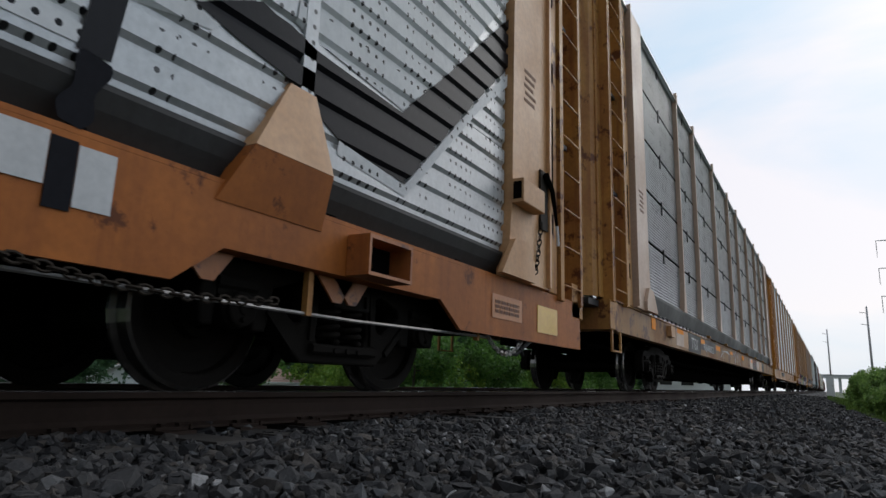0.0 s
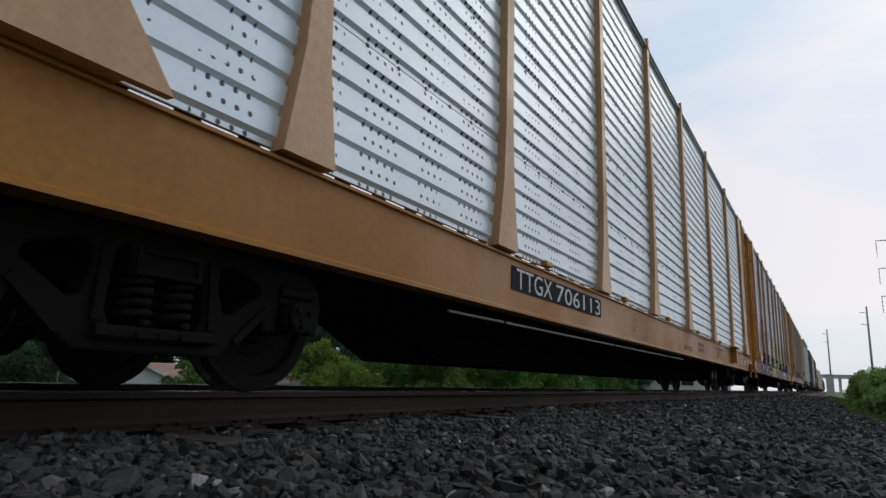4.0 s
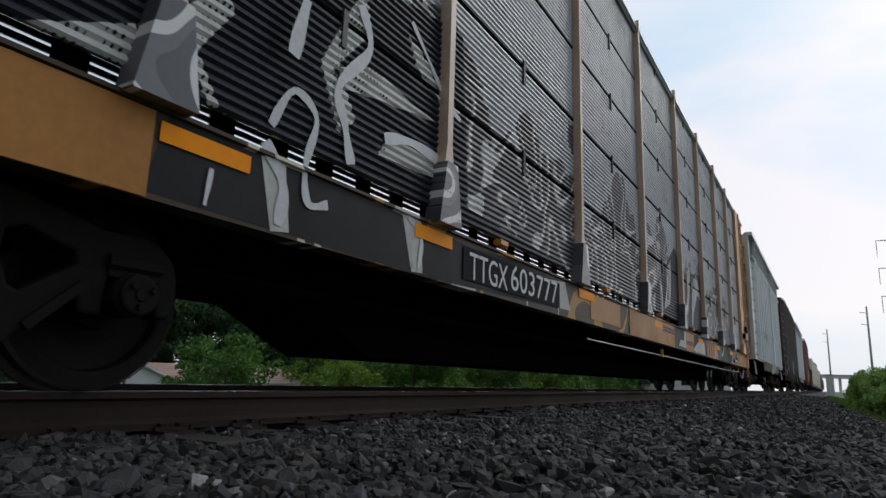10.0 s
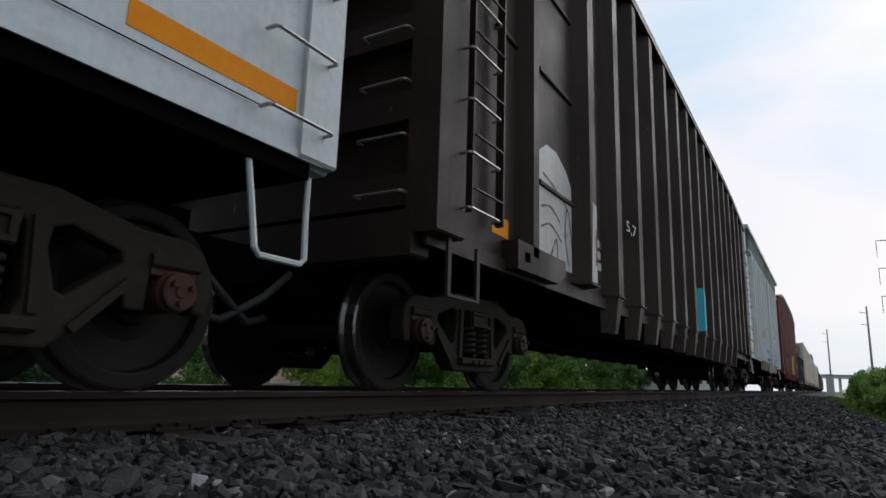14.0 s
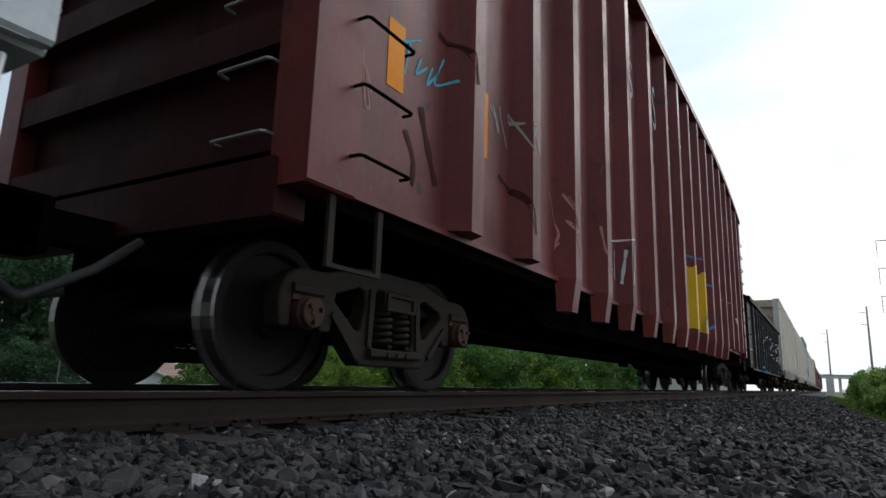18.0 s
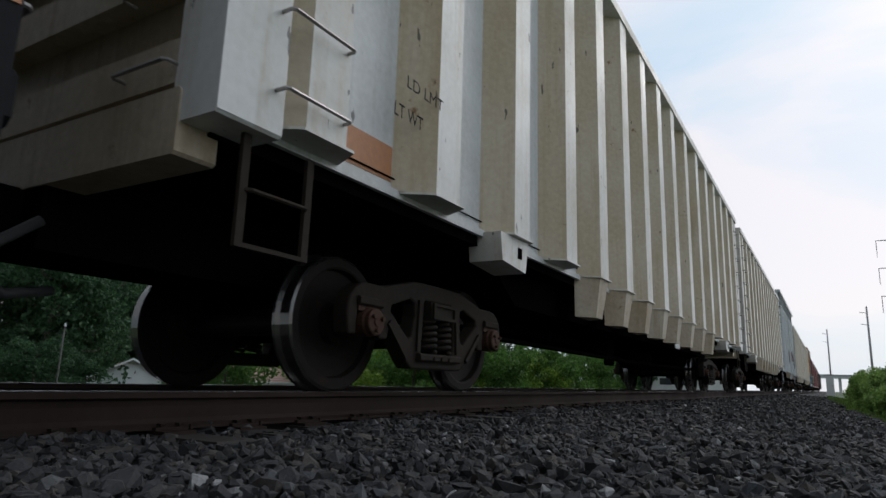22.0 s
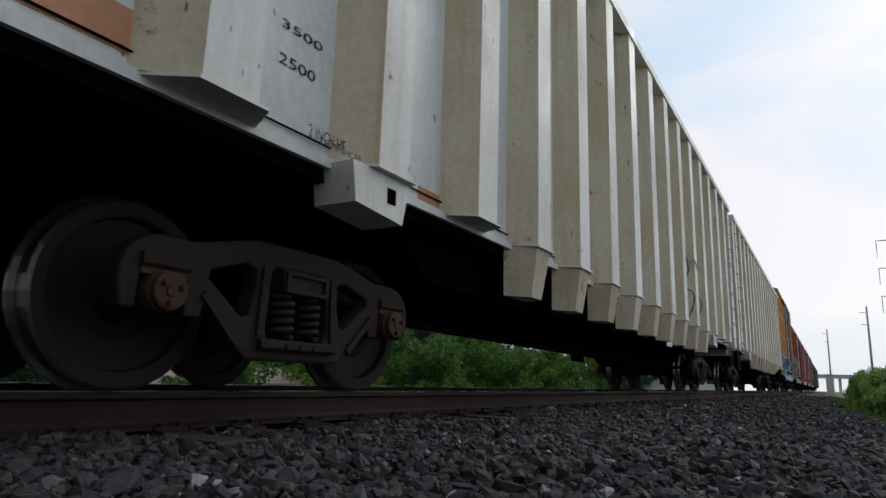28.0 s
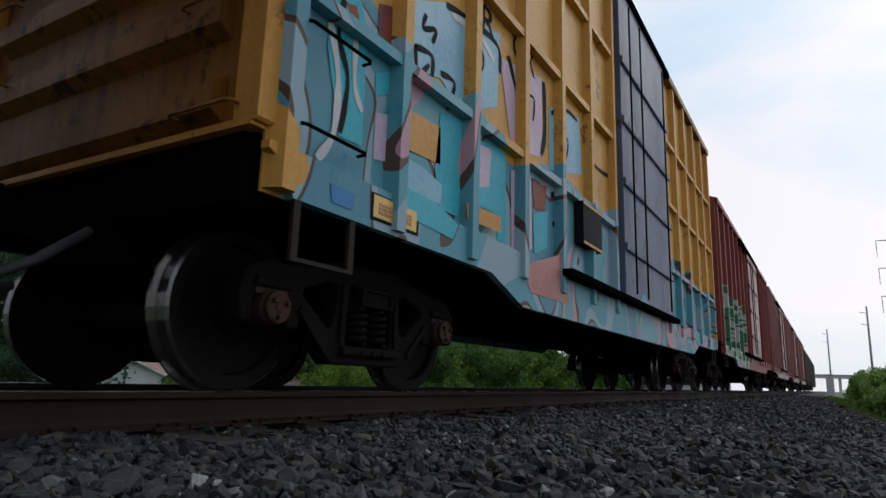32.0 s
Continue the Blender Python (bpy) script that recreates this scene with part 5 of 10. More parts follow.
    for i in range(rows):
        za, zb = bottom + height * i / rows + 0.008, bottom + height * (i + 1) / rows - 0.008
        prof = []
        if style == "louvre":
            k = 17
            for j in range(k):
                z = za + (zb - za - 0.03) * j / k
                st = (zb - za - 0.03) / k
                prof += [(xs, z), (xs + 0.018, z + st * 0.3), (xs + 0.018, z + st * 0.65), (xs, z + st * 0.95)]
            prof += [(xs, zb - 0.03), (xs, zb)]
        else:
            k = 5
            st = (zb - za) / k
            for j in range(k):
                z = za + st * j
                prof += [(xs, z), (xs, z + st * 0.16), (xs + 0.024, z + st * 0.30), (xs + 0.024, z + st * 0.93), (xs, z + st * 0.999)]
        profiles[i] = prof
    RELIEF[car.name] = [q for i in range(rows) for q in profiles[i]]
    for a, b in zip(edges, edges[1:]):
        for i in range(rows):
            prof = profiles[i]
            s = Shape()
            n = len(prof)
            y0, y1 = a + 0.055, b - 0.055
            v = [(x, y0, z) for x, z in prof] + [(x, y1, z) for x, z in prof]
            s.add(v, [(j, j + n, j + n + 1, j + 1) for j in range(n - 1)])
            s.box(xs - 0.02, xs - 0.004, y0, y1, prof[0][1], prof[-1][1])
            pan = part("side_panel", s, sheet, car)
            if style == "louvre":
                seam = profiles[i][-1][1]
                part("latch", Shape().box(xs + 0.004, xs + 0.035, (y0 + y1) / 2 - 0.022, (y0 + y1) / 2 + 0.022, seam - 0.20, seam + 0.05), LOWER_DARK, pan)
                part("seam_gap", Shape().box(xs + 0.001, xs + 0.021, y0, y1, seam - 0.028, seam - 0.004), UNDER, pan)
            else:
                bolts = Shape()
                for j in range(int((y1 - y0) / 0.35)):
                    yy, zz = y0 + 0.1 + j * 0.35, profiles[i][-1][1] - 0.012
                    bolts.box(xs + 0.018, xs + 0.030, yy - 0.012, yy + 0.012, zz - 0.012, zz + 0.012)
                tagged(part("seam_strip", bolts, LOWER_DARK, pan), kind="stuff")
    for z0, z1 in [(1.30, 2.10)] + [(2.13 + 0.085 * i, 2.185 + 0.085 * i) for i in range(8)] + [(2.81, top - 0.16)]:
        part("far_side_sheet", Shape().box(-hw + 0.03, -hw + 0.05, 2.0, L - 2.0, z0, z1), SHEET_LOUVRE, car)
    for i in range(int((L - 3.8) / 0.75)):
        part("far_side_strap", Shape().box(-hw + 0.052, -hw + 0.06, 1.9 + 0.75 * i, 2.2 + 0.75 * i, 2.05, 2.85), LOWER_DARK, car)
    if cut:
        for y in posts:
            part("post", Shape().box(hw - 0.06, hw - 0.012, y - 0.05, y + 0.05, 1.6, top - 0.1), sheet, car)
            f = Shape()
            f.add([(hw - 0.06, y - 0.13, 1.64), (hw - 0.06, y + 0.07, 1.64), (hw - 0.01, y + 0.07, 1.64), (hw - 0.01, y - 0.13, 1.64),
                   (hw - 0.06, y - 0.40, 1.19), (hw - 0.06, y + 0.17, 1.19), (hw + 0.07, y + 0.17, 1.19), (hw + 0.07, y - 0.40, 1.19)],
                  [(0, 1, 2, 3), (7, 6, 5, 4), (3, 2, 6, 7), (1, 0, 4, 5), (0, 3, 7, 4), (2, 1, 5, 6)])
            part("post_foot", f, BUFF, car, "folded buff plate at the foot of a side post")
            f = Shape()
            f.add([(hw - 0.06, y - 0.40, 1.187), (hw - 0.06, y + 0.17, 1.187), (hw + 0.07, y + 0.17, 1.187), (hw + 0.07, y - 0.40, 1.187),
                   (hw - 0.06, y - 0.55, 0.88), (hw - 0.06, y + 0.17, 0.88), (hw + 0.006, y + 0.17, 0.88), (hw + 0.006, y - 0.55, 0.88)],
                  [(0, 1, 2, 3), (7, 6, 5, 4), (3, 2, 6, 7), (1, 0, 4, 5), (0, 3, 7, 4), (2, 1, 5, 6)])
            part("post_foot", f, sill_mat, car, "lower fold of a post foot, sloping in to the orange sill")
    for y in ([] if cut else posts):
        for sx in (1, -1):
            xo = sx * (hw + 0.055)
            xi = sx * (hw - 0.05)
            w, wb = (0.09, 0.205) if style == "flat" else (0.05, 0.15)
            s = Shape()
            lo, hi = sorted((xi, xo))
            zf = 1.23 if not low_band else 1.53
            ring = [(y - wb, zf), (y + wb * 0.95, zf - 0.0), (y + w * 1.15, zf + 0.62), (y + w * 0.8, zf + 1.2), (y + w * 0.75, top - 0.1), (y - w * 0.75, top - 0.1), (y - w * 0.8, zf + 1.2), (y - w * 1.15, zf + 0.62)]
            if style != "flat":
                ring = [(y - wb, zf), (y + wb, zf), (y + w * 1.3, zf + 0.42), (y + w * 0.75, zf + 0.6), (y + w * 0.7, top - 0.1), (y - w * 0.7, top - 0.1), (y - w * 0.75, zf + 0.6), (y - w * 1.3, zf + 0.42)]
                if sx > 0 and not low_band:
                    f = Shape().prism_x([(y - wb * 1.05, zf - 0.03), (y + wb * 1.05, zf - 0.03), (y + w * 1.5, zf + 0.44), (y - w * 1.5, zf + 0.44)], lo, xo + 0.03)
                    part("post_foot", f, sheet, car, "spray-painted flared foot of a side post")
            s.prism_x(ring, lo, hi)
            part("post", s, post_mat, car)
            if sx > 0 and low_band and style == "flat":
                g = Shape().prism_x([(y - wb * 1.0, 1.21), (y + wb * 1.0, 1.21), (y + wb * 1.1, zf), (y - wb * 1.1, zf)], lo, xo + 0.035)
                part("post_foot", g, sill_mat if style == "paint" else post_mat, car)
    for y in ([] if cut else posts[1:-1:1]):
        stake = Shape()
        stake.chamfer(hw - 0.02, hw + 0.05, y + 0.9, y + 1.05, 1.235, 1.29, 0.01)
        part("deck_stop", stake, yellow, car)
    # ends
    for sy, y0 in ((1, 0.0), (-1, L)):
        def at(d):
            return y0 + sy * d
        for sx in (1, -1):
            def slab(name, d0, d1, x_in, x_out, z0, z1, m, lab=""):
                return part(name, Shape().chamfer(*sorted((sx * (hw + x_in), sx * (hw + x_out))), *sorted((at(d0), at(d1))), z0, z1, 0.008), m, car, lab)
            foot = sill_top + 0.005
            ring = [(at(1.18), foot), (at(2.12), foot), (at(2.03), foot + 0.7), (at(1.99), top - 0.12), (at(1.18), top - 0.12)]
            part("gusset_post", Shape().prism_x(ring, *sorted((sx * (hw - 0.06), sx * (hw + 0.05)))), end_post, car, "wide tapered end post of the rack")
            slab("end_sheet", 0.95, 1.22, -0.13, -0.10, foot, top - 0.12, yellow)
            slotted = slab("slotted_post", 0.84, 1.08, -0.10, 0.015, foot, top - 0.1, yellow)
            for z in (1.6, 2.1, 3.3, 4.2, 5.2):
                part("slot", Shape().box(*sorted((sx * (hw + 0.0152), sx * (hw + 0.018))), *sorted((at(0.94), at(0.99))), z, z + (0.9 if z == 2.1 else 0.22)), UNDER, slotted)
            slab("corner_post", 0.70, 0.80, -0.16, 0.045, foot - 0.05, top - 0.1, yellow)
            slab("ladder_back", 0.10, 0.72, -0.20, -0.17, foot - 0.05, top - 0.12, yellow)
            slab("door_post", 0.06, 0.13, -0.20, 0.03, foot - 0.05, top - 0.1, yellow)
            if sx > 0:
                ladder(car, hw + 0.035, min(at(0.14), at(0.70)), 0.56, sill_top - 0.05, top - 0.35, yellow, "yellow steel ladder at the car end")
            stirrup(car, sx * (hw - 0.02), *sorted((at(0.12), at(0.50))), 0.80, 0.52, yellow)
            # end door leaf, rounded in plan
            s = Shape()
            pts = [(sx * (hw - 0.10) * math.cos(radians(a)) ** 0.55, at(0.06 - 0.46 * math.sin(radians(a)) ** 0.7)) for a in (0, 12, 25, 40, 55, 70, 80, 88)] + [(sx * 0.012, at(-0.40))]
            n = len(pts)
            v = [(x, y, z) for z in (foot, top - 0.15) for x, y in pts]
            s.add(v, [(j, j + 1, j + 1 + n, j + n) for j in range(n - 1)])
            leaf = part("end_door", s, yellow, car, "yellow folding end door of the rack")
            for j in (1, 3, 5):
                x, y = pts[j]
                part("door_rib", Shape().tube([(x, y, foot), (x, y, top - 0.16)], 0.022, 6), yellow, leaf)
            for z in (1.45, 3.0, 4.6):
                x, y = pts[6]
                part("hinge", Shape().box(x - 0.05, x + 0.05, y - 0.035, y + 0.035, z, z + 0.12), LOWER_DARK, leaf)
        a, b = sorted((at(0.0), at(0.35)))
        part("end_sill", Shape().chamfer(-hw, hw, a, b, 0.80, 1.19, 0.015), yellow, car, "yellow end sill with the coupler pocket")
        part("end_platform", Shape().box(-hw + 0.15, hw - 0.15, *sorted((at(-0.42), at(0.0))), 1.09, 1.17), LOWER_DARK, car)
        coupler(car, at(0.0), -sy)
        running_gear(car, at(bogies[0 if sy > 0 else 1]), "small")
    drop = 0.17 if cut else 0.0
    if rod:
        part("brake_rod", Shape().tube([(hw - 0.10, L * 0.35, 0.63 - drop), (hw - 0.09, L - 4.0, 0.60 - drop), (hw - 0.08, L - 2.25, 0.63 - drop)], 0.011, 6), BARE, car, "thin bright brake rod below the sill")
        for y in (L * 0.5, L - 4.4, L - 2.4):
            part("rod_hanger", Shape().box(hw - 0.11, hw - 0.07, y - 0.02, y + 0.02, 0.59 - drop, 0.735), yellow, car)
        chain(car, (hw - 0.06, L - 2.25, 0.63 - drop), (hw - 0.05, L - 1.35, 0.72), 0.24, BARE)
    if cut:
        chain(car, (hw + 0.01, cut[0] - 1.1, 0.50), (hw + 0.01, cut[0] + 0.35, 0.46), 0.06, TRUCK)
    for sg, c in ((-1, 1.72), (1, L - 1.72)):
        def on(off):
            return c + sg * off

        def plate_at(name, d0, d1, z0, z1, x0, x1, m, parent, lab=""):
            return part(name, Shape().box(hw + x0, hw + x1, *sorted((on(d0), on(d1))), z0, z1), m, parent, lab)
        ring = [(on(-0.60), sill_top + 0.006), (on(0.10), sill_top + 0.006), (on(0.10), sill_top + 0.14), (on(-0.05), sill_top + 0.36), (on(-0.34), sill_top + 0.34)]
        part("gusset_foot", Shape().prism_x(ring, hw + 0.051, hw + 0.10), end_post, car, "folded plate at the foot of the end post")
        plate_at("gusset_flange", 0.50, 0.545, sill_top + 0.02, top - 0.12, 0.051, 0.09, end_post, car)
        for j in range(5):
            plate_at("stencil_line", -0.06 + 0.02 * (j % 2), 0.22 - 0.03 * (j % 3), 3.05 - 0.075 * j, 3.085 - 0.075 * j, 0.051, 0.053, INK_BROWN, car)
        if not locks:
            continue
        lock = part("lock_box", Shape().chamfer(hw + 0.051, hw + 0.17, *sorted((on(-0.33), on(0.16))), 1.66, 1.88, 0.008), end_post, car, "small boxed lock bracket on the end post")
        plate_at("box_opening", -0.3345, -0.3305, 1.69, 1.85, 0.07, 0.15, UNDER, lock)
        if sign:
            plate = plate_at("sign", -0.14, 0.40, 2.36, 2.64, 0.051, 0.055, REFLECT_YELLOW, car, "yellow warning plate with small dark lines")
            for z in (2.44, 2.53):
                plate_at("sign_line", -0.06, 0.32, z, z + 0.025, 0.0555, 0.057, INK_BROWN, plate)
        part("lever", Shape().tube([(hw + 0.10, on(0.36), 2.12), (hw + 0.11, on(0.52), 1.98), (hw + 0.10, on(0.66), 1.66)], [0.036, 0.028, 0.016], 6), UNDER, car, "dark brake lever")
        part("lever_grip", Shape().tube([(hw + 0.10, on(0.66), 1.66), (hw + 0.10, on(0.70), 1.46)], 0.018, 6), SPRAY_WHITE, car, "pale grip of the brake lever")
        plate_at("lever_plate", 0.30, 0.48, 1.56, 2.16, 0.051, 0.075, TRUCK, car)
        chain(car, (hw + 0.08, on(0.30), 1.62), (hw + 0.06, on(0.20), 1.10), 0.03, TRUCK)
    ribs = [(-hw - 0.03, top - 0.14), (-hw * 0.8, top + 0.05), (-hw * 0.4, top + 0.15), (0, top + 0.18), (hw * 0.4, top + 0.15), (hw * 0.8, top + 0.05), (hw + 0.03, top - 0.14), (hw + 0.05, top - 0.22), (hw + 0.02, top - 0.22)]
    roof = Shape()
    inner = [(x * 0.98, z - 0.04) for x, z in ribs]
    n = len(ribs)
    roof.prism_y(ribs + inner[::-1], -0.30, L + 0.30)
    part("roof", roof, STEEL_POLE, car, "shallow arched galvanised roof")
    for y in posts:
        part("roof_rib", Shape().box(hw + 0.0, hw + 0.07, y - 0.05, y + 0.05, top - 0.26, top - 0.06), post_mat, car)
    return car


def rel(front, *u):
    return [round(v - front, 3) for v in u]


# ---------------------------------------------------------------- train: ribbed open cars
def rib_car(front, rear, pitch, first, zs, top, body, rib_mat, foot, label, depth=0.20, face=0.30, flare=0.17, hw=1.62, drop=0.0, bogie=1.6, plate=False, bellied=False, clear=3.2, cells=False, gusset=False, gear="large", end_mat=None, corner=True, rods=False, bays=None):
    """A high open car: recessed side sheet, tapered box ribs, top chord, ribbed ends."""
    car = new_car("open_top_car", front, label, "freight car")
    L = rear - front
    xs = hw - depth
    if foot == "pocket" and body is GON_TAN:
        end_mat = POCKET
    ribs = []
    for a, b, n in bays or ():
        ribs += [a + (b - a) * i / n for i in range(n)]
    y = bays[-1][1] if bays else first
    while y < L - (1.6 if cells else 0.6):
        ribs.append(y)
        y += pitch

    SIDES[car.name] = (ribs, face / 2, flare, xs, hw)

    def roof_at(yy):
        d = min(yy, L - yy)
        return top - drop * max(0.0, 1 - d / 6.0) ** 2

    drop_low = rods or cells or foot == "boot"
    for sx in (1, -1):
        for i, (a, b) in enumerate(zip([0.0] + ribs, ribs + [L])):
            za, zb = roof_at(a), roof_at(b)
            x = sx * xs
            s = Shape()
            lo, hi = sorted((x, x - sx * 0.012))
            s.prism_x([(a, zs - (0.03 if drop_low else 0.06)), (b, zs - (0.03 if drop_low else 0.06)), (b, zb - 0.05), (a, za - 0.05)], lo, hi)
            part("side_sheet", s, body, car)
        if cells:
            part("upper_rail", Shape().chamfer(*sorted((sx * (xs - 0.2), sx * (hw - 0.02))), 0.2, L - 0.2, top - 0.93, top - 0.86, 0.01), rib_mat, car)
            part("upper_slope", Shape().add([(sx * (xs + 0.003), 0.2, top - 0.86), (sx * (xs + 0.003), L - 0.2, top - 0.86), (sx * (xs + 0.004), L - 0.2, top - 0.10), (sx * (xs + 0.004), 0.2, top - 0.10)], [(0, 1, 2, 3)]), LOWER_DARK, car, "dark upper side sheet between the posts")
        if gusset:
            c = 7.62
            part("gusset", Shape().prism_x([(c - 0.45, zs), (c + 0.49, zs), (c + 0.50, zs - 0.25), (c + 0.35, zs - 0.40), (c - 0.31, zs - 0.41), (c - 0.43, zs - 0.25)], *sorted((sx * (xs + 0.036), sx * (xs + 0.05)))), body, car, "plate hanging below the middle of the side sill")
            part("centre_rib", Shape().prism_z([(sx * xs, c - 0.2), (sx * (hw + 0.03), c - 0.10), (sx * (hw + 0.03), c + 0.10), (sx * xs, c + 0.2)][::sx], [(sx * xs, c - 0.2), (sx * (hw + 0.03), c - 0.10), (sx * (hw + 0.03), c + 0.10), (sx * xs, c + 0.2)][::sx], zs - 0.33, top - 0.9), rib_mat, car)
        edge = Shape()
        lo, hi = sorted((sx * xs, sx * (xs + 0.035)))
        drop_by = 0.05 if rods else 0.04 if cells or foot == "boot" else 0.17
        edge.box(lo, hi if not cells else lo + 0.012 if sx > 0 else hi, 0.02, L - 0.02, zs - drop_by, zs + (-0.055 if drop_by > 0.1 else 0.004))
        if cells:
            part("seam_line", Shape().box(*sorted((sx * (xs + 0.0125), sx * (xs + 0.015))), 0.5, L - 0.5, zs + 0.128, zs + 0.134), UNDER, car, "thin dark seam above the lower edge")
        part("side_sill", edge, body, car)
        n = 14
        for i in range(n):
            a, b = L * i / n, L * (i + 1) / n
            za, zb = roof_at(a), roof_at(b)
            lo, hi = sorted((sx * (xs - 0.05), sx * (hw + 0.02)))
            v = [(x, yy, z) for yy, zt in ((a, za), (b, zb)) for x, z in ((lo, zt - 0.13), (hi, zt - 0.13), (hi, zt), (lo, zt))]
            part("top_chord", Shape().add(v, [(0, 1, 2, 3), (7, 6, 5, 4), (0, 4, 5, 1), (1, 5, 6, 2), (2, 6, 7, 3), (3, 7, 4, 0)]), rib_mat, car)
        for y in ribs:
            if gusset and abs(y - 7.62) < 0.3:
                continue
            f2 = face / 2
            base = [(sx * xs, y - f2 - flare), (sx * hw, y - f2), (sx * hw, y + f2), (sx * xs, y + f2 + flare)]
            if sx < 0:
                base = base[::-1]
            fin = 0.75 if cells else 0.0
            s = Shape().prism_z(base, base, zs, roof_at(y) - 0.12 - fin)
            if cells:
                s.box(*sorted((sx * xs, sx * hw)), y - 0.022, y + 0.022, roof_at(y) - 0.12 - fin, roof_at(y) - 0.12)
            # The -y flank of each rib gets a warmer, darker tan.
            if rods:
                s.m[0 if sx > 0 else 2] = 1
            rib = part("rib", s, (rib_mat, TAN_FLANK) if rods else rib_mat, car)
            over_truck = y < clear or y > L - clear
            if foot == "pocket":
                ring = [(sx * xs * 0.98, y - f2 - flare), (sx * (hw + 0.015), y - f2 - 0.02), (sx * (hw + 0.015), y + f2 + 0.05), (sx * xs * 0.98, y + f2 + flare)]
                ring = ring if sx > 0 else ring[::-1]
                part("shelf", Shape().prism_z(ring, ring, zs - 0.015, zs), rib_mat, rib, "thin plate under the rib")
                if not over_truck:
                    low = [(sx * (xs - 0.02), y - f2 - flare + 0.01), (sx * (hw - 0.06), y - f2 - 0.01), (sx * (hw - 0.06), y + f2 - 0.09), (sx * (xs - 0.02), y + f2 - 0.0)]
                    high = [(sx * (xs - 0.02), y - f2 - flare), (sx * (hw - 0.01), y - f2), (sx * (hw - 0.01), y + f2), (sx * (xs - 0.02), y + f2 + flare)]
                    if sx < 0:
                        low, high = low[::-1], high[::-1]
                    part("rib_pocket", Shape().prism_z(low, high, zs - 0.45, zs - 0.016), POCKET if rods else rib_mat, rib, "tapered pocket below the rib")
            elif foot == "hook":
                if not over_truck:
                    s = Shape().prism_z([(sx * (xs - 0.02), y - 0.075), (sx * (xs + 0.06), y - 0.055), (sx * (xs + 0.06), y + 0.045), (sx * (xs - 0.02), y + 0.055)][::sx], [(sx * (xs - 0.02), y - 0.10), (sx * (hw - 0.03), y - 0.07), (sx * (hw - 0.03), y + 0.06), (sx * (xs - 0.02), y + 0.08)][::sx], zs - 0.29, zs - 0.016)
                    s.box(*sorted((sx * (xs - 0.02), sx * (xs + 0.035))), y - 0.065, y + 0.05, zs - 0.34, zs - 0.291)
                    part("rib_foot", s, POCKET, rib, "dusty rusted foot below the rib")
                ring = [(sx * xs, y - f2 - flare), (sx * (hw + 0.01), y - f2 - 0.02), (sx * (hw + 0.01), y + f2 + 0.02), (sx * xs, y + f2 + flare)]
                part("shelf", Shape().prism_z(ring if sx > 0 else ring[::-1], ring if sx > 0 else ring[::-1], zs - 0.015, zs), rib_mat, rib)
            else:
                low = [(sx * xs, y - f2 - flare * 0.6), (sx * (hw - 0.05), y - f2), (sx * (hw - 0.05), y + f2), (sx * xs, y + f2 + flare * 0.6)]
                base2 = [(sx * xs, y - f2 - flare), (sx * hw, y - f2), (sx * hw, y + f2), (sx * xs, y + f2 + flare)]
                if sx < 0:
                    low, base2 = low[::-1], base2[::-1]
                if not over_truck:
                    part("rib_foot", Shape().prism_z(low, base2, zs - 0.33, zs - 0.001), rib_mat, rib)
    if rods:
        for a, b in zip(ribs, ribs[1:]):
            y0, y1 = a + face / 2 + flare * 0.7, b - face / 2 - flare * 0.75
            rod = part("seam_rod", Shape().tube([(xs + 0.012, y0, zs + 0.075), (xs + 0.012, y1, zs + 0.075)], 0.006, 5), UNDER, car, "thin dark rod along the foot of the bay")
            part("knob", Shape().lathe_x([(0.0, 0.0), (0.0, 0.02), (0.03, 0.02), (0.036, 0.0)], 8), UNDER, rod).location = (xs, y1, zs + 0.075)
        if bays and len(bays) > 1:
            y = bays[1][1] + (1.23 if bays[1][2] == 5 else 0.0)
            part("hanging_plate", Shape().box(xs + 0.02, xs + 0.035, y - 0.84, y - 0.46, zs - 0.50, zs - 0.06), body, car, "flat white plate hanging below the side")
        for y in (ribs[2], ribs[-3]):
            pad = part("jack_pad", Shape().prism_x([(y - 0.34, zs - 0.017), (y - 0.30, zs - 0.24), (y + 0.14, zs - 0.28), (y + 0.20, zs - 0.017)], xs - 0.1, hw - 0.03), rib_mat, car, "welded jacking pad below the rib")
            part("pad_hole", Shape().box(hw - 0.03, hw - 0.026, y - 0.02, y + 0.06, zs - 0.18, zs - 0.09), UNDER, pad)
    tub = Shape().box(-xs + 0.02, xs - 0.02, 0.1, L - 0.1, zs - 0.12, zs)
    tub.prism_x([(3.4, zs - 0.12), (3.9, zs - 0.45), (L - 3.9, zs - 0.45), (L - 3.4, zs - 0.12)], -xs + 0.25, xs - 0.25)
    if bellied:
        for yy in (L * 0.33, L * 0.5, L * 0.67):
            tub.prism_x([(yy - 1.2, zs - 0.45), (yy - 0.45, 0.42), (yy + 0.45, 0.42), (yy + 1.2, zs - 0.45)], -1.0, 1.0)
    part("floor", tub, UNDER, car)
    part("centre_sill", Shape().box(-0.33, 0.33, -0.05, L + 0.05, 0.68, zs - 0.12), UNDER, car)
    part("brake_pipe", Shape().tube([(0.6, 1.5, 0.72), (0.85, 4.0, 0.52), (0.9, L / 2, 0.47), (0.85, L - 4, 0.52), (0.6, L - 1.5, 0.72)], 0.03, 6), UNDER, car)
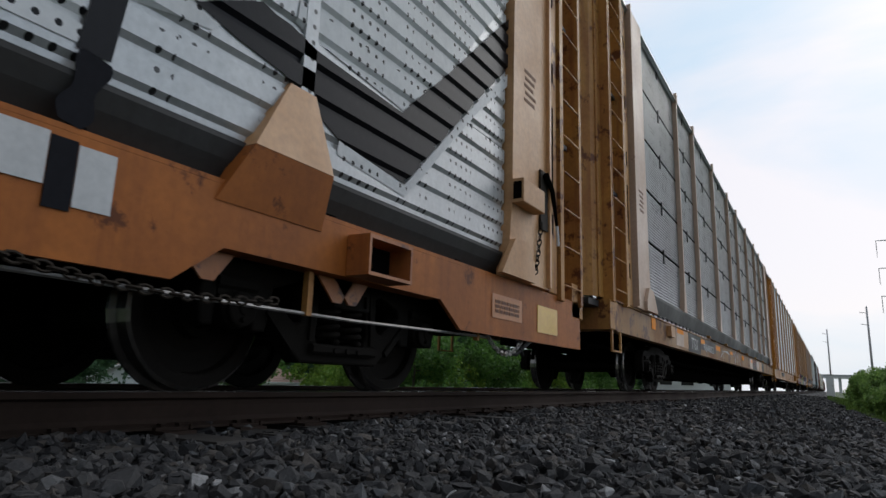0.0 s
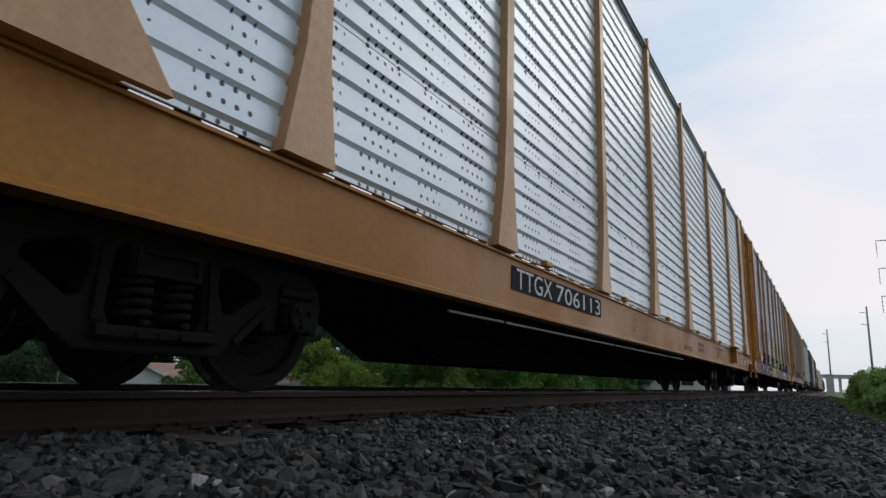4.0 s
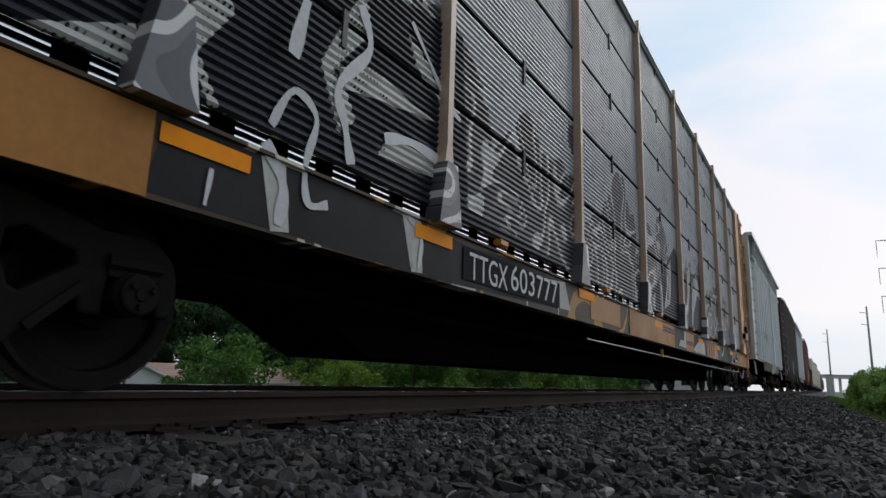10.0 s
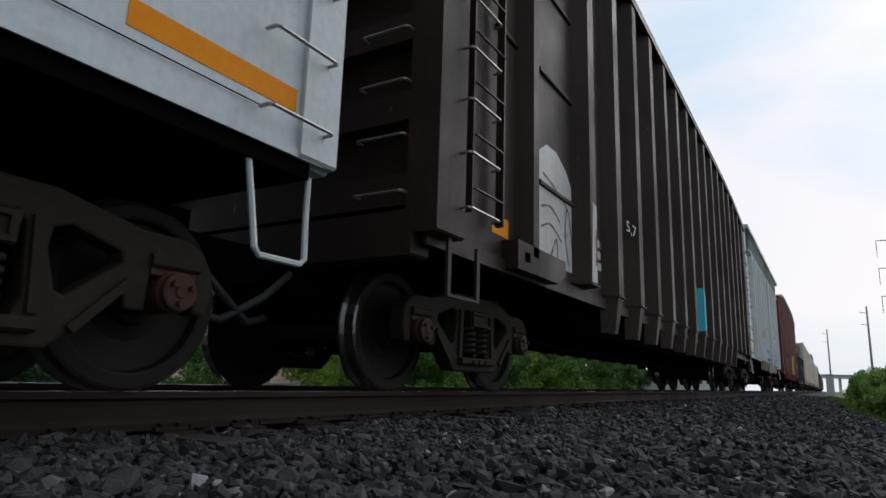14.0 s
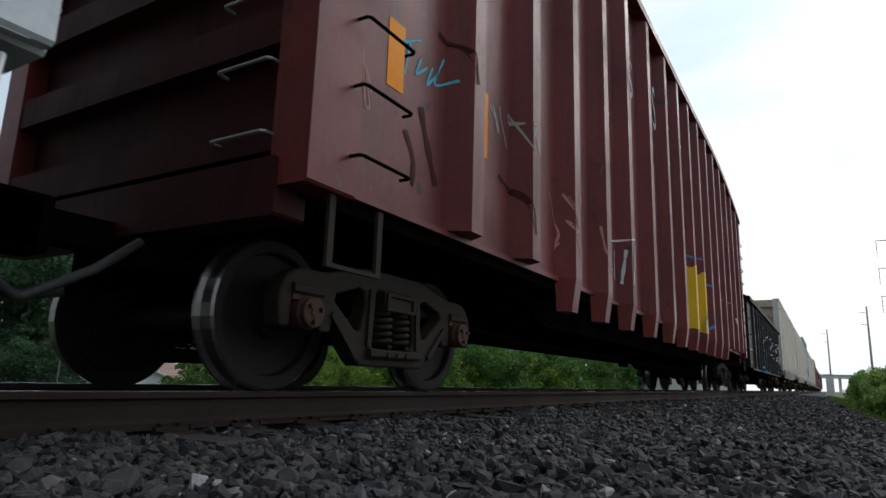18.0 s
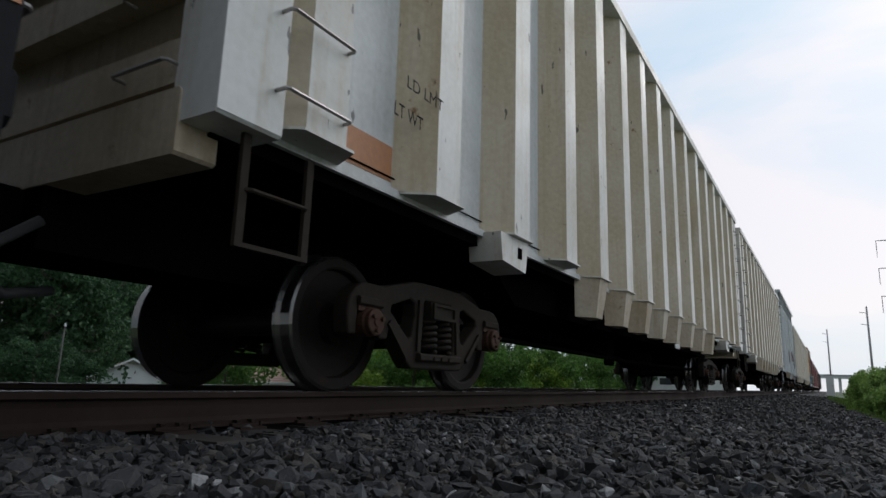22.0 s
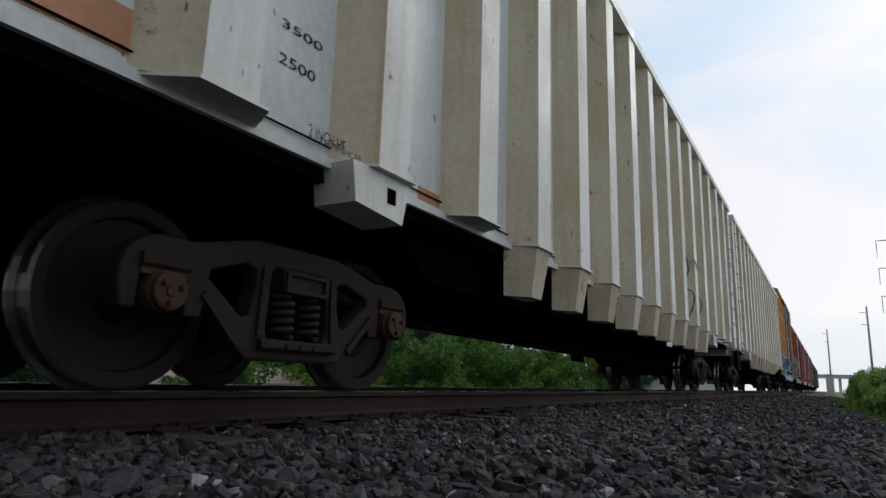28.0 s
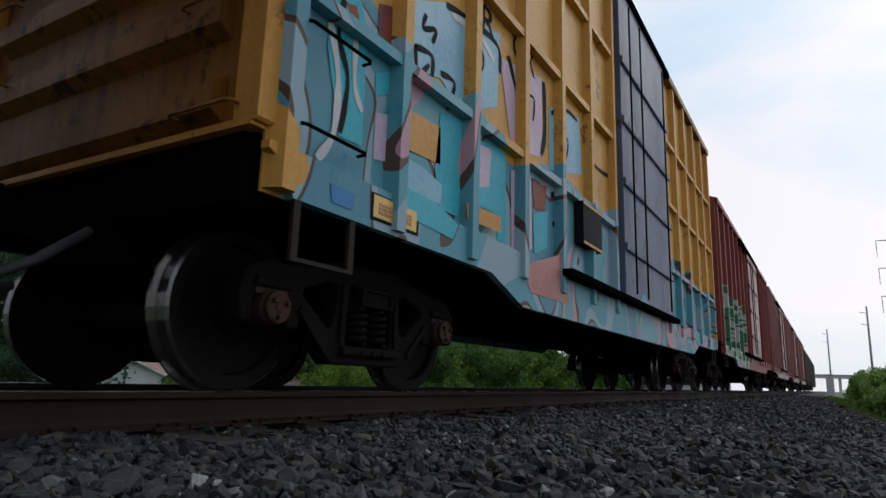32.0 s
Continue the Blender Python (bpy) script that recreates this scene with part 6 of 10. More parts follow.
    part("air_tank", Shape().tube([(0.45, L * 0.56, 0.62), (0.45, L * 0.56 + 0.08, 0.62), (0.45, L * 0.56 + 1.1, 0.62), (0.45, L * 0.56 + 1.18, 0.62)], [0.12, 0.22, 0.22, 0.12], 16), TRUCK if body is GON_WHITE else UNDER, car, "cylindrical brake air reservoir", smooth=True)
    part("brake_lever", Shape().tube([(0.7, L * 0.42, 0.60), (0.75, L * 0.5, 0.50), (0.7, L * 0.55, 0.58)], 0.02, 6).box(0.68, 0.74, L * 0.44, L * 0.46, 0.40, 0.80), UNDER, car)
    for sy, y0 in ((1, 0.0), (-1, L)):
        def at(d):
            return y0 + sy * d
        a, b = sorted((at(0.10), at(0.13)))
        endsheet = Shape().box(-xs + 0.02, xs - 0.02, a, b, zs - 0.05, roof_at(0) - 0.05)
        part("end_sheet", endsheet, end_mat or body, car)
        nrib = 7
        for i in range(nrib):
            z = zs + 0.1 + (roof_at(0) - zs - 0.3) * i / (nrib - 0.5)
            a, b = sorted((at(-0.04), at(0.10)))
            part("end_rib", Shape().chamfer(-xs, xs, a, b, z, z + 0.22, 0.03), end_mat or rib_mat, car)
        for sx in (1, -1):
            lo, hi = sorted((sx * (xs - 0.10), sx * ((hw - 0.02) if corner else xs + 0.03)))
            a, b = sorted((at(-0.05), at(0.32 if corner else 0.22)))
            part("corner_post", Shape().chamfer(lo, hi, a, b, zs - (0.035 if cells else 0.10), roof_at(0) - 0.02, 0.015), rib_mat, car)
        a, b = sorted((at(-0.06), at(0.16)))
        part("end_sill", Shape().chamfer(-xs + 0.04, xs - 0.04, a, b, zs - (0.05 if cells else 0.25), zs + 0.06, 0.015), end_mat or body, car)
        side = hw - 0.01 if corner else xs + 0.03
        g0, g1 = (0.26, 0.72) if corner else (0.06, 0.50)
        for i in range(9):
            z = zs + 0.12 + i * 0.40
            if z < roof_at(0) - 0.3:
                grab_iron(car, (side - 0.01, min(at(g0), at(g1)), z), (side - 0.01, max(at(g0), at(g1)), z), (0.075, 0, 0), 0.0105, BARE if body is not GON_RED else UNDER)
                grab_iron(car, (xs - 0.50, at(-0.04), z + 0.06), (xs - 0.10, at(-0.04), z + 0.06), (0, -sy * 0.075, 0), 0.0105)
        stirrup(car, side - (0.10 if rods else 0.06), *sorted((at(0.20), at(0.60)) if corner else (at(0.10), at(0.46))), zs - 0.10, 0.64, TRUCK if end_mat else rib_mat, True, body is GON_WHITE)
        coupler(car, at(0.05), -sy)
        running_gear(car, at(bogie), gear, plate)
    return car


def low_gondola(front, rear):
    """A low black gondola with riveted side stakes."""
    car = new_car("gondola_car", front, "low black gondola with riveted stakes and sprayed white tags", "freight car")
    L, hw, zs, top = rear - front, 1.60, 0.80, 3.18
    xs = hw - 0.10
    ys = [1.4, 2.78] + [3.72 + 1.09 * i for i in range(11)]
    SIDES[car.name] = (ys, 0.055, 0.08, xs, hw - 0.02)
    for sx in (1, -1):
        for a, b in zip([0.02] + ys, ys + [L - 0.02]):
            lo, hi = sorted((sx * xs, sx * (xs - 0.012)))
            part("side_sheet", Shape().box(lo, hi, a, b, zs, top - 0.05), GON_BLACK, car)
        lo, hi = sorted((sx * (xs - 0.06), sx * (hw + 0.03)))
        part("top_chord", Shape().chamfer(lo, hi, 0, L, top - 0.16, top, 0.02), GON_BLACK, car)
        lo, hi = sorted((sx * xs, sx * (xs + 0.012)))
        part("side_sill", Shape().box(lo, hi, 0.9, L - 0.9, zs - 0.05, zs + 0.10), GON_BLACK, car)
        for y in ys:
            s = Shape().prism_z([(sx * xs, y - 0.135), (sx * (hw - 0.02), y - 0.055), (sx * (hw - 0.02), y + 0.055), (sx * xs, y + 0.135)][::sx], [(sx * xs, y - 0.135), (sx * (hw - 0.02), y - 0.055), (sx * (hw - 0.02), y + 0.055), (sx * xs, y + 0.135)][::sx], zs + 0.0, top - 0.155)
            stake = part("stake", s, GON_BLACK, car)
            if sx > 0:
                riv = Shape()
                for k in range(4):
                    for dy in (-0.24, 0.24):
                        riv.box(xs, xs + 0.010, y + dy - 0.011, y + dy + 0.011, zs + 0.14 + 0.13 * k, zs + 0.162 + 0.13 * k)
                part("rivet", riv, GON_BLACK, stake)
    part("floor", Shape().box(-xs + 0.04, xs - 0.04, 0.1, L - 0.1, 0.95, 1.08).box(-0.33, 0.33, -0.05, L + 0.05, 0.66, 0.95), UNDER, car)
    part("brake_pipe", Shape().tube([(0.6, 2.5, 0.62), (0.9, L / 2, 0.55), (0.6, L - 2.5, 0.62)], 0.03, 6), UNDER, car)
    part("air_tank", Shape().tube([(0.6, L * 0.45, 0.72), (0.6, L * 0.45 + 1.0, 0.72)], 0.18, 14), UNDER, car)
    for sy, y0 in ((1, 0.0), (-1, L)):
        def at(d):
            return y0 + sy * d
        part("end_sheet", Shape().box(-xs, xs, *sorted((at(0.08), at(0.10))), zs, top - 0.04), GON_BLACK, car)
        for z in (0.85, 1.35, 1.85, 2.35, 2.80):
            part("end_rib", Shape().chamfer(-xs, xs, *sorted((at(-0.06), at(0.08))), z, z + 0.20, 0.03), GON_BLACK, car)
        part("end_chord", Shape().chamfer(-xs - 0.05, xs + 0.05, *sorted((at(-0.10), at(0.12))), top - 0.15, top, 0.02), GON_BLACK, car)
        for sx in (1, -1):
            lo, hi = sorted((sx * (xs - 0.12), sx * (xs + 0.02)))
            part("corner_post", Shape().box(lo, hi, *sorted((at(-0.03), at(0.15))), zs, top - 0.15), GON_BLACK, car)
        sticker("worn_edge", car, xs + 0.021, *sorted((at(-0.02), at(0.04))), 1.25, 2.5, REFLECT_OLD, label="worn rusty corner edge")
        for z in (1.35, 1.9, 2.45):
            grab_iron(car, (xs, *[min(at(0.2), at(0.62))], z), (xs, max(at(0.2), at(0.62)), z), (0.07, 0, 0), mat=GON_BLACK)
            grab_iron(car, (xs - 0.6, at(-0.06), z), (xs - 0.15, at(-0.06), z), (0, -sy * 0.07, 0))
        stirrup(car, xs, *sorted((at(0.12), at(0.5))), zs, 0.45, UNDER)
        coupler(car, at(0.0), -sy)
        running_gear(car, at(1.75), "large")
    return car


def boxcar(front, rear, body, door_mat, end_mat, label, top=5.75, zs=0.93, far=False, detail=True):
    """A ribbed boxcar with a sliding plug door, ends with horizontal ribs, and a roof."""
    car = new_car("boxcar", front, label, "freight car")
    L, hw = rear - front, 1.58
    xs = hw - 0.09
    d0, d1 = L * 0.42, L * 0.63
    corner = BOX_POST if detail else end_mat
    for sx in (1, -1):
        x = sx * xs
        for a, b in ((0.02, d0), (d1, L - 0.02)):
            lo, hi = sorted((x, x - sx * 0.015))
            part("side_wall", Shape().box(lo, hi, a, b, zs, top - 0.1), body, car)
            k = max(3, int((b - a) / 0.95))
            for i in range(k + 1):
                y = a + 0.09 + (b - a - 0.18) * i / k
                lo2, hi2 = sorted((x, sx * hw))
                s = Shape().prism_z([(sx * xs, y - 0.085), (sx * hw, y - 0.045), (sx * hw, y + 0.045), (sx * xs, y + 0.085)][::sx], [(sx * xs, y - 0.085), (sx * hw, y - 0.045), (sx * hw, y + 0.045), (sx * xs, y + 0.085)][::sx], zs + 0.02, top - 0.16)
                part("side_post", s, body, car)
            for z in (2.0, 3.15, 4.3):
                if detail:
                    lo2, hi2 = sorted((sx * xs, sx * (hw - 0.012)))
                    part("side_rail", Shape().box(lo2, hi2, a + 0.1, b - 0.1, z, z + 0.07), body, car)
        s = Shape().prism_x([(0.0, zs + 0.20), (0.09, zs + 0.16), (0.18, zs + 0.0), (2.3, zs - 0.02), (2.9, zs - 0.22), (L - 2.9, zs - 0.22), (L - 2.3, zs - 0.02), (L - 0.18, zs), (L - 0.09, zs + 0.16), (L, zs + 0.20), (L, zs + 0.24), (0, zs + 0.24)], *sorted((sx * (xs + 0.0), sx * (xs + 0.055))))
        part("side_sill", s, body, car, "deep side sill with a dropped middle")
        lo, hi = sorted((sx * (xs - 0.02), sx * (hw + 0.05)))
        door = part("door", Shape().box(lo, hi, d0 + 0.05, d1 - 0.05, zs + 0.26, top - 0.3), door_mat, car, "blue-grey sliding plug door")
        for z in (1.75, 2.6, 3.45, 4.3):
            lo2, hi2 = sorted((sx * (hw + 0.05), sx * (hw + 0.085)))
            part("door_rib", Shape().chamfer(lo2, hi2, d0 + 0.05, d1 - 0.05, z, z + 0.10, 0.012), door_mat, door)
        for y in (d0 + 0.35, d0 + 0.95, d1 - 0.45):
            part("lock_rod", Shape().tube([(sx * (hw + 0.11), y, zs + 0.3), (sx * (hw + 0.11), y, top - 0.5)], 0.014, 6), UNDER, door)
        part("door_track", Shape().box(*sorted((sx * xs, sx * (hw + 0.09))), d0 - 2.0, d1 + 0.3, zs + 0.18, zs + 0.25), UNDER, car)
        part("door_track", Shape().box(*sorted((sx * xs, sx * (hw + 0.09))), d0 - 2.0, d1 + 0.3, top - 0.29, top - 0.2), UNDER, car)
        part("eave", Shape().chamfer(*sorted((sx * (xs - 0.06), sx * (hw + 0.02))), 0, L, top - 0.16, top - 0.02, 0.015), body if not detail else end_mat, car)
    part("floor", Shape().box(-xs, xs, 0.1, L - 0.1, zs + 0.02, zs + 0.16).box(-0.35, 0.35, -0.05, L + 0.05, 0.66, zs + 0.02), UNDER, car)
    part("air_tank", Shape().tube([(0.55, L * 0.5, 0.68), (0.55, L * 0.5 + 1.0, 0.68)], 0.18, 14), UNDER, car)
    roof = Shape().prism_y([(-hw - 0.02, top - 0.03), (hw + 0.02, top - 0.03), (hw * 0.9, top + 0.03), (0, top + 0.16), (-hw * 0.9, top + 0.03)], -0.02, L + 0.02)
    part("roof", roof, STEEL_POLE if detail else end_mat, car, "low pitched metal roof")
    for i in range(int(L / 1.1)):
        part("roof_rib", Shape().prism_y([(-hw * 0.9, top + 0.028), (hw * 0.9, top + 0.028), (0, top + 0.19)], 0.5 + i * 1.1, 0.56 + i * 1.1), STEEL_POLE if detail else end_mat, car)
    for sy, y0 in ((1, 0.0), (-1, L)):
        def at(d):
            return y0 + sy * d
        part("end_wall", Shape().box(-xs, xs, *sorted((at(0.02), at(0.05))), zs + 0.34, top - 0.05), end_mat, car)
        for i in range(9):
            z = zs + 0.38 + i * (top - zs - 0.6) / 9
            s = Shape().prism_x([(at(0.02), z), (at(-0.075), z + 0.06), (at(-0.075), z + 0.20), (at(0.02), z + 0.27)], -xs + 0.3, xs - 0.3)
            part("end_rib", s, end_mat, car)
        for sx in (1, -1):
            part("corner_post", Shape().chamfer(*sorted((sx * (xs - 0.13), sx * (xs + 0.035))), *sorted((at(-0.07), at(0.14))), zs + 0.32, top - 0.05, 0.015), corner, car)
            for z in (1.35, 1.95, 2.55, 3.15, 3.75, 4.35, 4.95):
                if detail:
                    grab_iron(car, (sx * (xs - 0.55), at(-0.07), z), (sx * (xs - 0.10), at(-0.07), z), (0, -sy * 0.06, 0), 0.0105, end_mat)
        # The shadow under the boxcar end is in the end sill's near-black colour.
        part("end_sill", Shape().chamfer(-xs + 0.10, xs - 0.10, *sorted((at(-0.02), at(0.16))), zs - 0.04, zs + 0.338, 0.02), UNDER, car)
        part("end_beam", Shape().box(-xs, xs, *sorted((at(-0.075), at(0.018))), zs + 0.30, zs + 0.338), corner, car)
        for z in (1.30, 1.85):
            grab_iron(car, (xs + 0.035, min(at(0.16), at(0.66)), z), (xs + 0.035, max(at(0.16), at(0.66)), z), (0.07, 0, 0), 0.0105, UNDER)
        stirrup(car, xs + 0.04, *sorted((at(0.22), at(0.63))), zs, 0.63, TRUCK, False)
        coupler(car, at(0.0), -sy)
        running_gear(car, at(1.42), "large")
    return car


# ---------------------------------------------------------------- the train, from its head
A0 = autorack(-19.0, 7.0, rel(-19.0, -13.0, -10.0, -7.0, -4.0, -0.7, 2.4), "flat", SHEET_A0, SILL_A0, "yellow autorack with large white and black sprayed lettering", ORANGE_OLD, True, bogies=(3.0, 3.9), cut=(20.93, 22.87), rod=True, locks=True)
A1 = autorack(8.1, 35.9, rel(8.1, 13.07, 15.04, 18.0, 21.0, 23.25, 26.2, 29.3, 31.5), "louvre", SHEET_LOUVRE, SILL_A1, "old autorack with grey louvred sides and patched rusty sill", POST_PALE, True, low=0.8, bogies=(3.7, 3.35))
A2 = autorack(37.4, 63.9, rel(37.4, 40.6, 43.1, 46.0, 48.8, 51.8, 55.1, 58.7), "flat", SHEET_BRIGHT, SILL_A2, "clean yellow autorack with bright perforated side panels", BUFF, False, False, bogies=(2.6, 3.8))
A3 = autorack(65.25, 92.15, rel(65.25, 69.5, 71.5, 74.45, 77.4, 80.0, 83.0, 85.95, 88.2), "paint", SHEET_A3, SILL_A3, "autorack covered with purple, red and yellow sprayed murals", BUFF, False, False, low=0.745, bogies=(3.15, 3.85))
A4 = autorack(93.6, 120.3, rel(93.6, 97.0, 99.35, 102.4, 105.45, 108.4, 111.0, 113.6, 116.0), "louvre", SHEET_A4, SILL_A4, "autorack with black and white sprayed murals on ribbed sides", POST_PALE, False, False, low=0.8, bogies=(2.7, 3.8), rod=True, locks=True, sign=True)
part("brake_rod", Shape().tube([(1.20, 5.0, 0.62), (1.20, 9.5, 0.63), (1.20, 14.36, 0.64)], 0.012, 6), BARE, A2, "thin bright brake rod below the sill")
for y in (6.0, 9.5, 13.0):
    part("rod_hanger", Shape().box(1.185, 1.215, y - 0.015, y + 0.015, 0.61, 0.735), UNDER, A2)
HOOK = dict(corner=False, gear="dusty", depth=0.15, face=0.10, flare=0.13, cells=True, gusset=True, bogie=1.45)
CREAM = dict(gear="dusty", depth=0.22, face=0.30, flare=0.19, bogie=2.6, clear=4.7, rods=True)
BROWN = dict(gear="dusty", bogie=1.48, depth=0.17, face=0.20, flare=0.15)
W1 = rib_car(121.05, 136.12, 0.915, 1.215, 1.21, 5.85, GON_WHITE, GON_WHITE, "hook", "tall pale grey ribbed open-top car with orange reflectors", **HOOK)
B1 = rib_car(137.1, 156.6, 1.045, 3.15, 1.14, 5.75, GON_BROWN, GON_BROWN, "pocket", "tall dark brown ribbed open-top car with a pale sprayed patch", drop=0.35, **BROWN)
W2 = rib_car(157.95, 172.85, 0.915, 1.215, 1.21, 5.85, GON_WHITE, GON_WHITE, "hook", "tall pale grey ribbed open-top car with blue sprayed tags", plate=True, **HOOK)
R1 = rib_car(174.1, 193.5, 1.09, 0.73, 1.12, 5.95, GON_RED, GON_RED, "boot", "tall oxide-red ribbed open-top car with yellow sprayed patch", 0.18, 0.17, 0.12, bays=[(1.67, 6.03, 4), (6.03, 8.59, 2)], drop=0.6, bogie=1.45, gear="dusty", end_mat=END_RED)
K1 = low_gondola(195.3, 210.95)
T1 = rib_car(211.75, 230.55, 1.19, 0.76, 1.26, 5.12, GON_TAN, GON_TAN_RIB, "pocket", "tall cream open-top car with deep ribs and rust stains", bays=[(0.60, 4.20, 3), (4.20, 9.60, 5), (9.60, 13.3, 3)], **CREAM)
T2 = rib_car(231.65, 250.3, 1.19, 0.76, 1.26, 5.12, GON_TAN, GON_TAN_RIB, "pocket", "tall cream open-top car with deep ribs and scattered dark stains", bays=[(0.66, 4.40, 3)], **CREAM)
W3 = rib_car(251.53, 266.62, 0.915, 1.215, 1.21, 5.85, GON_WHITE, GON_WHITE, "hook", "tall pale grey ribbed open-top car with smeared maroon tags", plate=True, **HOOK)
T3 = rib_car(267.5, 286.4, 1.19, 0.76, 1.26, 5.12, GON_TAN, GON_TAN_RIB, "pocket", "tall cream open-top car with deep ribs and black tags", bays=[(0.36, 3.93, 3), (3.93, 11.72, 7), (11.72, 15.26, 3)], **CREAM)
T4 = rib_car(287.2, 306.3, 1.19, 0.76, 1.26, 5.12, GON_TAN, GON_TAN_RIB, "pocket", "tall cream open-top car with deep ribs and thin black scrawls", bays=[(0.56, 4.12, 3), (4.12, 10.67, 6), (10.67, 15.4, 4)], **CREAM)
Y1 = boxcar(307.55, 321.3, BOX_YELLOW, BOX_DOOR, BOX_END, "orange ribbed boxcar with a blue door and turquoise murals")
X1 = boxcar(322.5, 337.6, BOX_RED_MURAL, BOX_RED, BOX_RED, "dark red ribbed boxcar with a green and white mural", 4.90, detail=False)
for i in range(3):
    boxcar(338.9 + 16.4 * i, 354.0 + 16.4 * i, BOX_RED, BOX_RED, BOX_RED, "plain dark red ribbed boxcar", 4.90, detail=False)
for i in range(3):
    rib_car(388.2 + 18.4 * i, 405.2 + 18.4 * i, 1.045, 1.1, 1.14, 4.6, GON_BROWN, GON_BROWN, "pocket", "dark ribbed open-top car near the tail of the train", **BROWN)


# ---------------------------------------------------------------- painted marks, plates and sprayed tags on the cars
def cut_at(outline, z, above):
    """The part of an outline above or below a height."""
    o = []
    for a, b in zip(outline, outline[1:] + outline[:1]):
        ia, ib = (a[1] >= z, b[1] >= z) if above else (a[1] <= z, b[1] <= z)
        if ia:
            o.append(a)
        if ia != ib:
            o.append((a[0] + (z - a[1]) / (b[1] - a[1]) * (b[0] - a[0]), z))
    return o


def sprayed_shape(car, x, outline, mat):
    """A field of spray paint with straight-cut edges on the +x side, following the ribs of a rack's sheet."""
    s = Shape()
    relief = RELIEF.get(car.name, [])
    if relief and min(z for y, z in outline) > 1.3:
        lift, seen = x - 1.312 + 0.005, {}
        for (xa, za), (xb, zb) in zip(relief, relief[1:]):
            if zb - za < 0.001:
                continue
            o = cut_at(cut_at(outline, za, True), zb, False)
            if len(o) > 2:
                face = []
                for y, z in o:
                    k = (round(y, 4), round(z, 4))
                    if k not in seen:
                        seen[k] = len(s.v)
                        s.v.append((xa + (xb - xa) * (z - za) / (zb - za) + lift, y, z))
                    if seen[k] not in face:
                        face.append(seen[k])
                if len(face) > 2:
                    s.f.append(tuple(face))
                    s.m.append(0)
    else:
        s.add([(x, y, z) for y, z in outline], [tuple(range(len(outline)))])
    return part("sprayed_shape", s, mat, car)


def stencil_text(text, car, x, y0, y1, z0, z1, mat):
    """Writing fitted between two ends and two heights on the +x side."""
    x = max(side_x(car, x, y) for y in (y0, (y0 + y1) / 2, y1))
    ob = lettering("lettering", text, 1.0, car, x, y0, z0, mat)
    xs = [v.co.x for v in ob.data.vertices]
    zs = [v.co.y for v in ob.data.vertices]
    sx, sz = (y1 - y0) / (max(xs) - min(xs)), (z1 - z0) / (max(zs) - min(zs))
    for v in ob.data.vertices:
        v.co.x, v.co.y = (v.co.x - min(xs)) * sx, (v.co.y - min(zs)) * sz
    return ob


def block_mark(car, x, y0, y1, z0, z1, mat, n):
    """An owner's mark drawn as plain blocks."""
    w = (y1 - y0) / n
    for i in range(n):
        a = y0 + i * w
        s = Shape().box(x, x + 0.003, a, a + w * 0.84, z1 - (z1 - z0) * 0.25, z1)
        s.box(x, x + 0.003, a + w * 0.28, a + w * 0.56, z0, z1 - (z1 - z0) * 0.25)
        part("owner_mark", s, mat, car)


sprayed_shape(A3, 1.3100, [(12.04, 1.32), (17.62, 1.32), (17.65, 1.36), (17.49, 2.21), (15.43, 1.77), (14.79, 2.41), (13.95, 2.69), (12.32, 1.65), (12.04, 1.35)], MURAL["navy"])
sprayed_shape(A3, 1.3070, [(12.07, 1.18), (12.14, 0.75), (16.73, 0.75), (16.92, 0.75), (17.39, 1.07), (17.49, 1.18)], FLAT["navy"])
sprayed_shape(A3, 1.3125, [(12.68, 1.32), (12.73, 1.32), (13.26, 1.51), (13.75, 1.44), (14.09, 1.77), (13.31, 2.14), (12.51, 1.69)], MURAL["cream"])
sprayed_shape(A3, 1.3125, [(13.28, 1.32), (13.22, 1.5), (12.72, 1.32)], MURAL["cream"])
sprayed_shape(A3, 1.3095, [(12.71, 1.18), (12.75, 1.1), (13.21, 1.0), (13.34, 1.13), (13.32, 1.18)], FLAT["cream"])
sprayed_shape(A3, 1.3095, [(12.85, 0.98), (13.31, 1.04), (13.34, 1.16), (12.72, 1.18)], FLAT["cream"])
sprayed_shape(A3, 1.3125, [(13.90, 1.96), (14.04, 1.71), (13.78, 1.32), (14.48, 1.32), (14.63, 1.4), (14.55, 2.0), (14.61, 2.69), (13.96, 2.53)], MURAL["green"])
sprayed_shape(A3, 1.3095, [(13.96, 0.75), (14.38, 1.18), (13.75, 1.17)], FLAT["green"])
sprayed_shape(A3, 1.3095, [(12.10, 0.76), (12.53, 0.79), (12.40, 0.93), (12.21, 0.99), (12.07, 0.96)], FLAT["green"])
sprayed_shape(A3, 1.3125, [(15.51, 2.29), (15.52, 2.0), (15.16, 1.69), (15.03, 1.32), (15.14, 1.32), (16.19, 1.55), (16.57, 2.01), (16.23, 2.58), (15.81, 2.79)], MURAL["cream"])
sprayed_shape(A3, 1.3125, [(15.41, 1.32), (15.94, 1.32), (15.96, 1.52), (15.45, 1.54)], MURAL["cream"])
sprayed_shape(A3, 1.3095, [(15.38, 1.18), (15.30, 0.78), (15.88, 0.79), (15.92, 1.18)], FLAT["cream"])
sprayed_shape(A3, 1.3150, [(15.90, 1.89), (16.24, 2.08), (16.06, 2.29), (15.83, 2.13)], MURAL["navy"])
sprayed_shape(A3, 1.3125, [(16.39, 1.32), (16.91, 1.32), (17.65, 1.36), (17.67, 2.13), (16.57, 2.12)], MURAL["teal"])
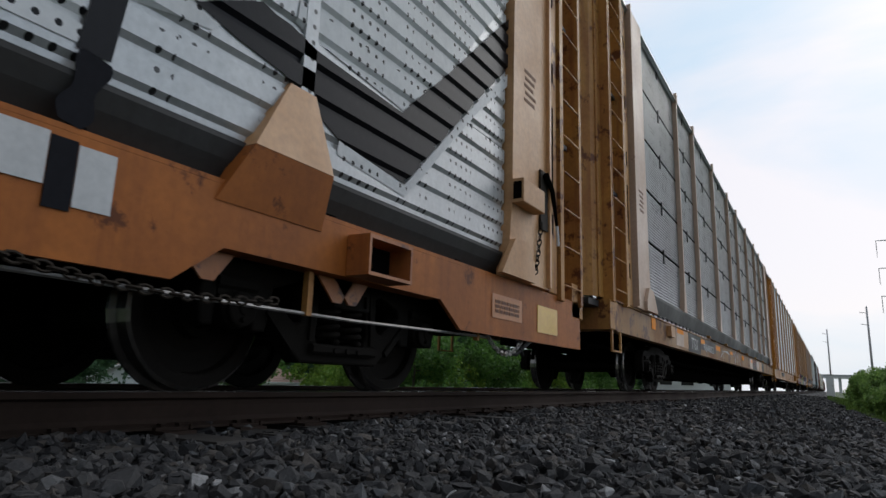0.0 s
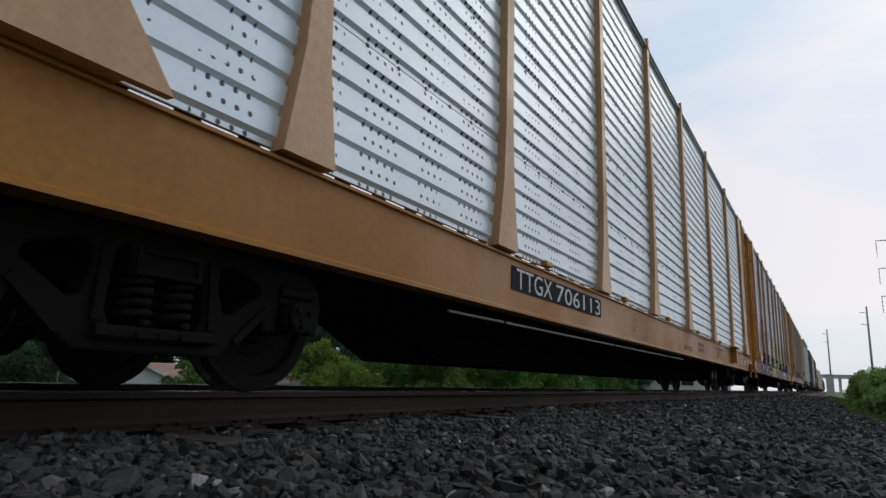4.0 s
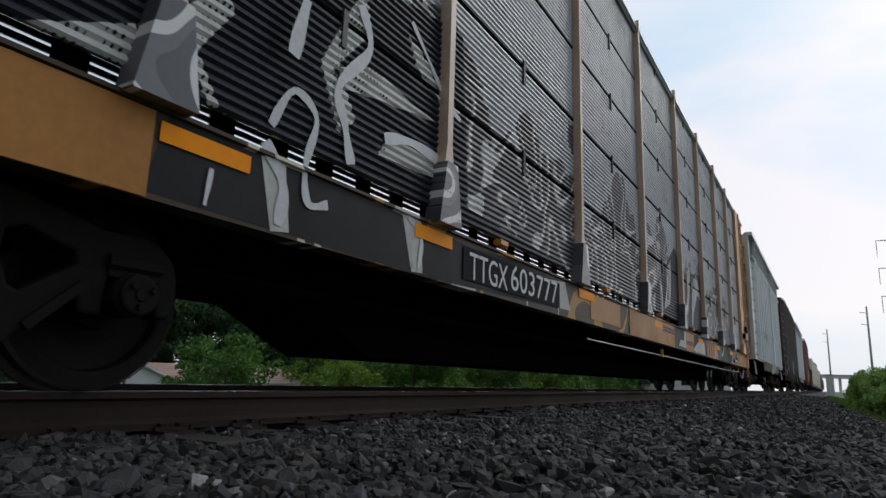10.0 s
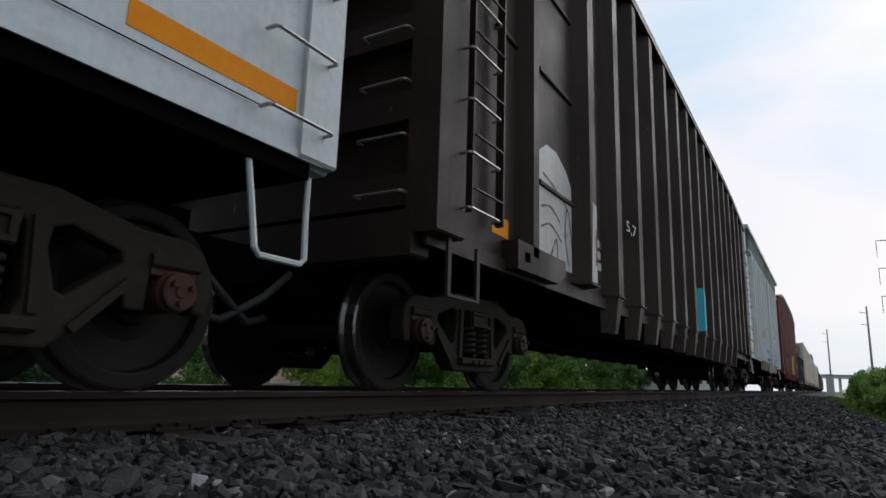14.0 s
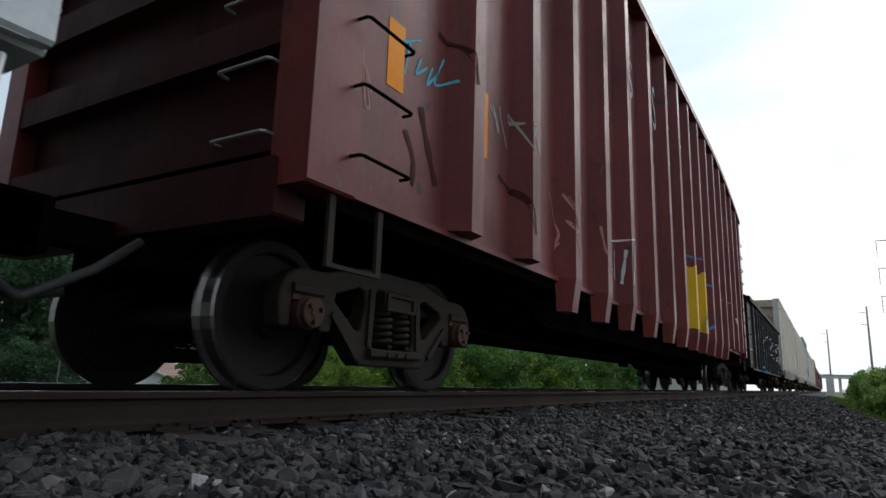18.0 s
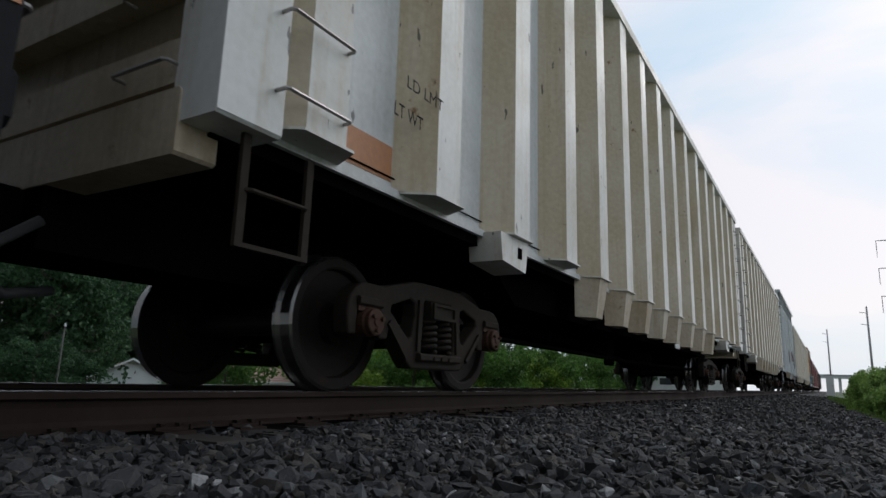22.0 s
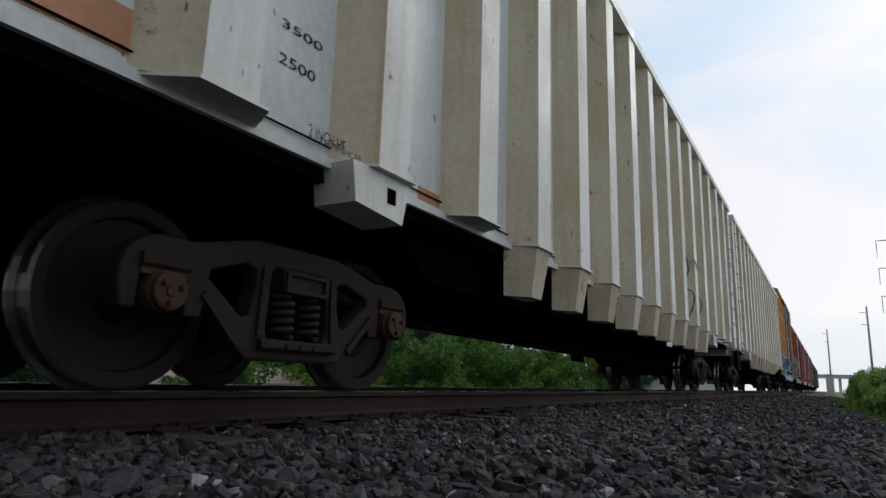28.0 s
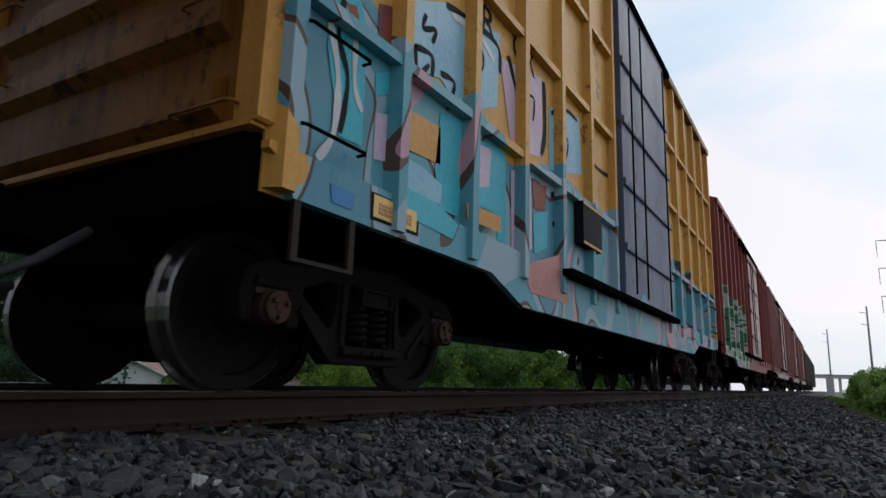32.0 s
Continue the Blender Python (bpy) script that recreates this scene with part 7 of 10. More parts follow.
sprayed_shape(A3, 1.3100, [(2.39, 1.32), (5.90, 1.32), (5.59, 2.15), (4.80, 2.42), (4.00, 2.43), (2.38, 1.41)], MURAL["purple"])
sprayed_shape(A3, 1.3070, [(2.41, 1.18), (2.48, 0.75), (2.77, 0.75), (3.91, 0.77), (5.66, 0.8), (5.85, 1.18)], FLAT["purple"])
sprayed_shape(A3, 1.3095, [(2.46, 0.88), (3.40, 0.93), (3.77, 0.97), (3.82, 1.18), (2.54, 1.18), (2.42, 1.16)], FLAT["red"])
sprayed_shape(A3, 1.3125, [(3.54, 1.67), (3.88, 1.77), (4.00, 2.36), (3.33, 1.95)], MURAL["red"])
sprayed_shape(A3, 1.3125, [(4.81, 1.44), (5.31, 1.32), (5.61, 1.32), (5.26, 2.11), (4.70, 2.0)], MURAL["red"])
sprayed_shape(A3, 1.3150, [(3.71, 1.32), (3.94, 1.32), (3.95, 1.57), (3.57, 1.44)], MURAL["cream"])
sprayed_shape(A3, 1.3120, [(3.77, 1.18), (3.77, 1.0), (3.64, 0.87), (3.85, 0.93), (3.91, 1.18)], FLAT["cream"])
sprayed_shape(A3, 1.3125, [(3.29, 1.42), (3.15, 1.46), (3.11, 1.34)], MURAL["cream"])
sprayed_shape(A3, 1.3125, [(2.91, 1.32), (2.99, 1.32), (2.98, 1.68), (2.89, 1.63)], MURAL["cream"])
sprayed_shape(A3, 1.3095, [(4.08, 0.98), (4.16, 1.12), (4.00, 1.07)], FLAT["cream"])
sprayed_shape(A3, 1.3095, [(4.85, 0.96), (4.97, 1.1), (4.78, 1.04)], FLAT["cream"])
sprayed_shape(A3, 1.3100, [(6.83, 1.57), (9.34, 1.86), (9.39, 2.62), (6.63, 2.22)], MURAL["pale"])
sprayed_shape(A3, 1.3125, [(6.65, 1.32), (9.31, 1.32), (9.32, 1.57), (6.65, 1.47)], MURAL["green"])
sprayed_shape(A3, 1.3150, [(3.55, 1.86), (3.74, 1.93), (3.75, 2.18), (3.50, 2.02)], MURAL["navy"])
sprayed_shape(A3, 1.3125, [(6.10, 1.4), (6.52, 1.81), (6.39, 2.46), (6.02, 2.11)], MURAL["teal"])
sprayed_shape(A3, 1.3100, [(23.97, 1.32), (23.62, 1.35), (22.34, 1.44), (22.31, 1.88), (22.03, 1.7), (21.59, 1.32)], MURAL["purple"])
sprayed_shape(A3, 1.3070, [(21.51, 1.18), (21.58, 0.75), (21.72, 0.75), (22.49, 0.78), (23.67, 0.81), (24.53, 1.18)], FLAT["purple"])
sprayed_shape(A3, 1.3125, [(21.96, 1.32), (22.06, 1.49), (22.02, 1.62), (21.73, 1.32)], MURAL["black"])
sprayed_shape(A3, 1.3125, [(22.82, 1.37), (23.43, 1.4), (23.33, 2.12), (23.04, 2.08), (22.81, 1.85)], MURAL["pale"])
sprayed_shape(A3, 1.3095, [(22.64, 0.79), (23.22, 0.78), (23.22, 1.18), (22.82, 1.18), (22.74, 1.17)], FLAT["pale"])
sprayed_shape(A3, 1.3120, [(22.68, 1.18), (22.50, 0.79), (22.63, 0.79), (22.75, 1.08), (22.77, 1.18)], FLAT["black"])
sprayed_shape(A3, 1.3150, [(23.00, 1.58), (23.10, 1.49), (23.25, 1.65), (23.15, 1.92), (22.96, 1.79)], MURAL["navy"])
sprayed_shape(A4, 1.3100, [(2.69, 1.32), (8.40, 1.32), (8.40, 1.36), (6.20, 1.45), (6.04, 2.91), (4.70, 2.61), (2.68, 1.37)], MURAL["soot"])
sprayed_shape(A4, 1.3125, [(3.33, 1.32), (3.36, 1.33), (3.28, 1.52), (2.88, 1.32)], MURAL["chalk"])
sprayed_shape(A4, 1.3125, [(3.56, 1.5), (3.68, 1.32), (3.71, 1.32), (3.74, 1.33), (3.59, 1.55), (3.78, 1.85), (3.70, 1.93), (3.50, 1.73)], MURAL["chalk"])
sprayed_shape(A4, 1.3125, [(4.59, 1.51), (4.74, 1.64), (4.55, 1.93), (4.85, 2.29), (4.77, 2.57), (4.62, 2.32), (4.40, 1.88)], MURAL["chalk"])
sprayed_shape(A4, 1.3125, [(4.56, 1.79), (4.89, 1.86), (5.65, 1.98), (4.87, 2.06), (4.50, 1.89)], MURAL["chalk"])
sprayed_shape(A4, 1.3125, [(5.84, 1.56), (5.91, 1.69), (5.09, 1.67), (4.98, 1.5)], MURAL["chalk"])
sprayed_shape(A4, 1.3125, [(5.39, 2.3), (5.89, 2.1), (6.02, 2.2), (5.54, 2.41), (5.27, 2.5)], MURAL["chalk"])
sprayed_shape(A4, 1.3070, [(5.50, 0.8), (5.61, 0.8), (8.05, 0.86), (8.18, 1.18), (6.90, 1.18), (6.31, 1.14), (5.16, 1.18), (3.49, 1.18), (3.40, 0.83)], FLAT["soot"])
sprayed_shape(A4, 1.3095, [(4.02, 1.18), (4.12, 0.81), (4.25, 0.83), (4.19, 1.18)], FLAT["chalk"])
sprayed_shape(A4, 1.3095, [(5.28, 1.18), (5.41, 0.81), (5.55, 0.82), (5.51, 1.18)], FLAT["chalk"])
sprayed_shape(A4, 1.3095, [(8.13, 0.87), (8.56, 0.88), (8.39, 1.17), (7.60, 1.11)], FLAT["chalk"])
sprayed_shape(A4, 1.3100, [(12.24, 1.32), (16.70, 1.32), (17.95, 1.36), (17.30, 2.63), (15.09, 2.37), (14.49, 2.75), (12.23, 1.41)], MURAL["soot"])
sprayed_shape(A4, 1.3125, [(13.15, 1.32), (13.21, 1.32), (13.22, 1.95), (13.09, 1.87)], MURAL["chalk"])
sprayed_shape(A4, 1.3125, [(12.58, 1.32), (12.71, 1.32), (12.75, 1.66), (12.53, 1.52)], MURAL["chalk"])
sprayed_shape(A4, 1.3125, [(13.79, 1.66), (13.44, 1.54), (13.42, 1.43), (13.93, 1.59), (14.08, 2.42), (13.69, 2.19)], MURAL["chalk"])
sprayed_shape(A4, 1.3125, [(15.07, 1.36), (15.31, 1.37), (15.43, 2.58), (15.12, 2.48)], MURAL["chalk"])
sprayed_shape(A4, 1.3125, [(15.84, 2.15), (15.53, 1.71), (15.65, 1.58), (16.02, 2.17), (16.09, 2.62), (15.70, 2.45)], MURAL["chalk"])
sprayed_shape(A4, 1.3125, [(16.12, 1.74), (16.37, 1.68), (16.87, 2.12), (17.30, 2.02), (17.01, 2.46), (16.47, 2.44)], MURAL["chalk"])
sprayed_shape(A4, 1.3095, [(14.22, 1.18), (14.15, 0.84), (15.35, 0.85), (15.33, 1.18)], FLAT["soot"])
sprayed_shape(A4, 1.3120, [(15.27, 0.85), (15.28, 1.18), (15.08, 1.18), (15.03, 0.98), (14.70, 0.99), (14.50, 0.86)], FLAT["chalk"])
sprayed_shape(A4, 1.3120, [(17.52, 0.82), (17.45, 1.1), (16.75, 1.1), (15.97, 0.85)], FLAT["chalk"])
sprayed_shape(A4, 1.3095, [(16.11, 1.18), (15.97, 0.86), (17.76, 0.82), (17.94, 1.14), (16.48, 1.18)], FLAT["soot"])
stroke(A3, 1.315, [(2.87, 1.19), (2.94, 1.32), (2.99, 1.65)], 0.05, SPRAY_CREAM, "sprayed_outline")
stroke(A3, 1.318, [(2.86, 1.12), (3.12, 1.21)], 0.05, SPRAY_CREAM, "sprayed_outline")
stroke(A3, 1.315, [(2.63, 1.2), (2.65, 1.3), (2.69, 1.46)], 0.05, SPRAY_CREAM, "sprayed_outline")
stroke(A3, 1.315, [(4.29, 1.49), (4.31, 1.94), (4.31, 2.39)], 0.05, SPRAY_CREAM, "sprayed_outline")
stroke(A3, 1.315, [(4.69, 2.07), (4.98, 1.78), (5.63, 1.33)], 0.05, SPRAY_CREAM, "sprayed_outline")
stroke(A3, 1.315, [(4.60, 2.48), (4.74, 2.26), (5.11, 2.04), (5.72, 1.22)], 0.035, SPRAY_CREAM, "sprayed_outline")
stroke(A3, 1.315, [(3.47, 1.91), (3.53, 1.87), (3.66, 1.9), (3.81, 2.04), (3.86, 2.17)], 0.05, SPRAY_CREAM, "sprayed_outline")
stroke(A3, 1.315, [(4.04, 2.27), (4.04, 2.02), (3.88, 1.75), (3.73, 1.67)], 0.05, SPRAY_CREAM, "sprayed_outline")
stroke(A3, 1.318, [(3.84, 1.19), (3.84, 1.02), (3.67, 0.88)], 0.06, SPRAY_CREAM, "sprayed_outline")
stroke(A3, 1.318, [(4.17, 1.15), (4.14, 1.04), (4.01, 0.99)], 0.04, SPRAY_CREAM, "sprayed_outline")
stroke(A3, 1.318, [(4.48, 1.13), (4.43, 1.03), (4.36, 1.0)], 0.04, SPRAY_CREAM, "sprayed_outline")
stroke(A3, 1.318, [(4.90, 1.1), (4.84, 0.99), (4.78, 1.0)], 0.04, SPRAY_CREAM, "sprayed_outline")
sticker("yellow_patch", A4, 1.313, 11.00, 14.12, 0.803, 1.182, SILL_A2, 0.003, "")
sticker("yellow_patch", A4, 1.313, 15.26, 16.10, 0.803, 1.182, SILL_A2, 0.003, "")
sticker("logo_panel", A4, 1.313, 17.78, 19.10, 0.803, 1.182, SILL_A2, 0.003, "")
sticker("yellow_patch", A4, 1.313, 2.60, 3.42, 0.803, 1.182, SILL_A2, 0.003, "")
stroke(W2, 1.653, [(7.49, 1.63), (7.46, 1.24), (7.45, 0.91)], 0.07, INK_BROWN, "rust_streak")
stroke(W2, 1.653, [(6.66, 1.96), (6.67, 1.56), (6.68, 1.24)], 0.03, INK_BROWN, "rust_streak")
stroke(W2, 1.653, [(11.96, 3.64), (11.85, 3.0)], 0.03, INK_BROWN, "rust_streak")
stroke(W3, 1.653, [(7.55, 1.46), (7.56, 1.17), (7.56, 0.89)], 0.035, INK_BROWN, "rust_streak")
stroke(W3, 1.473, [(7.62, 0.9), (7.66, 0.78)], 0.03, INK_BROWN, "rust_streak")
stroke(W1, 1.653, [(4.73, 1.67), (4.75, 1.39)], 0.03, INK_BROWN, "rust_streak")
stroke(R1, 1.443, [(1.15, 1.91), (1.22, 1.73), (1.37, 1.41)], 0.07, END_RED, "grime_streak")
stroke(R1, 1.443, [(1.34, 2.56), (1.55, 2.5), (1.64, 2.25)], 0.05, END_RED, "grime_streak")
stroke(R1, 1.443, [(2.34, 1.78), (2.62, 1.66), (2.74, 1.34)], 0.06, END_RED, "grime_streak")
stroke(R1, 1.443, [(0.97, 1.68), (1.08, 1.52), (1.08, 1.33)], 0.05, END_RED, "grime_streak")
sprayed_shape(A0, 1.312, [(20.32, 1.62), (20.75, 1.68), (21.05, 2.05), (21.3, 2.2), (22.9, 3.2), (23.9, 3.75), (23.5, 4.4), (20.32, 4.4)], MURAL["white"])
sprayed_shape(A0, 1.312, [(18.6, 1.95), (20.15, 1.95), (20.15, 4.4), (18.6, 4.4)], MURAL["white"])
sprayed_shape(A0, 1.312, [(19.0, 1.32), (20.17, 1.32), (20.17, 1.5), (19.89, 1.55), (19.0, 1.5)], MURAL["white"])
sprayed_shape(A0, 1.314, [(21.29, 2.15), (24.0, 3.71), (22.97, 2.5), (22.32, 1.9), (21.52, 1.97), (21.28, 2.02)], MURAL["white"])
sprayed_shape(A0, 1.314, [(21.69, 1.46), (22.38, 1.38), (23.36, 2.37), (24.24, 3.16), (24.25, 3.03), (23.36, 2.27), (22.39, 1.3), (21.68, 1.37)], MURAL["white"])
sprayed_shape(A0, 1.316, [(20.63, 1.77), (21.05, 2.01), (21.45, 1.92), (22.31, 1.88), (22.97, 2.5), (24.19, 3.7), (24.27, 3.25), (23.36, 2.39), (22.38, 1.39), (21.69, 1.46), (21.21, 1.67), (20.9, 1.71)], MURAL["black"])
sprayed_shape(A0, 1.316, [(20.6, 1.8), (20.35, 2.2), (20.0, 3.6), (20.3, 4.2), (20.6, 3.6), (20.75, 2.3), (21.0, 2.0)], MURAL["black"])
sprayed_shape(A0, 1.316, [(20.16, 1.3), (20.3, 1.3), (20.34, 1.65), (20.2, 1.6)], MURAL["black"])
stroke(A0, 1.333, [(20.24, 1.29), (20.2, 1.12), (20.17, 0.99)], 0.15, INK_BLACK, "sprayed_letter")
sticker("sprayed_patch", A0, 1.333, 19.2, 20.11, 0.74, 0.94, SPRAY_WHITE, 0.004, "")
sticker("sprayed_patch", A0, 1.333, 20.22, 20.37, 0.68, 0.92, SPRAY_WHITE, 0.004, "")
sticker("sprayed_bar", A0, 1.333, 20.115, 20.215, 0.66, 0.93, INK_BLACK, 0.005, "")
pocket = part("jacking_pocket", Shape().box(1.334, 1.50, 21.80, 22.24, 0.885, 0.91).box(1.334, 1.50, 21.80, 22.24, 0.67, 0.69).box(1.334, 1.50, 21.80, 21.82, 0.691, 0.884).box(1.334, 1.50, 22.22, 22.24, 0.691, 0.884), ORANGE_OLD, A0, "hollow orange steel jacking pocket on the sill")
part("back_plate", Shape().box(1.3335, 1.337, 21.82, 22.22, 0.69, 0.885), UNDER, pocket)
sticker("reflector", A0, 1.333, 24.66, 25.18, 0.57, 0.83, REFLECT_YELLOW, 0.004, "")
sticker("data_panel", A0, 1.333, 23.69, 24.29, 0.62, 0.82, REFLECT_OLD, 0.004, "")
bars(A0, 1.338, 23.74, 0.743, 0.48, 3, 0.027, INK_BROWN, 0.5, 2)
sticker("reflector", A1, 1.309, 4.39, 5.01, 1.09, 1.18, REFLECT, 0.004, "")
sticker("reflector", A1, 1.309, 6.99, 7.53, 1.06, 1.16, REFLECT, 0.004, "")
sticker("reflector", A1, 1.309, 9.19, 9.93, 1.03, 1.15, REFLECT, 0.004, "")
sticker("reflector", A1, 1.309, 11.96, 12.48, 1.06, 1.14, REFLECT, 0.004, "")
sticker("reflector", A1, 1.309, 14.81, 15.37, 1.02, 1.16, REFLECT, 0.004, "")
sticker("reflector", A1, 1.309, 17.64, 18.25, 1.04, 1.14, REFLECT, 0.004, "")
sticker("reflector", A1, 1.309, 2.36, 2.63, 1.0, 1.2, REFLECT, 0.004, "")
sticker("number_panel", A1, 1.309, 5.49, 6.95, 0.81, 1.2, LOWER_DARK, 0.003, "")
sticker("number_panel", A1, 1.309, 6.96, 9.18, 0.93, 1.19, GON_BROWN, 0.003, "")
stencil_text("964802", A1, 1.315, 7.35, 8.76, 0.91, 1.08, INK_WHITE)
stencil_text("TTGX", A1, 1.315, 5.83, 6.56, 0.87, 1.11, INK_WHITE)
sticker("cream_patch", A1, 1.307, 4.31, 5.03, 0.86, 1.17, POST_PALE, 0.003, "")
sticker("cream_patch", A1, 1.307, 5.02, 5.69, 0.85, 1.18, BUFF, 0.003, "")
sticker("sill_box", A1, 1.309, 3.53, 3.88, 0.96, 1.15, BUFF, 0.07, "small cream box fixed on the sill")
stroke(A1, 1.312, [(12.56, 0.98), (12.68, 1.1), (12.85, 1.12), (12.95, 1.0)], 0.07, SPRAY_GREY, "tag")
stroke(A1, 1.312, [(12.97, 0.98), (13.02, 0.83), (13.09, 1.01), (13.08, 1.2)], 0.05, SPRAY_WHITE, "tag")
stroke(A1, 1.312, [(13.19, 1.19), (13.22, 0.85)], 0.04, SPRAY_GREY, "tag")
stroke(A1, 1.312, [(13.51, 1.13), (13.55, 0.88)], 0.05, SPRAY_WHITE, "tag")
stroke(A1, 1.312, [(13.53, 1.18), (13.68, 1.13), (13.59, 1.04)], 0.05, SPRAY_GREY, "tag")
stroke(A1, 1.312, [(13.94, 1.11), (14.10, 0.93), (14.33, 0.82)], 0.05, SPRAY_GREY, "tag")
sticker("olive_patch", A1, 1.3065, 18.25, 19.75, 0.82, 1.175, LOWER_DARK, 0.002, "")
sticker("cream_patch", A1, 1.3065, 17.35, 18.24, 0.82, 1.175, POST_PALE, 0.002, "")
sticker("cream_patch", A1, 1.3065, 19.76, 20.75, 0.82, 1.175, POST_PALE, 0.002, "")
sticker("cream_patch", A1, 1.3065, 20.9, 21.95, 0.82, 1.175, BUFF, 0.002, "")
sticker("olive_patch", A1, 1.3065, 22.1, 22.9, 0.82, 1.175, LOWER_DARK, 0.002, "")
stroke(A1, 1.311, [(19.5, 0.9), (19.8, 1.02), (20.2, 1.1), (20.7, 0.98)], 0.035, SPRAY_WHITE, "tag")
stroke(A1, 1.311, [(10.1, 0.9), (10.3, 1.08), (10.55, 1.0), (10.4, 0.88)], 0.04, SPRAY_GREY, "tag")
block_mark(A1, 1.309, 18.45, 19.51, 0.93, 1.17, INK_RED, 3)
stroke(A1, 1.312, [(10.00, 0.89), (10.76, 1.08), (11.79, 1.05)], 0.03, SPRAY_WHITE, "tag")
bars(A1, 1.309, 16.57, 0.917, 0.51, 2, 0.033, INK_BROWN, 0.5, 3)
sticker("number_panel", A2, 1.309, 5.92, 8.56, 0.91, 1.13, INK_BLACK, 0.003, "")
stencil_text("706113", A2, 1.315, 7.02, 8.51, 0.93, 1.11, INK_WHITE)
stencil_text("TTGX", A2, 1.315, 6.02, 6.90, 0.93, 1.12, INK_WHITE)
stencil_text("PLATE", A2, 1.309, 10.09, 10.36, 0.99, 1.06, INK_BROWN)
stencil_text("J", A2, 1.309, 10.09, 10.22, 0.86, 0.95, INK_BROWN)
stroke(A2, 1.312, [(9.98, 0.81), (10.15, 1.12)], 0.012, INK_BROWN, "stencil_line")
stroke(A2, 1.312, [(10.15, 1.12), (10.40, 1.12)], 0.012, INK_BROWN, "stencil_line")
stroke(A2, 1.312, [(10.40, 1.12), (10.20, 0.8)], 0.012, INK_BROWN, "stencil_line")
stroke(A2, 1.312, [(10.20, 0.8), (9.98, 0.81)], 0.012, INK_BROWN, "stencil_line")
stencil_text("LD LMT", A2, 1.309, 10.49, 10.94, 0.77, 0.85, INK_BROWN)
bars(A2, 1.309, 13.94, 0.877, 0.88, 2, 0.033, INK_BROWN, 0.5, 4)
bars(A2, 1.309, 15.55, 0.983, 0.68, 2, 0.077, INK_BROWN, 0.5, 5)
block_mark(A2, 1.309, 18.23, 19.32, 0.83, 1.12, INK_BROWN, 3)
stencil_text("SPECIAL NO. 24", A2, 1.309, 22.61, 23.24, 1.09, 1.14, INK_BROWN)
stencil_text("BRAKE BEAM REQUIRED", A2, 1.309, 22.42, 23.34, 1.0, 1.04, INK_BROWN)
bars(A2, 1.309, 22.42, 0.797, 0.84, 1, 0.013, INK_BROWN, 0.5, 6)
bars(A2, 1.309, 23.46, 0.82, 0.46, 1, 0.02, INK_BROWN, 0.5, 7)
bars(A2, 1.309, 24.13, 1.005, 0.39, 4, 0.035, INK_BROWN, 0.5, 8)
sticker("placard", A2, 1.309, 24.22, 24.84, 0.85, 1.07, INK_BLACK, 0.003, "")
sticker("placard_face", A2, 1.312, 24.25, 24.80, 0.88, 1.04, REFLECT_YELLOW, 0.003, "")
sticker("faded_patch", A2, 1.307, 24.96, 25.48, 0.84, 1.07, ORANGE_OLD, 0.003, "")
pocket = part("jacking_pocket", Shape().box(1.331, 1.42, 25.60, 26.25, 0.93, 0.955).box(1.331, 1.42, 25.60, 26.25, 0.71, 0.73).box(1.331, 1.42, 25.60, 25.625, 0.731, 0.929).box(1.331, 1.42, 26.225, 26.25, 0.731, 0.929), YELLOW_OLD, A2, "hollow rusty yellow jacking pocket on the sill")
part("back_plate", Shape().box(1.3305, 1.334, 25.625, 26.225, 0.73, 0.93), UNDER, pocket)
bars(A2, 1.316, 24.33, 0.967, 0.39, 2, 0.023, REFLECT_OLD, 0.5, 9)
sticker("sensor_box", A2, 1.309, 21.92, 22.32, 1.1, 1.17, TRUCK, 0.05, "small dark bolted device on the sill")
sticker("sill_bracket", A2, 1.309, 20.75, 21.58, 1.25, 1.28, YELLOW, 0.2, "heavy yellow bracket plate on the sill")
sticker("bracket_web", A2, 1.309, 21.04, 21.32, 0.82, 1.23, YELLOW, 0.15, "")
sticker("number_panel", A3, 1.309, 7.20, 8.81, 0.75, 1.11, INK_BLACK, 0.003, "")
stencil_text("980426", A3, 1.315, 7.44, 8.63, 0.85, 1.03, INK_WHITE)
sticker("number_panel", A3, 1.309, 6.48, 7.52, 0.83, 1.08, INK_BLACK, 0.003, "")
stencil_text("TTGX", A3, 1.315, 6.53, 7.29, 0.81, 1.04, INK_WHITE)
sticker("reflector", A3, 1.313, 9.31, 9.81, 0.89, 1.01, REFLECT, 0.004, "")
sticker("reflector", A3, 1.313, 12.80, 13.31, 0.88, 0.99, REFLECT, 0.004, "")
sticker("reflector", A3, 1.313, 16.61, 17.14, 0.86, 1.0, REFLECT, 0.004, "")
sticker("reflector", A3, 1.313, 20.10, 20.64, 0.9, 1.01, REFLECT, 0.004, "")
sticker("reflector", A3, 1.313, 5.72, 6.30, 0.91, 1.02, REFLECT, 0.004, "")
sticker("silver_patch", A3, 1.309, 18.15, 19.52, 0.83, 1.2, SPRAY_WHITE, 0.003, "")
sticker("logo_panel", A3, 1.312, 18.04, 19.21, 0.85, 0.99, INK_BLACK, 0.003, "")
block_mark(A3, 1.317, 18.16, 19.17, 0.88, 0.99, GON_TAN_RIB, 3)
sticker("white_box", A3, 1.309, 22.87, 23.28, 0.9, 1.11, GON_WHITE, 0.06, "white painted box on the sill")
sticker("sill_box", A3, 1.309, 21.97, 22.22, 0.85, 0.93, SPRAY_MAROON, 0.05, "purple sprayed bracket on the sill")
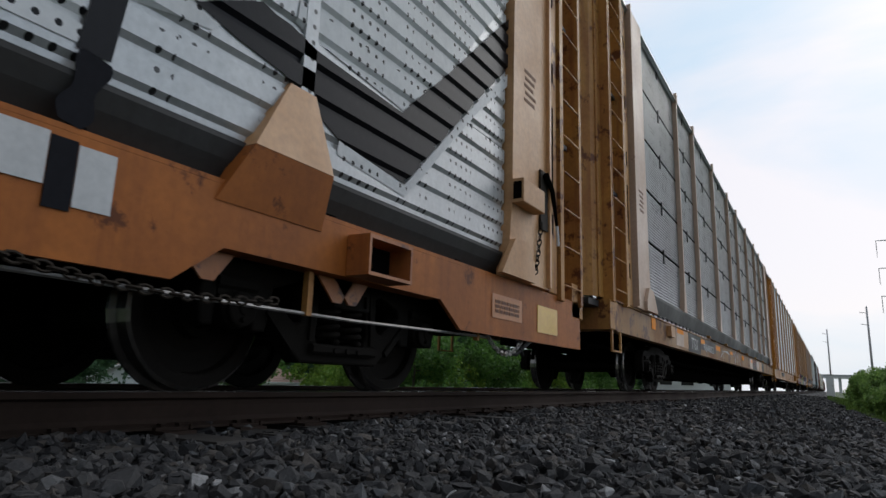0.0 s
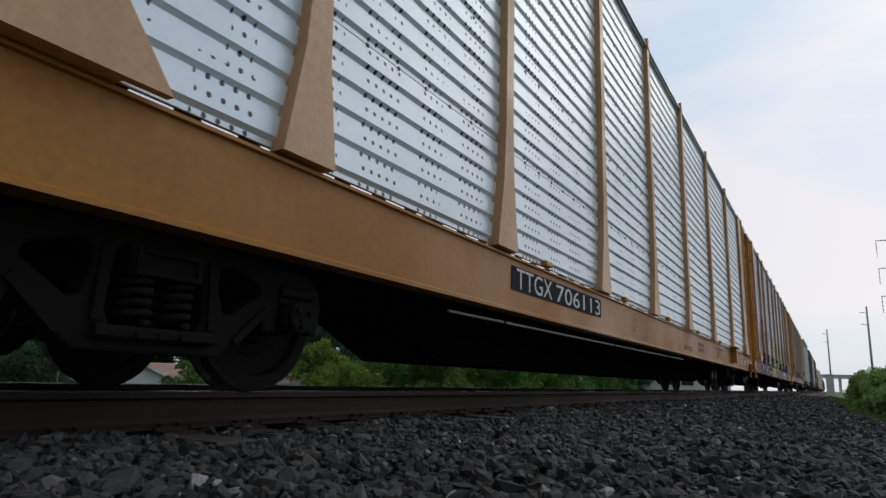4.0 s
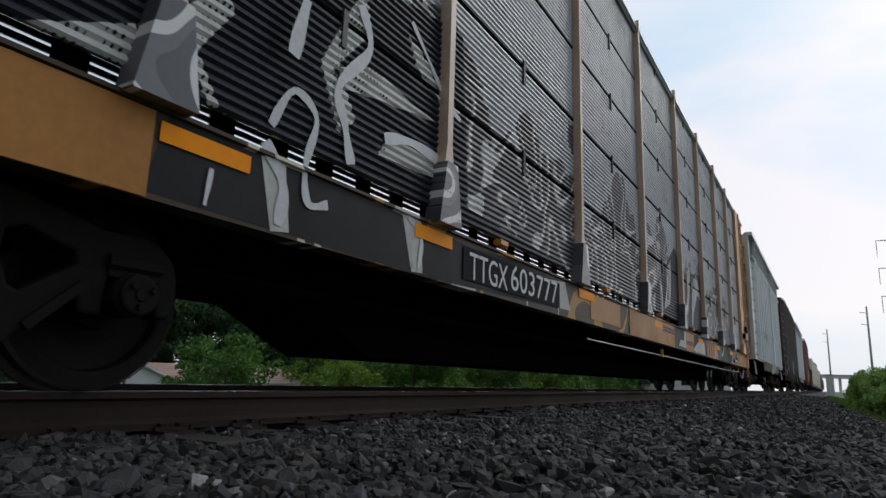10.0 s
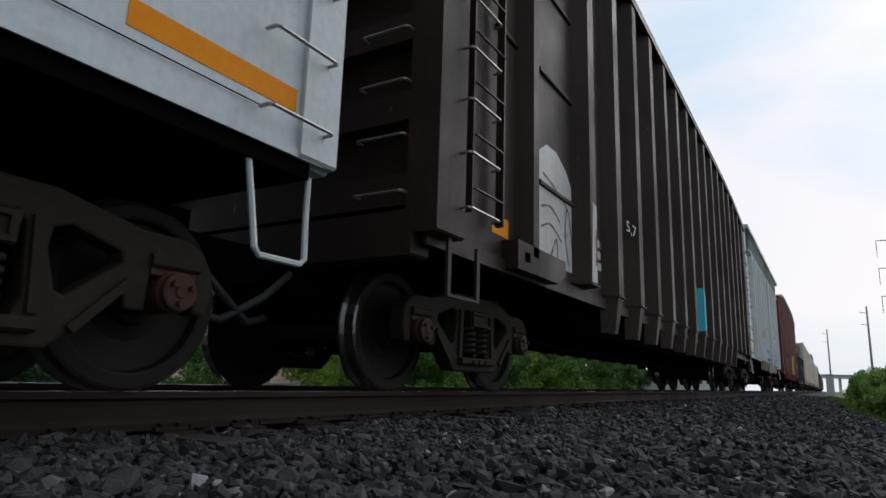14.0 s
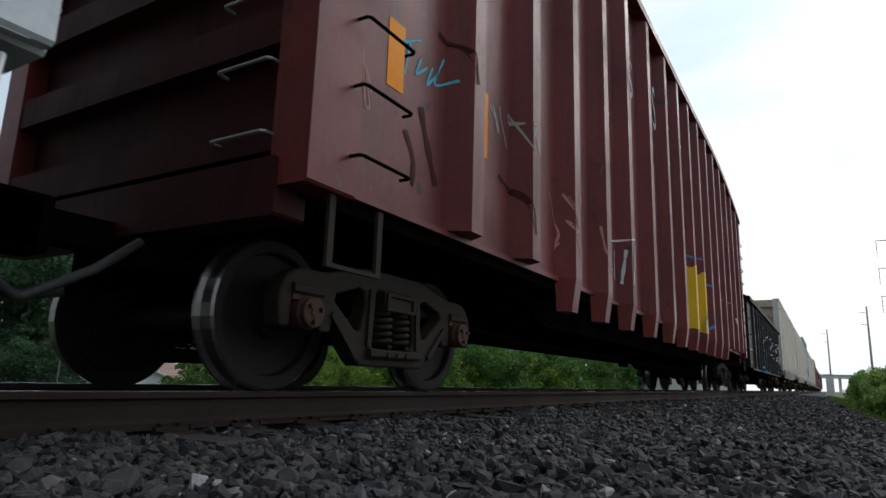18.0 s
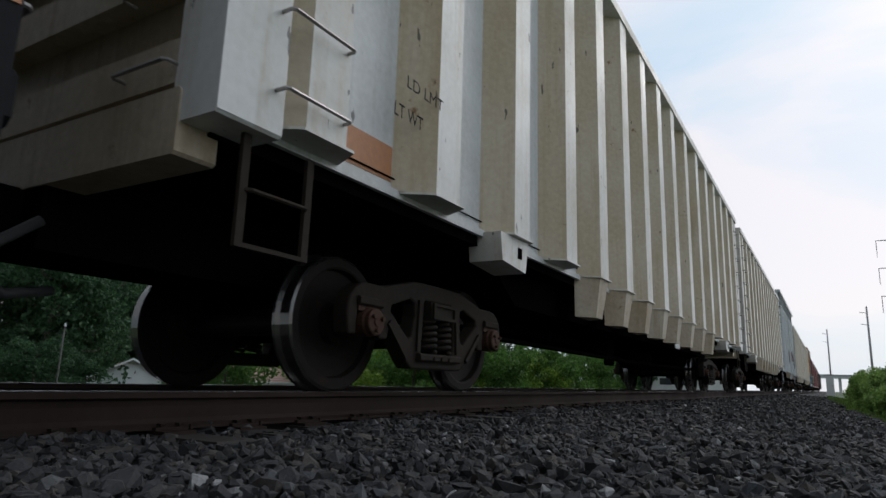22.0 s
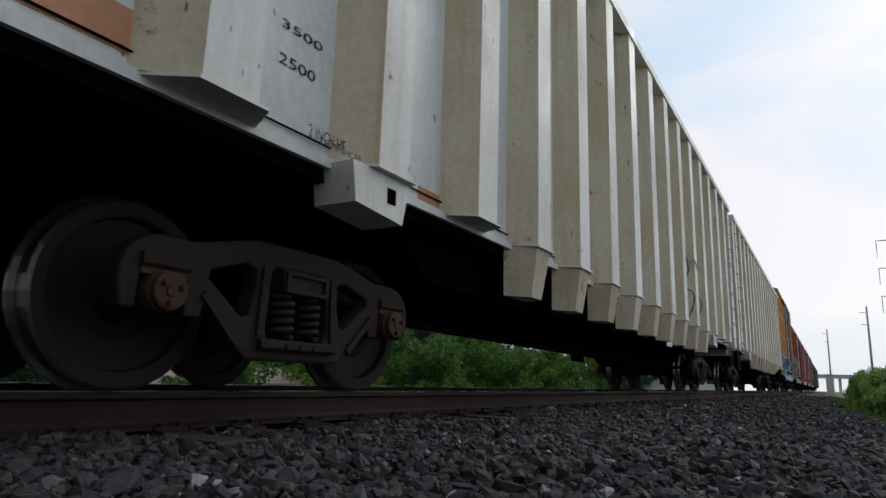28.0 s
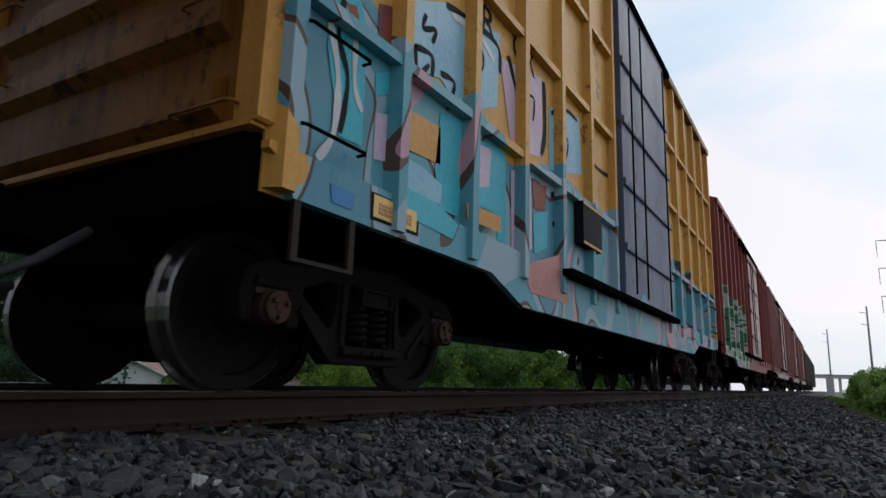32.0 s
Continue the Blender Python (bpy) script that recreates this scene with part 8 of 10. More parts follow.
sticker("placard", A3, 1.313, 24.45, 25.04, 0.86, 1.07, INK_BLACK, 0.003, "")
sticker("placard_face", A3, 1.316, 24.49, 24.99, 0.88, 1.05, REFLECT_YELLOW, 0.003, "")
bars(A3, 1.32, 24.57, 0.977, 0.3, 2, 0.023, REFLECT_OLD, 0.5, 10)
sticker("reflector", A3, 1.313, 23.58, 24.11, 0.99, 1.09, REFLECT_OLD, 0.004, "")
stroke(A3, 1.316, [(21.78, 1.0), (21.74, 1.12), (21.84, 1.01), (21.83, 1.12)], 0.022, SPRAY_YELLOW, "sprayed_letter")
stroke(A3, 1.316, [(21.86, 1.0), (21.88, 1.13), (21.94, 0.98)], 0.022, SPRAY_YELLOW, "sprayed_letter")
stroke(A3, 1.316, [(21.87, 1.04), (21.93, 1.04)], 0.022, SPRAY_YELLOW, "sprayed_letter")
stroke(A3, 1.316, [(21.97, 0.99), (21.94, 1.13), (22.01, 1.13), (21.97, 1.06), (22.04, 1.04), (21.97, 0.98)], 0.022, SPRAY_YELLOW, "sprayed_letter")
stroke(A3, 1.316, [(22.12, 1.13), (22.04, 1.13), (22.06, 0.99), (22.14, 1.0)], 0.022, SPRAY_YELLOW, "sprayed_letter")
stroke(A3, 1.316, [(22.05, 1.05), (22.11, 1.06)], 0.022, SPRAY_YELLOW, "sprayed_letter")
stroke(A3, 1.316, [(22.15, 0.97), (22.14, 1.13), (22.25, 1.14), (22.24, 1.08), (22.16, 1.05), (22.29, 0.97)], 0.022, SPRAY_YELLOW, "sprayed_letter")
stroke(A3, 1.317, [(22.68, 1.3), (22.72, 1.58), (22.81, 1.82), (22.97, 2.02), (23.18, 2.08), (23.34, 1.94), (23.37, 1.63), (23.35, 1.31)], 0.05, SPRAY_YELLOW, "tag")
stroke(A3, 1.319, [(22.77, 1.31), (22.81, 1.59), (22.92, 1.86), (23.09, 1.98), (23.24, 1.89), (23.29, 1.63), (23.28, 1.31)], 0.09, INK_BLACK, "tag")
stroke(A3, 1.319, [(22.96, 1.56), (23.02, 1.79), (23.15, 1.82), (23.18, 1.58), (23.05, 1.48), (22.96, 1.56)], 0.05, SPRAY_GREY, "tag")
stroke(A3, 1.318, [(22.50, 0.77), (22.57, 0.97), (22.62, 1.2)], 0.04, SPRAY_YELLOW, "tag")
stroke(A3, 1.318, [(22.59, 0.78), (22.65, 1.0), (22.71, 1.22)], 0.12, INK_BLACK, "tag")
stroke(A3, 1.317, [(21.73, 1.31), (21.85, 1.3), (21.90, 1.24), (21.97, 1.39), (22.05, 1.58)], 0.04, SPRAY_YELLOW, "tag")
stroke(A3, 1.317, [(18.55, 2.12), (18.58, 1.8), (18.66, 1.54), (18.72, 1.35)], 0.05, SPRAY_YELLOW, "tag")
stroke(A3, 1.318, [(18.74, 2.38), (19.05, 2.46), (19.27, 2.23), (19.39, 2.56), (19.63, 2.45)], 0.06, INK_BLACK, "tag")
stroke(A3, 1.318, [(19.27, 1.36), (19.44, 1.87), (19.28, 2.11)], 0.06, INK_BLACK, "tag")
stroke(A3, 1.316, [(12.42, 0.8), (12.32, 0.89), (12.24, 0.92)], 0.025, SPRAY_TEAL, "tag")
stroke(A3, 1.316, [(12.42, 0.8), (12.36, 0.93), (12.32, 0.98)], 0.025, SPRAY_TEAL, "tag")
stroke(A3, 1.316, [(12.42, 0.8), (12.43, 0.94), (12.44, 1.0)], 0.025, SPRAY_TEAL, "tag")
stroke(A3, 1.316, [(12.42, 0.8), (12.50, 0.9), (12.59, 0.96)], 0.025, SPRAY_TEAL, "tag")
stroke(A3, 1.316, [(12.42, 0.8), (12.52, 0.81), (12.64, 0.84)], 0.025, SPRAY_TEAL, "tag")
stroke(A3, 1.316, [(13.30, 0.81), (13.14, 0.93), (13.00, 0.96)], 0.025, SPRAY_TEAL, "tag")
stroke(A3, 1.316, [(13.30, 0.81), (13.21, 0.98), (13.15, 1.04)], 0.025, SPRAY_TEAL, "tag")
stroke(A3, 1.316, [(13.30, 0.81), (13.33, 0.99), (13.36, 1.07)], 0.025, SPRAY_TEAL, "tag")
stroke(A3, 1.316, [(13.30, 0.81), (13.45, 0.94), (13.62, 1.02)], 0.025, SPRAY_TEAL, "tag")
stroke(A3, 1.316, [(13.30, 0.81), (13.48, 0.83), (13.68, 0.86)], 0.025, SPRAY_TEAL, "tag")
stroke(A3, 1.316, [(14.57, 0.84), (14.30, 0.99), (14.07, 1.03)], 0.025, SPRAY_TEAL, "tag")
stroke(A3, 1.316, [(14.57, 0.84), (14.43, 1.06), (14.32, 1.14)], 0.025, SPRAY_TEAL, "tag")
stroke(A3, 1.316, [(14.57, 0.84), (14.63, 1.08), (14.71, 1.2)], 0.025, SPRAY_TEAL, "tag")
stroke(A3, 1.316, [(14.57, 0.84), (14.86, 1.01), (15.19, 1.14)], 0.025, SPRAY_TEAL, "tag")
stroke(A3, 1.316, [(14.57, 0.84), (14.90, 0.86), (15.29, 0.91)], 0.025, SPRAY_TEAL, "tag")
stroke(A3, 1.316, [(17.04, 0.84), (16.95, 0.93), (16.88, 0.95)], 0.025, SPRAY_TEAL, "tag")
stroke(A3, 1.316, [(17.04, 0.84), (16.99, 0.96), (16.95, 1.01)], 0.025, SPRAY_TEAL, "tag")
stroke(A3, 1.316, [(17.04, 0.84), (17.05, 0.97), (17.06, 1.03)], 0.025, SPRAY_TEAL, "tag")
stroke(A3, 1.316, [(17.04, 0.84), (17.11, 0.93), (17.20, 0.99)], 0.025, SPRAY_TEAL, "tag")
stroke(A3, 1.316, [(17.04, 0.84), (17.14, 0.86), (17.24, 0.88)], 0.025, SPRAY_TEAL, "tag")
stroke(A3, 1.315, [(12.60, 1.59), (12.79, 1.46), (13.08, 1.44), (13.46, 1.52), (14.03, 1.75)], 0.24, SPRAY_CREAM, "sprayed_letter")
stroke(A3, 1.312, [(12.79, 1.22), (13.05, 1.15), (13.26, 1.19)], 0.2, SPRAY_CREAM, "sprayed_letter")
stroke(A3, 1.315, [(15.81, 2.73), (15.61, 2.18), (15.26, 1.49)], 0.26, SPRAY_CREAM, "sprayed_letter")
stroke(A3, 1.315, [(16.05, 2.51), (16.24, 2.02), (15.96, 1.57)], 0.22, SPRAY_CREAM, "sprayed_letter")
stroke(A3, 1.312, [(15.65, 1.35), (15.53, 0.86)], 0.16, SPRAY_CREAM, "sprayed_letter")
stroke(A3, 1.315, [(3.28, 1.32), (3.53, 1.41), (3.87, 1.52), (3.94, 1.4)], 0.06, SPRAY_CREAM, "tag")
stroke(A3, 1.315, [(2.97, 1.57), (2.92, 1.31), (2.87, 1.12), (3.18, 1.25)], 0.05, SPRAY_CREAM, "tag")
stroke(A3, 1.315, [(4.74, 2.3), (5.07, 2.51), (5.33, 2.18), (5.52, 1.75), (5.67, 1.34)], 0.05, SPRAY_CREAM, "tag")
stroke(A3, 1.315, [(3.82, 1.17), (3.84, 1.02), (3.70, 0.9), (3.63, 0.89)], 0.04, SPRAY_CREAM, "tag")
stroke(A3, 1.315, [(4.13, 1.09), (4.08, 0.99), (3.99, 1.0)], 0.03, SPRAY_CREAM, "tag")
stroke(A3, 1.315, [(4.51, 1.17), (4.46, 1.03), (4.36, 1.03)], 0.03, SPRAY_CREAM, "tag")
stroke(A3, 1.315, [(4.90, 1.1), (4.84, 0.99), (4.77, 1.0)], 0.03, SPRAY_CREAM, "tag")
sticker("reflector", A4, 1.313, 3.45, 3.95, 1.06, 1.15, REFLECT, 0.004, "")
sticker("reflector", A4, 1.313, 5.43, 5.94, 1.06, 1.16, REFLECT, 0.004, "")
sticker("reflector", A4, 1.313, 8.83, 9.40, 1.07, 1.17, REFLECT, 0.004, "")
sticker("reflector", A4, 1.313, 12.58, 13.11, 1.06, 1.16, REFLECT, 0.004, "")
sticker("reflector", A4, 1.313, 16.68, 17.25, 1.06, 1.15, REFLECT, 0.004, "")
sticker("reflector", A4, 1.313, 19.29, 19.84, 1.05, 1.16, REFLECT, 0.004, "")
sticker("reflector", A4, 1.313, 21.89, 22.47, 1.05, 1.15, REFLECT, 0.004, "")
sticker("reflector", A4, 1.313, 0.53, 1.13, 0.92, 1.12, REFLECT, 0.004, "")
sticker("number_panel", A4, 1.313, 6.12, 8.21, 0.87, 1.13, INK_BLACK, 0.003, "")
stencil_text("603777", A4, 1.319, 6.99, 8.14, 0.9, 1.13, INK_WHITE)
stencil_text("TTGX", A4, 1.319, 6.22, 6.92, 0.88, 1.1, INK_WHITE)
block_mark(A4, 1.319, 17.96, 19.02, 0.85, 1.2, INK_RED, 3)
bars(A4, 1.319, 13.17, 1.083, 0.96, 2, 0.037, INK_BROWN, 0.5, 11)
bars(A4, 1.319, 15.28, 0.93, 0.77, 1, 0.08, INK_BROWN, 0.5, 12)
sticker("yellow_patch", A4, 1.309, 17.94, 19.26, 0.83, 1.14, SILL_A2, 0.003, "")
sticker("yellow_patch", A4, 1.309, 9.26, 10.53, 0.86, 1.16, SILL_A2, 0.003, "")
sticker("yellow_patch", A4, 1.309, 1.59, 2.49, 0.85, 1.13, SILL_A2, 0.003, "")
stroke(A4, 1.315, [(4.06, 1.36), (4.20, 1.61), (4.39, 1.52), (4.33, 1.23), (4.37, 1.02), (4.53, 1.05)], 0.06, SPRAY_WHITE, "tag")
stroke(A4, 1.315, [(4.03, 1.26), (4.18, 1.06), (4.16, 0.85)], 0.09, SPRAY_WHITE, "tag")
stroke(A4, 1.315, [(5.33, 1.19), (5.51, 1.07), (5.49, 0.85)], 0.05, SPRAY_WHITE, "tag")
stroke(A4, 1.315, [(3.73, 1.02), (3.71, 0.84)], 0.03, SPRAY_WHITE, "tag")
stroke(A4, 1.315, [(4.72, 2.42), (4.83, 2.16), (4.56, 1.8), (4.63, 1.58), (4.71, 1.35)], 0.09, SPRAY_WHITE, "tag")
stroke(A4, 1.315, [(5.29, 2.61), (5.54, 2.41), (5.80, 2.2), (6.02, 2.13)], 0.05, SPRAY_WHITE, "tag")
stroke(A4, 1.315, [(5.03, 1.63), (5.36, 1.71), (5.87, 1.68)], 0.09, SPRAY_WHITE, "tag")
stroke(A4, 1.393, [(4.10, 1.75), (4.17, 2.12)], 0.1, SPRAY_WHITE, "tag")
stroke(A4, 1.315, [(13.16, 1.82), (13.20, 1.58), (13.18, 1.31)], 0.119, SPRAY_WHITE, "tag")
stroke(A4, 1.315, [(13.70, 2.06), (13.61, 1.76), (13.45, 1.45)], 0.119, SPRAY_WHITE, "tag")
stroke(A4, 1.315, [(13.96, 2.28), (13.94, 1.99), (13.83, 1.68)], 0.119, SPRAY_WHITE, "tag")
stroke(A4, 1.315, [(15.17, 2.4), (15.22, 1.88), (15.12, 1.33)], 0.119, SPRAY_WHITE, "tag")
stroke(A4, 1.315, [(15.70, 2.35), (15.67, 1.97), (15.47, 1.56)], 0.119, SPRAY_WHITE, "tag")
stroke(A4, 1.315, [(16.12, 2.31), (16.19, 1.86), (16.05, 1.37)], 0.119, SPRAY_WHITE, "tag")
stroke(A4, 1.315, [(16.72, 2.54), (16.66, 2.2), (16.37, 1.81)], 0.119, SPRAY_WHITE, "tag")
stroke(A4, 1.315, [(18.36, 1.93), (18.37, 1.33)], 0.076, SPRAY_WHITE, "tag")
stroke(A4, 1.315, [(18.83, 2.3), (18.68, 1.82), (18.57, 1.63)], 0.076, SPRAY_WHITE, "tag")
stroke(A4, 1.315, [(18.70, 1.65), (18.60, 1.31)], 0.076, SPRAY_WHITE, "tag")
stroke(A4, 1.315, [(19.10, 1.78), (19.09, 1.34)], 0.076, SPRAY_WHITE, "tag")
stroke(A4, 1.315, [(19.16, 2.4), (19.56, 2.4), (19.38, 2.1), (19.28, 1.82)], 0.076, SPRAY_WHITE, "tag")
stroke(A4, 1.315, [(19.63, 2.39), (19.98, 2.51)], 0.076, SPRAY_WHITE, "tag")
stroke(A4, 1.315, [(19.48, 1.69), (19.67, 1.89), (19.71, 1.8), (19.48, 1.62), (19.19, 1.5)], 0.076, SPRAY_WHITE, "tag")
stroke(A4, 1.315, [(17.16, 1.09), (17.28, 1.01), (17.44, 0.85)], 0.170, SPRAY_WHITE, "tag")
stroke(A4, 1.315, [(20.02, 1.07), (20.19, 0.93), (20.54, 1.08), (20.63, 1.24)], 0.068, SPRAY_WHITE, "tag")
sprayed_shape(A4, 1.3095, [(20.20, 0.81), (22.30, 0.81), (22.44, 1.0), (22.42, 1.18), (20.20, 1.18)], FLAT["soot"])
stroke(A4, 1.312, [(22.25, 0.81), (22.40, 0.92), (22.45, 1.05), (22.42, 1.18)], 0.07, SPRAY_WHITE, "tag")
sticker("weight_panel", A4, 1.309, 22.99, 23.58, 0.87, 1.12, INK_WHITE, 0.003, "")
sticker("weight_panel", A4, 1.313, 23.04, 23.34, 0.95, 1.12, INK_BLACK, 0.003, "")
sticker("weight_panel", A4, 1.313, 23.35, 23.54, 0.94, 1.14, INK_BLACK, 0.003, "")
sticker("weight_panel", A4, 1.313, 23.04, 23.47, 0.86, 0.89, INK_BLACK, 0.003, "")
bars(A4, 1.317, 23.13, 1.093, 0.14, 2, 0.017, INK_WHITE, 0.5, 91)
bars(A4, 1.317, 23.37, 1.08, 0.12, 2, 0.02, INK_WHITE, 0.5, 92)
bars(A4, 1.309, 23.61, 1.03, 0.2, 3, 0.04, INK_RED, 0.5, 93)
sticker("reflector", A4, 1.309, 24.25, 24.83, 0.93, 1.12, REFLECT, 0.004, "")
sticker("reflector", A4, 1.311, 21.86, 22.21, 1.05, 1.12, REFLECT, 0.004, "")
sticker("jack_opening", A4, 1.309, 22.56, 22.97, 0.86, 0.95, UNDER, 0.004, "")
stroke(A4, 1.316, [(22.65, 1.16), (22.74, 1.21), (22.83, 1.15), (22.82, 1.05)], 0.03, SPRAY_GREY, "tag")
sticker("reflector", W1, 1.47, 0.31, 1.23, 1.38, 1.47, REFLECT, 0.004, "")
sticker("reflector", W1, 1.47, 3.71, 4.06, 1.36, 1.49, REFLECT, 0.004, "")
sticker("reflector", W1, 1.47, 6.08, 6.59, 1.37, 1.48, REFLECT, 0.004, "")
sticker("reflector", W1, 1.47, 9.11, 9.38, 1.37, 1.5, REFLECT, 0.004, "")
sticker("reflector", W1, 1.47, 13.9, 14.82, 1.40, 1.52, REFLECT, 0.004, "")
stencil_text("20", W1, 1.47, 1.89, 2.23, 2.09, 2.33, INK_BLACK)
stencil_text("20", W1, 1.47, 2.85, 3.18, 2.09, 2.35, INK_BLACK)
stencil_text("65", W1, 1.47, 3.81, 4.21, 2.11, 2.38, INK_BLACK)
stencil_text("LD LMT", W1, 1.47, 1.89, 2.25, 1.66, 1.73, INK_BLACK)
stencil_text("LT WT", W1, 1.47, 1.89, 2.2, 1.54, 1.62, INK_BLACK)
stencil_text("2 INCH H.F. COMP", W1, 1.47, 0.77, 1.28, 1.78, 1.83, INK_BLACK)
stencil_text("BRK. SHOE", W1, 1.47, 0.86, 1.16, 1.7, 1.74, INK_BLACK)
bars(W1, 1.47, 1.28, 1.643, 0.16, 3, 0.027, INK_BLACK, 0.5, 13)
bars(W1, 1.47, 2.75, 1.653, 0.33, 2, 0.067, INK_BLACK, 0.5, 14)
block_mark(W1, 1.47, 1.87, 2.27, 2.75, 2.92, INK_BLACK, 2)
sticker("lift_lug", W1, 1.47, 5.3, 5.59, 1.64, 1.71, INK_BLACK, 0.05, "dark lifting lug welded on the side")
sticker("lift_lug", W1, 1.47, 12.06, 12.36, 1.72, 1.91, BARE, 0.05, "")
sticker("lift_lug", W1, 1.47, 2.37, 2.73, 1.47, 1.48, BARE, 0.08, "")
sticker("reflector", W2, 1.47, 0.5, 1.29, 1.42, 1.52, REFLECT, 0.004, "")
sticker("reflector", W2, 1.47, 3.58, 4.05, 1.43, 1.52, REFLECT, 0.004, "")
sticker("reflector", W2, 1.47, 6.1, 6.41, 1.45, 1.5, REFLECT_YELLOW, 0.004, "")
sticker("reflector", W2, 1.47, 8.86, 9.24, 1.43, 1.51, REFLECT_YELLOW, 0.004, "")
stencil_text("21", W2, 1.47, 2.72, 3.07, 2.1, 2.32, INK_BLACK)
stencil_text("09", W2, 1.47, 3.62, 3.97, 2.1, 2.33, INK_BLACK)
stencil_text("LD LMT", W2, 1.47, 1.88, 2.19, 1.71, 1.77, INK_BLACK)
stencil_text("LT WT", W2, 1.47, 1.87, 2.14, 1.58, 1.65, INK_BLACK)
bars(W2, 1.47, 2.7, 1.71, 0.38, 2, 0.06, INK_BLACK, 0.5, 15)
bars(W2, 1.47, 1.33, 1.682, 0.16, 3, 0.018, INK_BLACK, 0.5, 16)
sticker("lift_lug", W2, 1.47, 3.68, 4.08, 1.76, 1.93, BARE, 0.06, "pale lifting lug welded on the side")
stroke(W2, 1.473, [(5.49, 1.41), (5.59, 1.33), (5.77, 1.32)], 0.14, SPRAY_BLUE, "tag")
stroke(W2, 1.473, [(5.95, 1.39), (6.14, 1.32), (6.41, 1.36), (6.65, 1.34)], 0.1, SPRAY_BLUE, "tag")
stroke(W2, 1.473, [(6.46, 1.97), (6.54, 1.79), (6.5, 1.58)], 0.03, SPRAY_BLUE, "tag")
stroke(W2, 1.473, [(6.18, 1.55), (6.22, 1.77)], 0.03, SPRAY_BLUE, "tag")
stroke(W2, 1.473, [(7.12, 1.94), (7.19, 1.72), (7.1, 1.47), (6.96, 1.38)], 0.04, SPRAY_BLUE, "tag")
stroke(W2, 1.473, [(7.19, 2.05), (7.33, 2.15), (7.36, 2.49)], 0.025, SPRAY_BLUE, "tag")
stroke(W2, 1.473, [(7.22, 2.04), (7.6, 2.0), (7.91, 2.14)], 0.025, SPRAY_BLUE, "tag")
stroke(W2, 1.473, [(8.56, 2.18), (8.68, 1.61)], 0.2, SPRAY_BLUE, "tag")
stroke(W2, 1.473, [(8.95, 2.97), (9.44, 2.93), (9.86, 3.09)], 0.025, SPRAY_BLUE, "tag")
stroke(W2, 1.473, [(10.01, 2.97), (10.41, 2.85), (10.24, 2.41)], 0.025, SPRAY_BLUE, "tag")
stroke(W2, 1.473, [(9.27, 1.98), (9.46, 1.78), (9.22, 1.46)], 0.02, SPRAY_BLUE, "tag")
stroke(W2, 1.473, [(9.16, 1.39), (9.46, 1.31)], 0.09, SPRAY_BLUE, "tag")
stroke(W2, 1.473, [(10.0, 2.1), (10.31, 1.65), (10.22, 1.23)], 0.02, SPRAY_BLUE, "tag")
stroke(W2, 1.473, [(7.11, 1.37), (7.18, 1.25)], 0.05, SPRAY_BLUE, "tag")
stroke(W2, 1.473, [(5.63, 2.56), (5.69, 1.69), (6.21, 1.3)], 0.05, SPRAY_BLUE, "tag")
stroke(W2, 1.473, [(5.63, 2.56), (6.58, 2.86)], 0.05, SPRAY_BLUE, "tag")
stroke(W2, 1.473, [(6.66, 2.32), (7.35, 2.32)], 0.05, SPRAY_BLUE, "tag")
sticker("sprayed_patch", W2, 1.47, 8.91, 9.33, 1.67, 2.16, SPRAY_BLUE, 0.004, "")
stroke(W2, 1.473, [(5.15, 1.85), (5.3, 1.72), (5.19, 1.58)], 0.05, SPRAY_PINK, "tag")
stroke(W2, 1.476, [(2.6, 1.25), (2.63, 1.77), (2.58, 2.3)], 0.06, RUST_RUN, "rust_streak")
stroke(W2, 1.476, [(4.35, 1.1), (4.38, 2.15), (4.33, 3.2)], 0.06, RUST_RUN, "rust_streak")
stroke(W2, 1.476, [(8.6, 1.2), (8.629999999999999, 1.90), (8.58, 2.6)], 0.06, RUST_RUN, "rust_streak")
sticker("reflector", W3, 1.47, 3.62, 4.11, 1.39, 1.51, REFLECT, 0.004, "")
sticker("reflector", W3, 1.47, 6.49, 6.89, 1.38, 1.5, REFLECT, 0.004, "")
sticker("reflector", W3, 1.47, 8.79, 9.31, 1.4, 1.5, REFLECT, 0.004, "")
sticker("reflector", W3, 1.47, 11.73, 12.1, 1.4, 1.5, REFLECT, 0.004, "")
sticker("reflector", W3, 1.47, 13.95, 14.95, 1.4, 1.5, REFLECT, 0.004, "")
sticker("reflector", W3, 1.47, 9.4, 9.67, 1.36, 1.49, REFLECT, 0.004, "")
stencil_text("PLATE", W3, 1.47, 4.6, 4.88, 2.19, 2.32, INK_BLACK)
stencil_text("F", W3, 1.47, 4.69, 4.79, 2.15, 2.2, INK_BLACK)
stroke(W3, 1.473, [(4.59, 2.06), (4.86, 2.06)], 0.012, INK_BLACK, "stencil_line")
stroke(W3, 1.473, [(4.86, 2.06), (4.87, 2.36)], 0.012, INK_BLACK, "stencil_line")
stroke(W3, 1.473, [(4.87, 2.36), (4.61, 2.38)], 0.012, INK_BLACK, "stencil_line")
sticker("lift_lug", W3, 1.47, 3.73, 4.08, 1.75, 1.91, GON_TAN_RIB, 0.07, "cream lifting lug welded on the side")
stencil_text("RELEASE ROD", W3, 1.625, 7.16, 7.41, 0.94, 0.97, INK_BLACK)
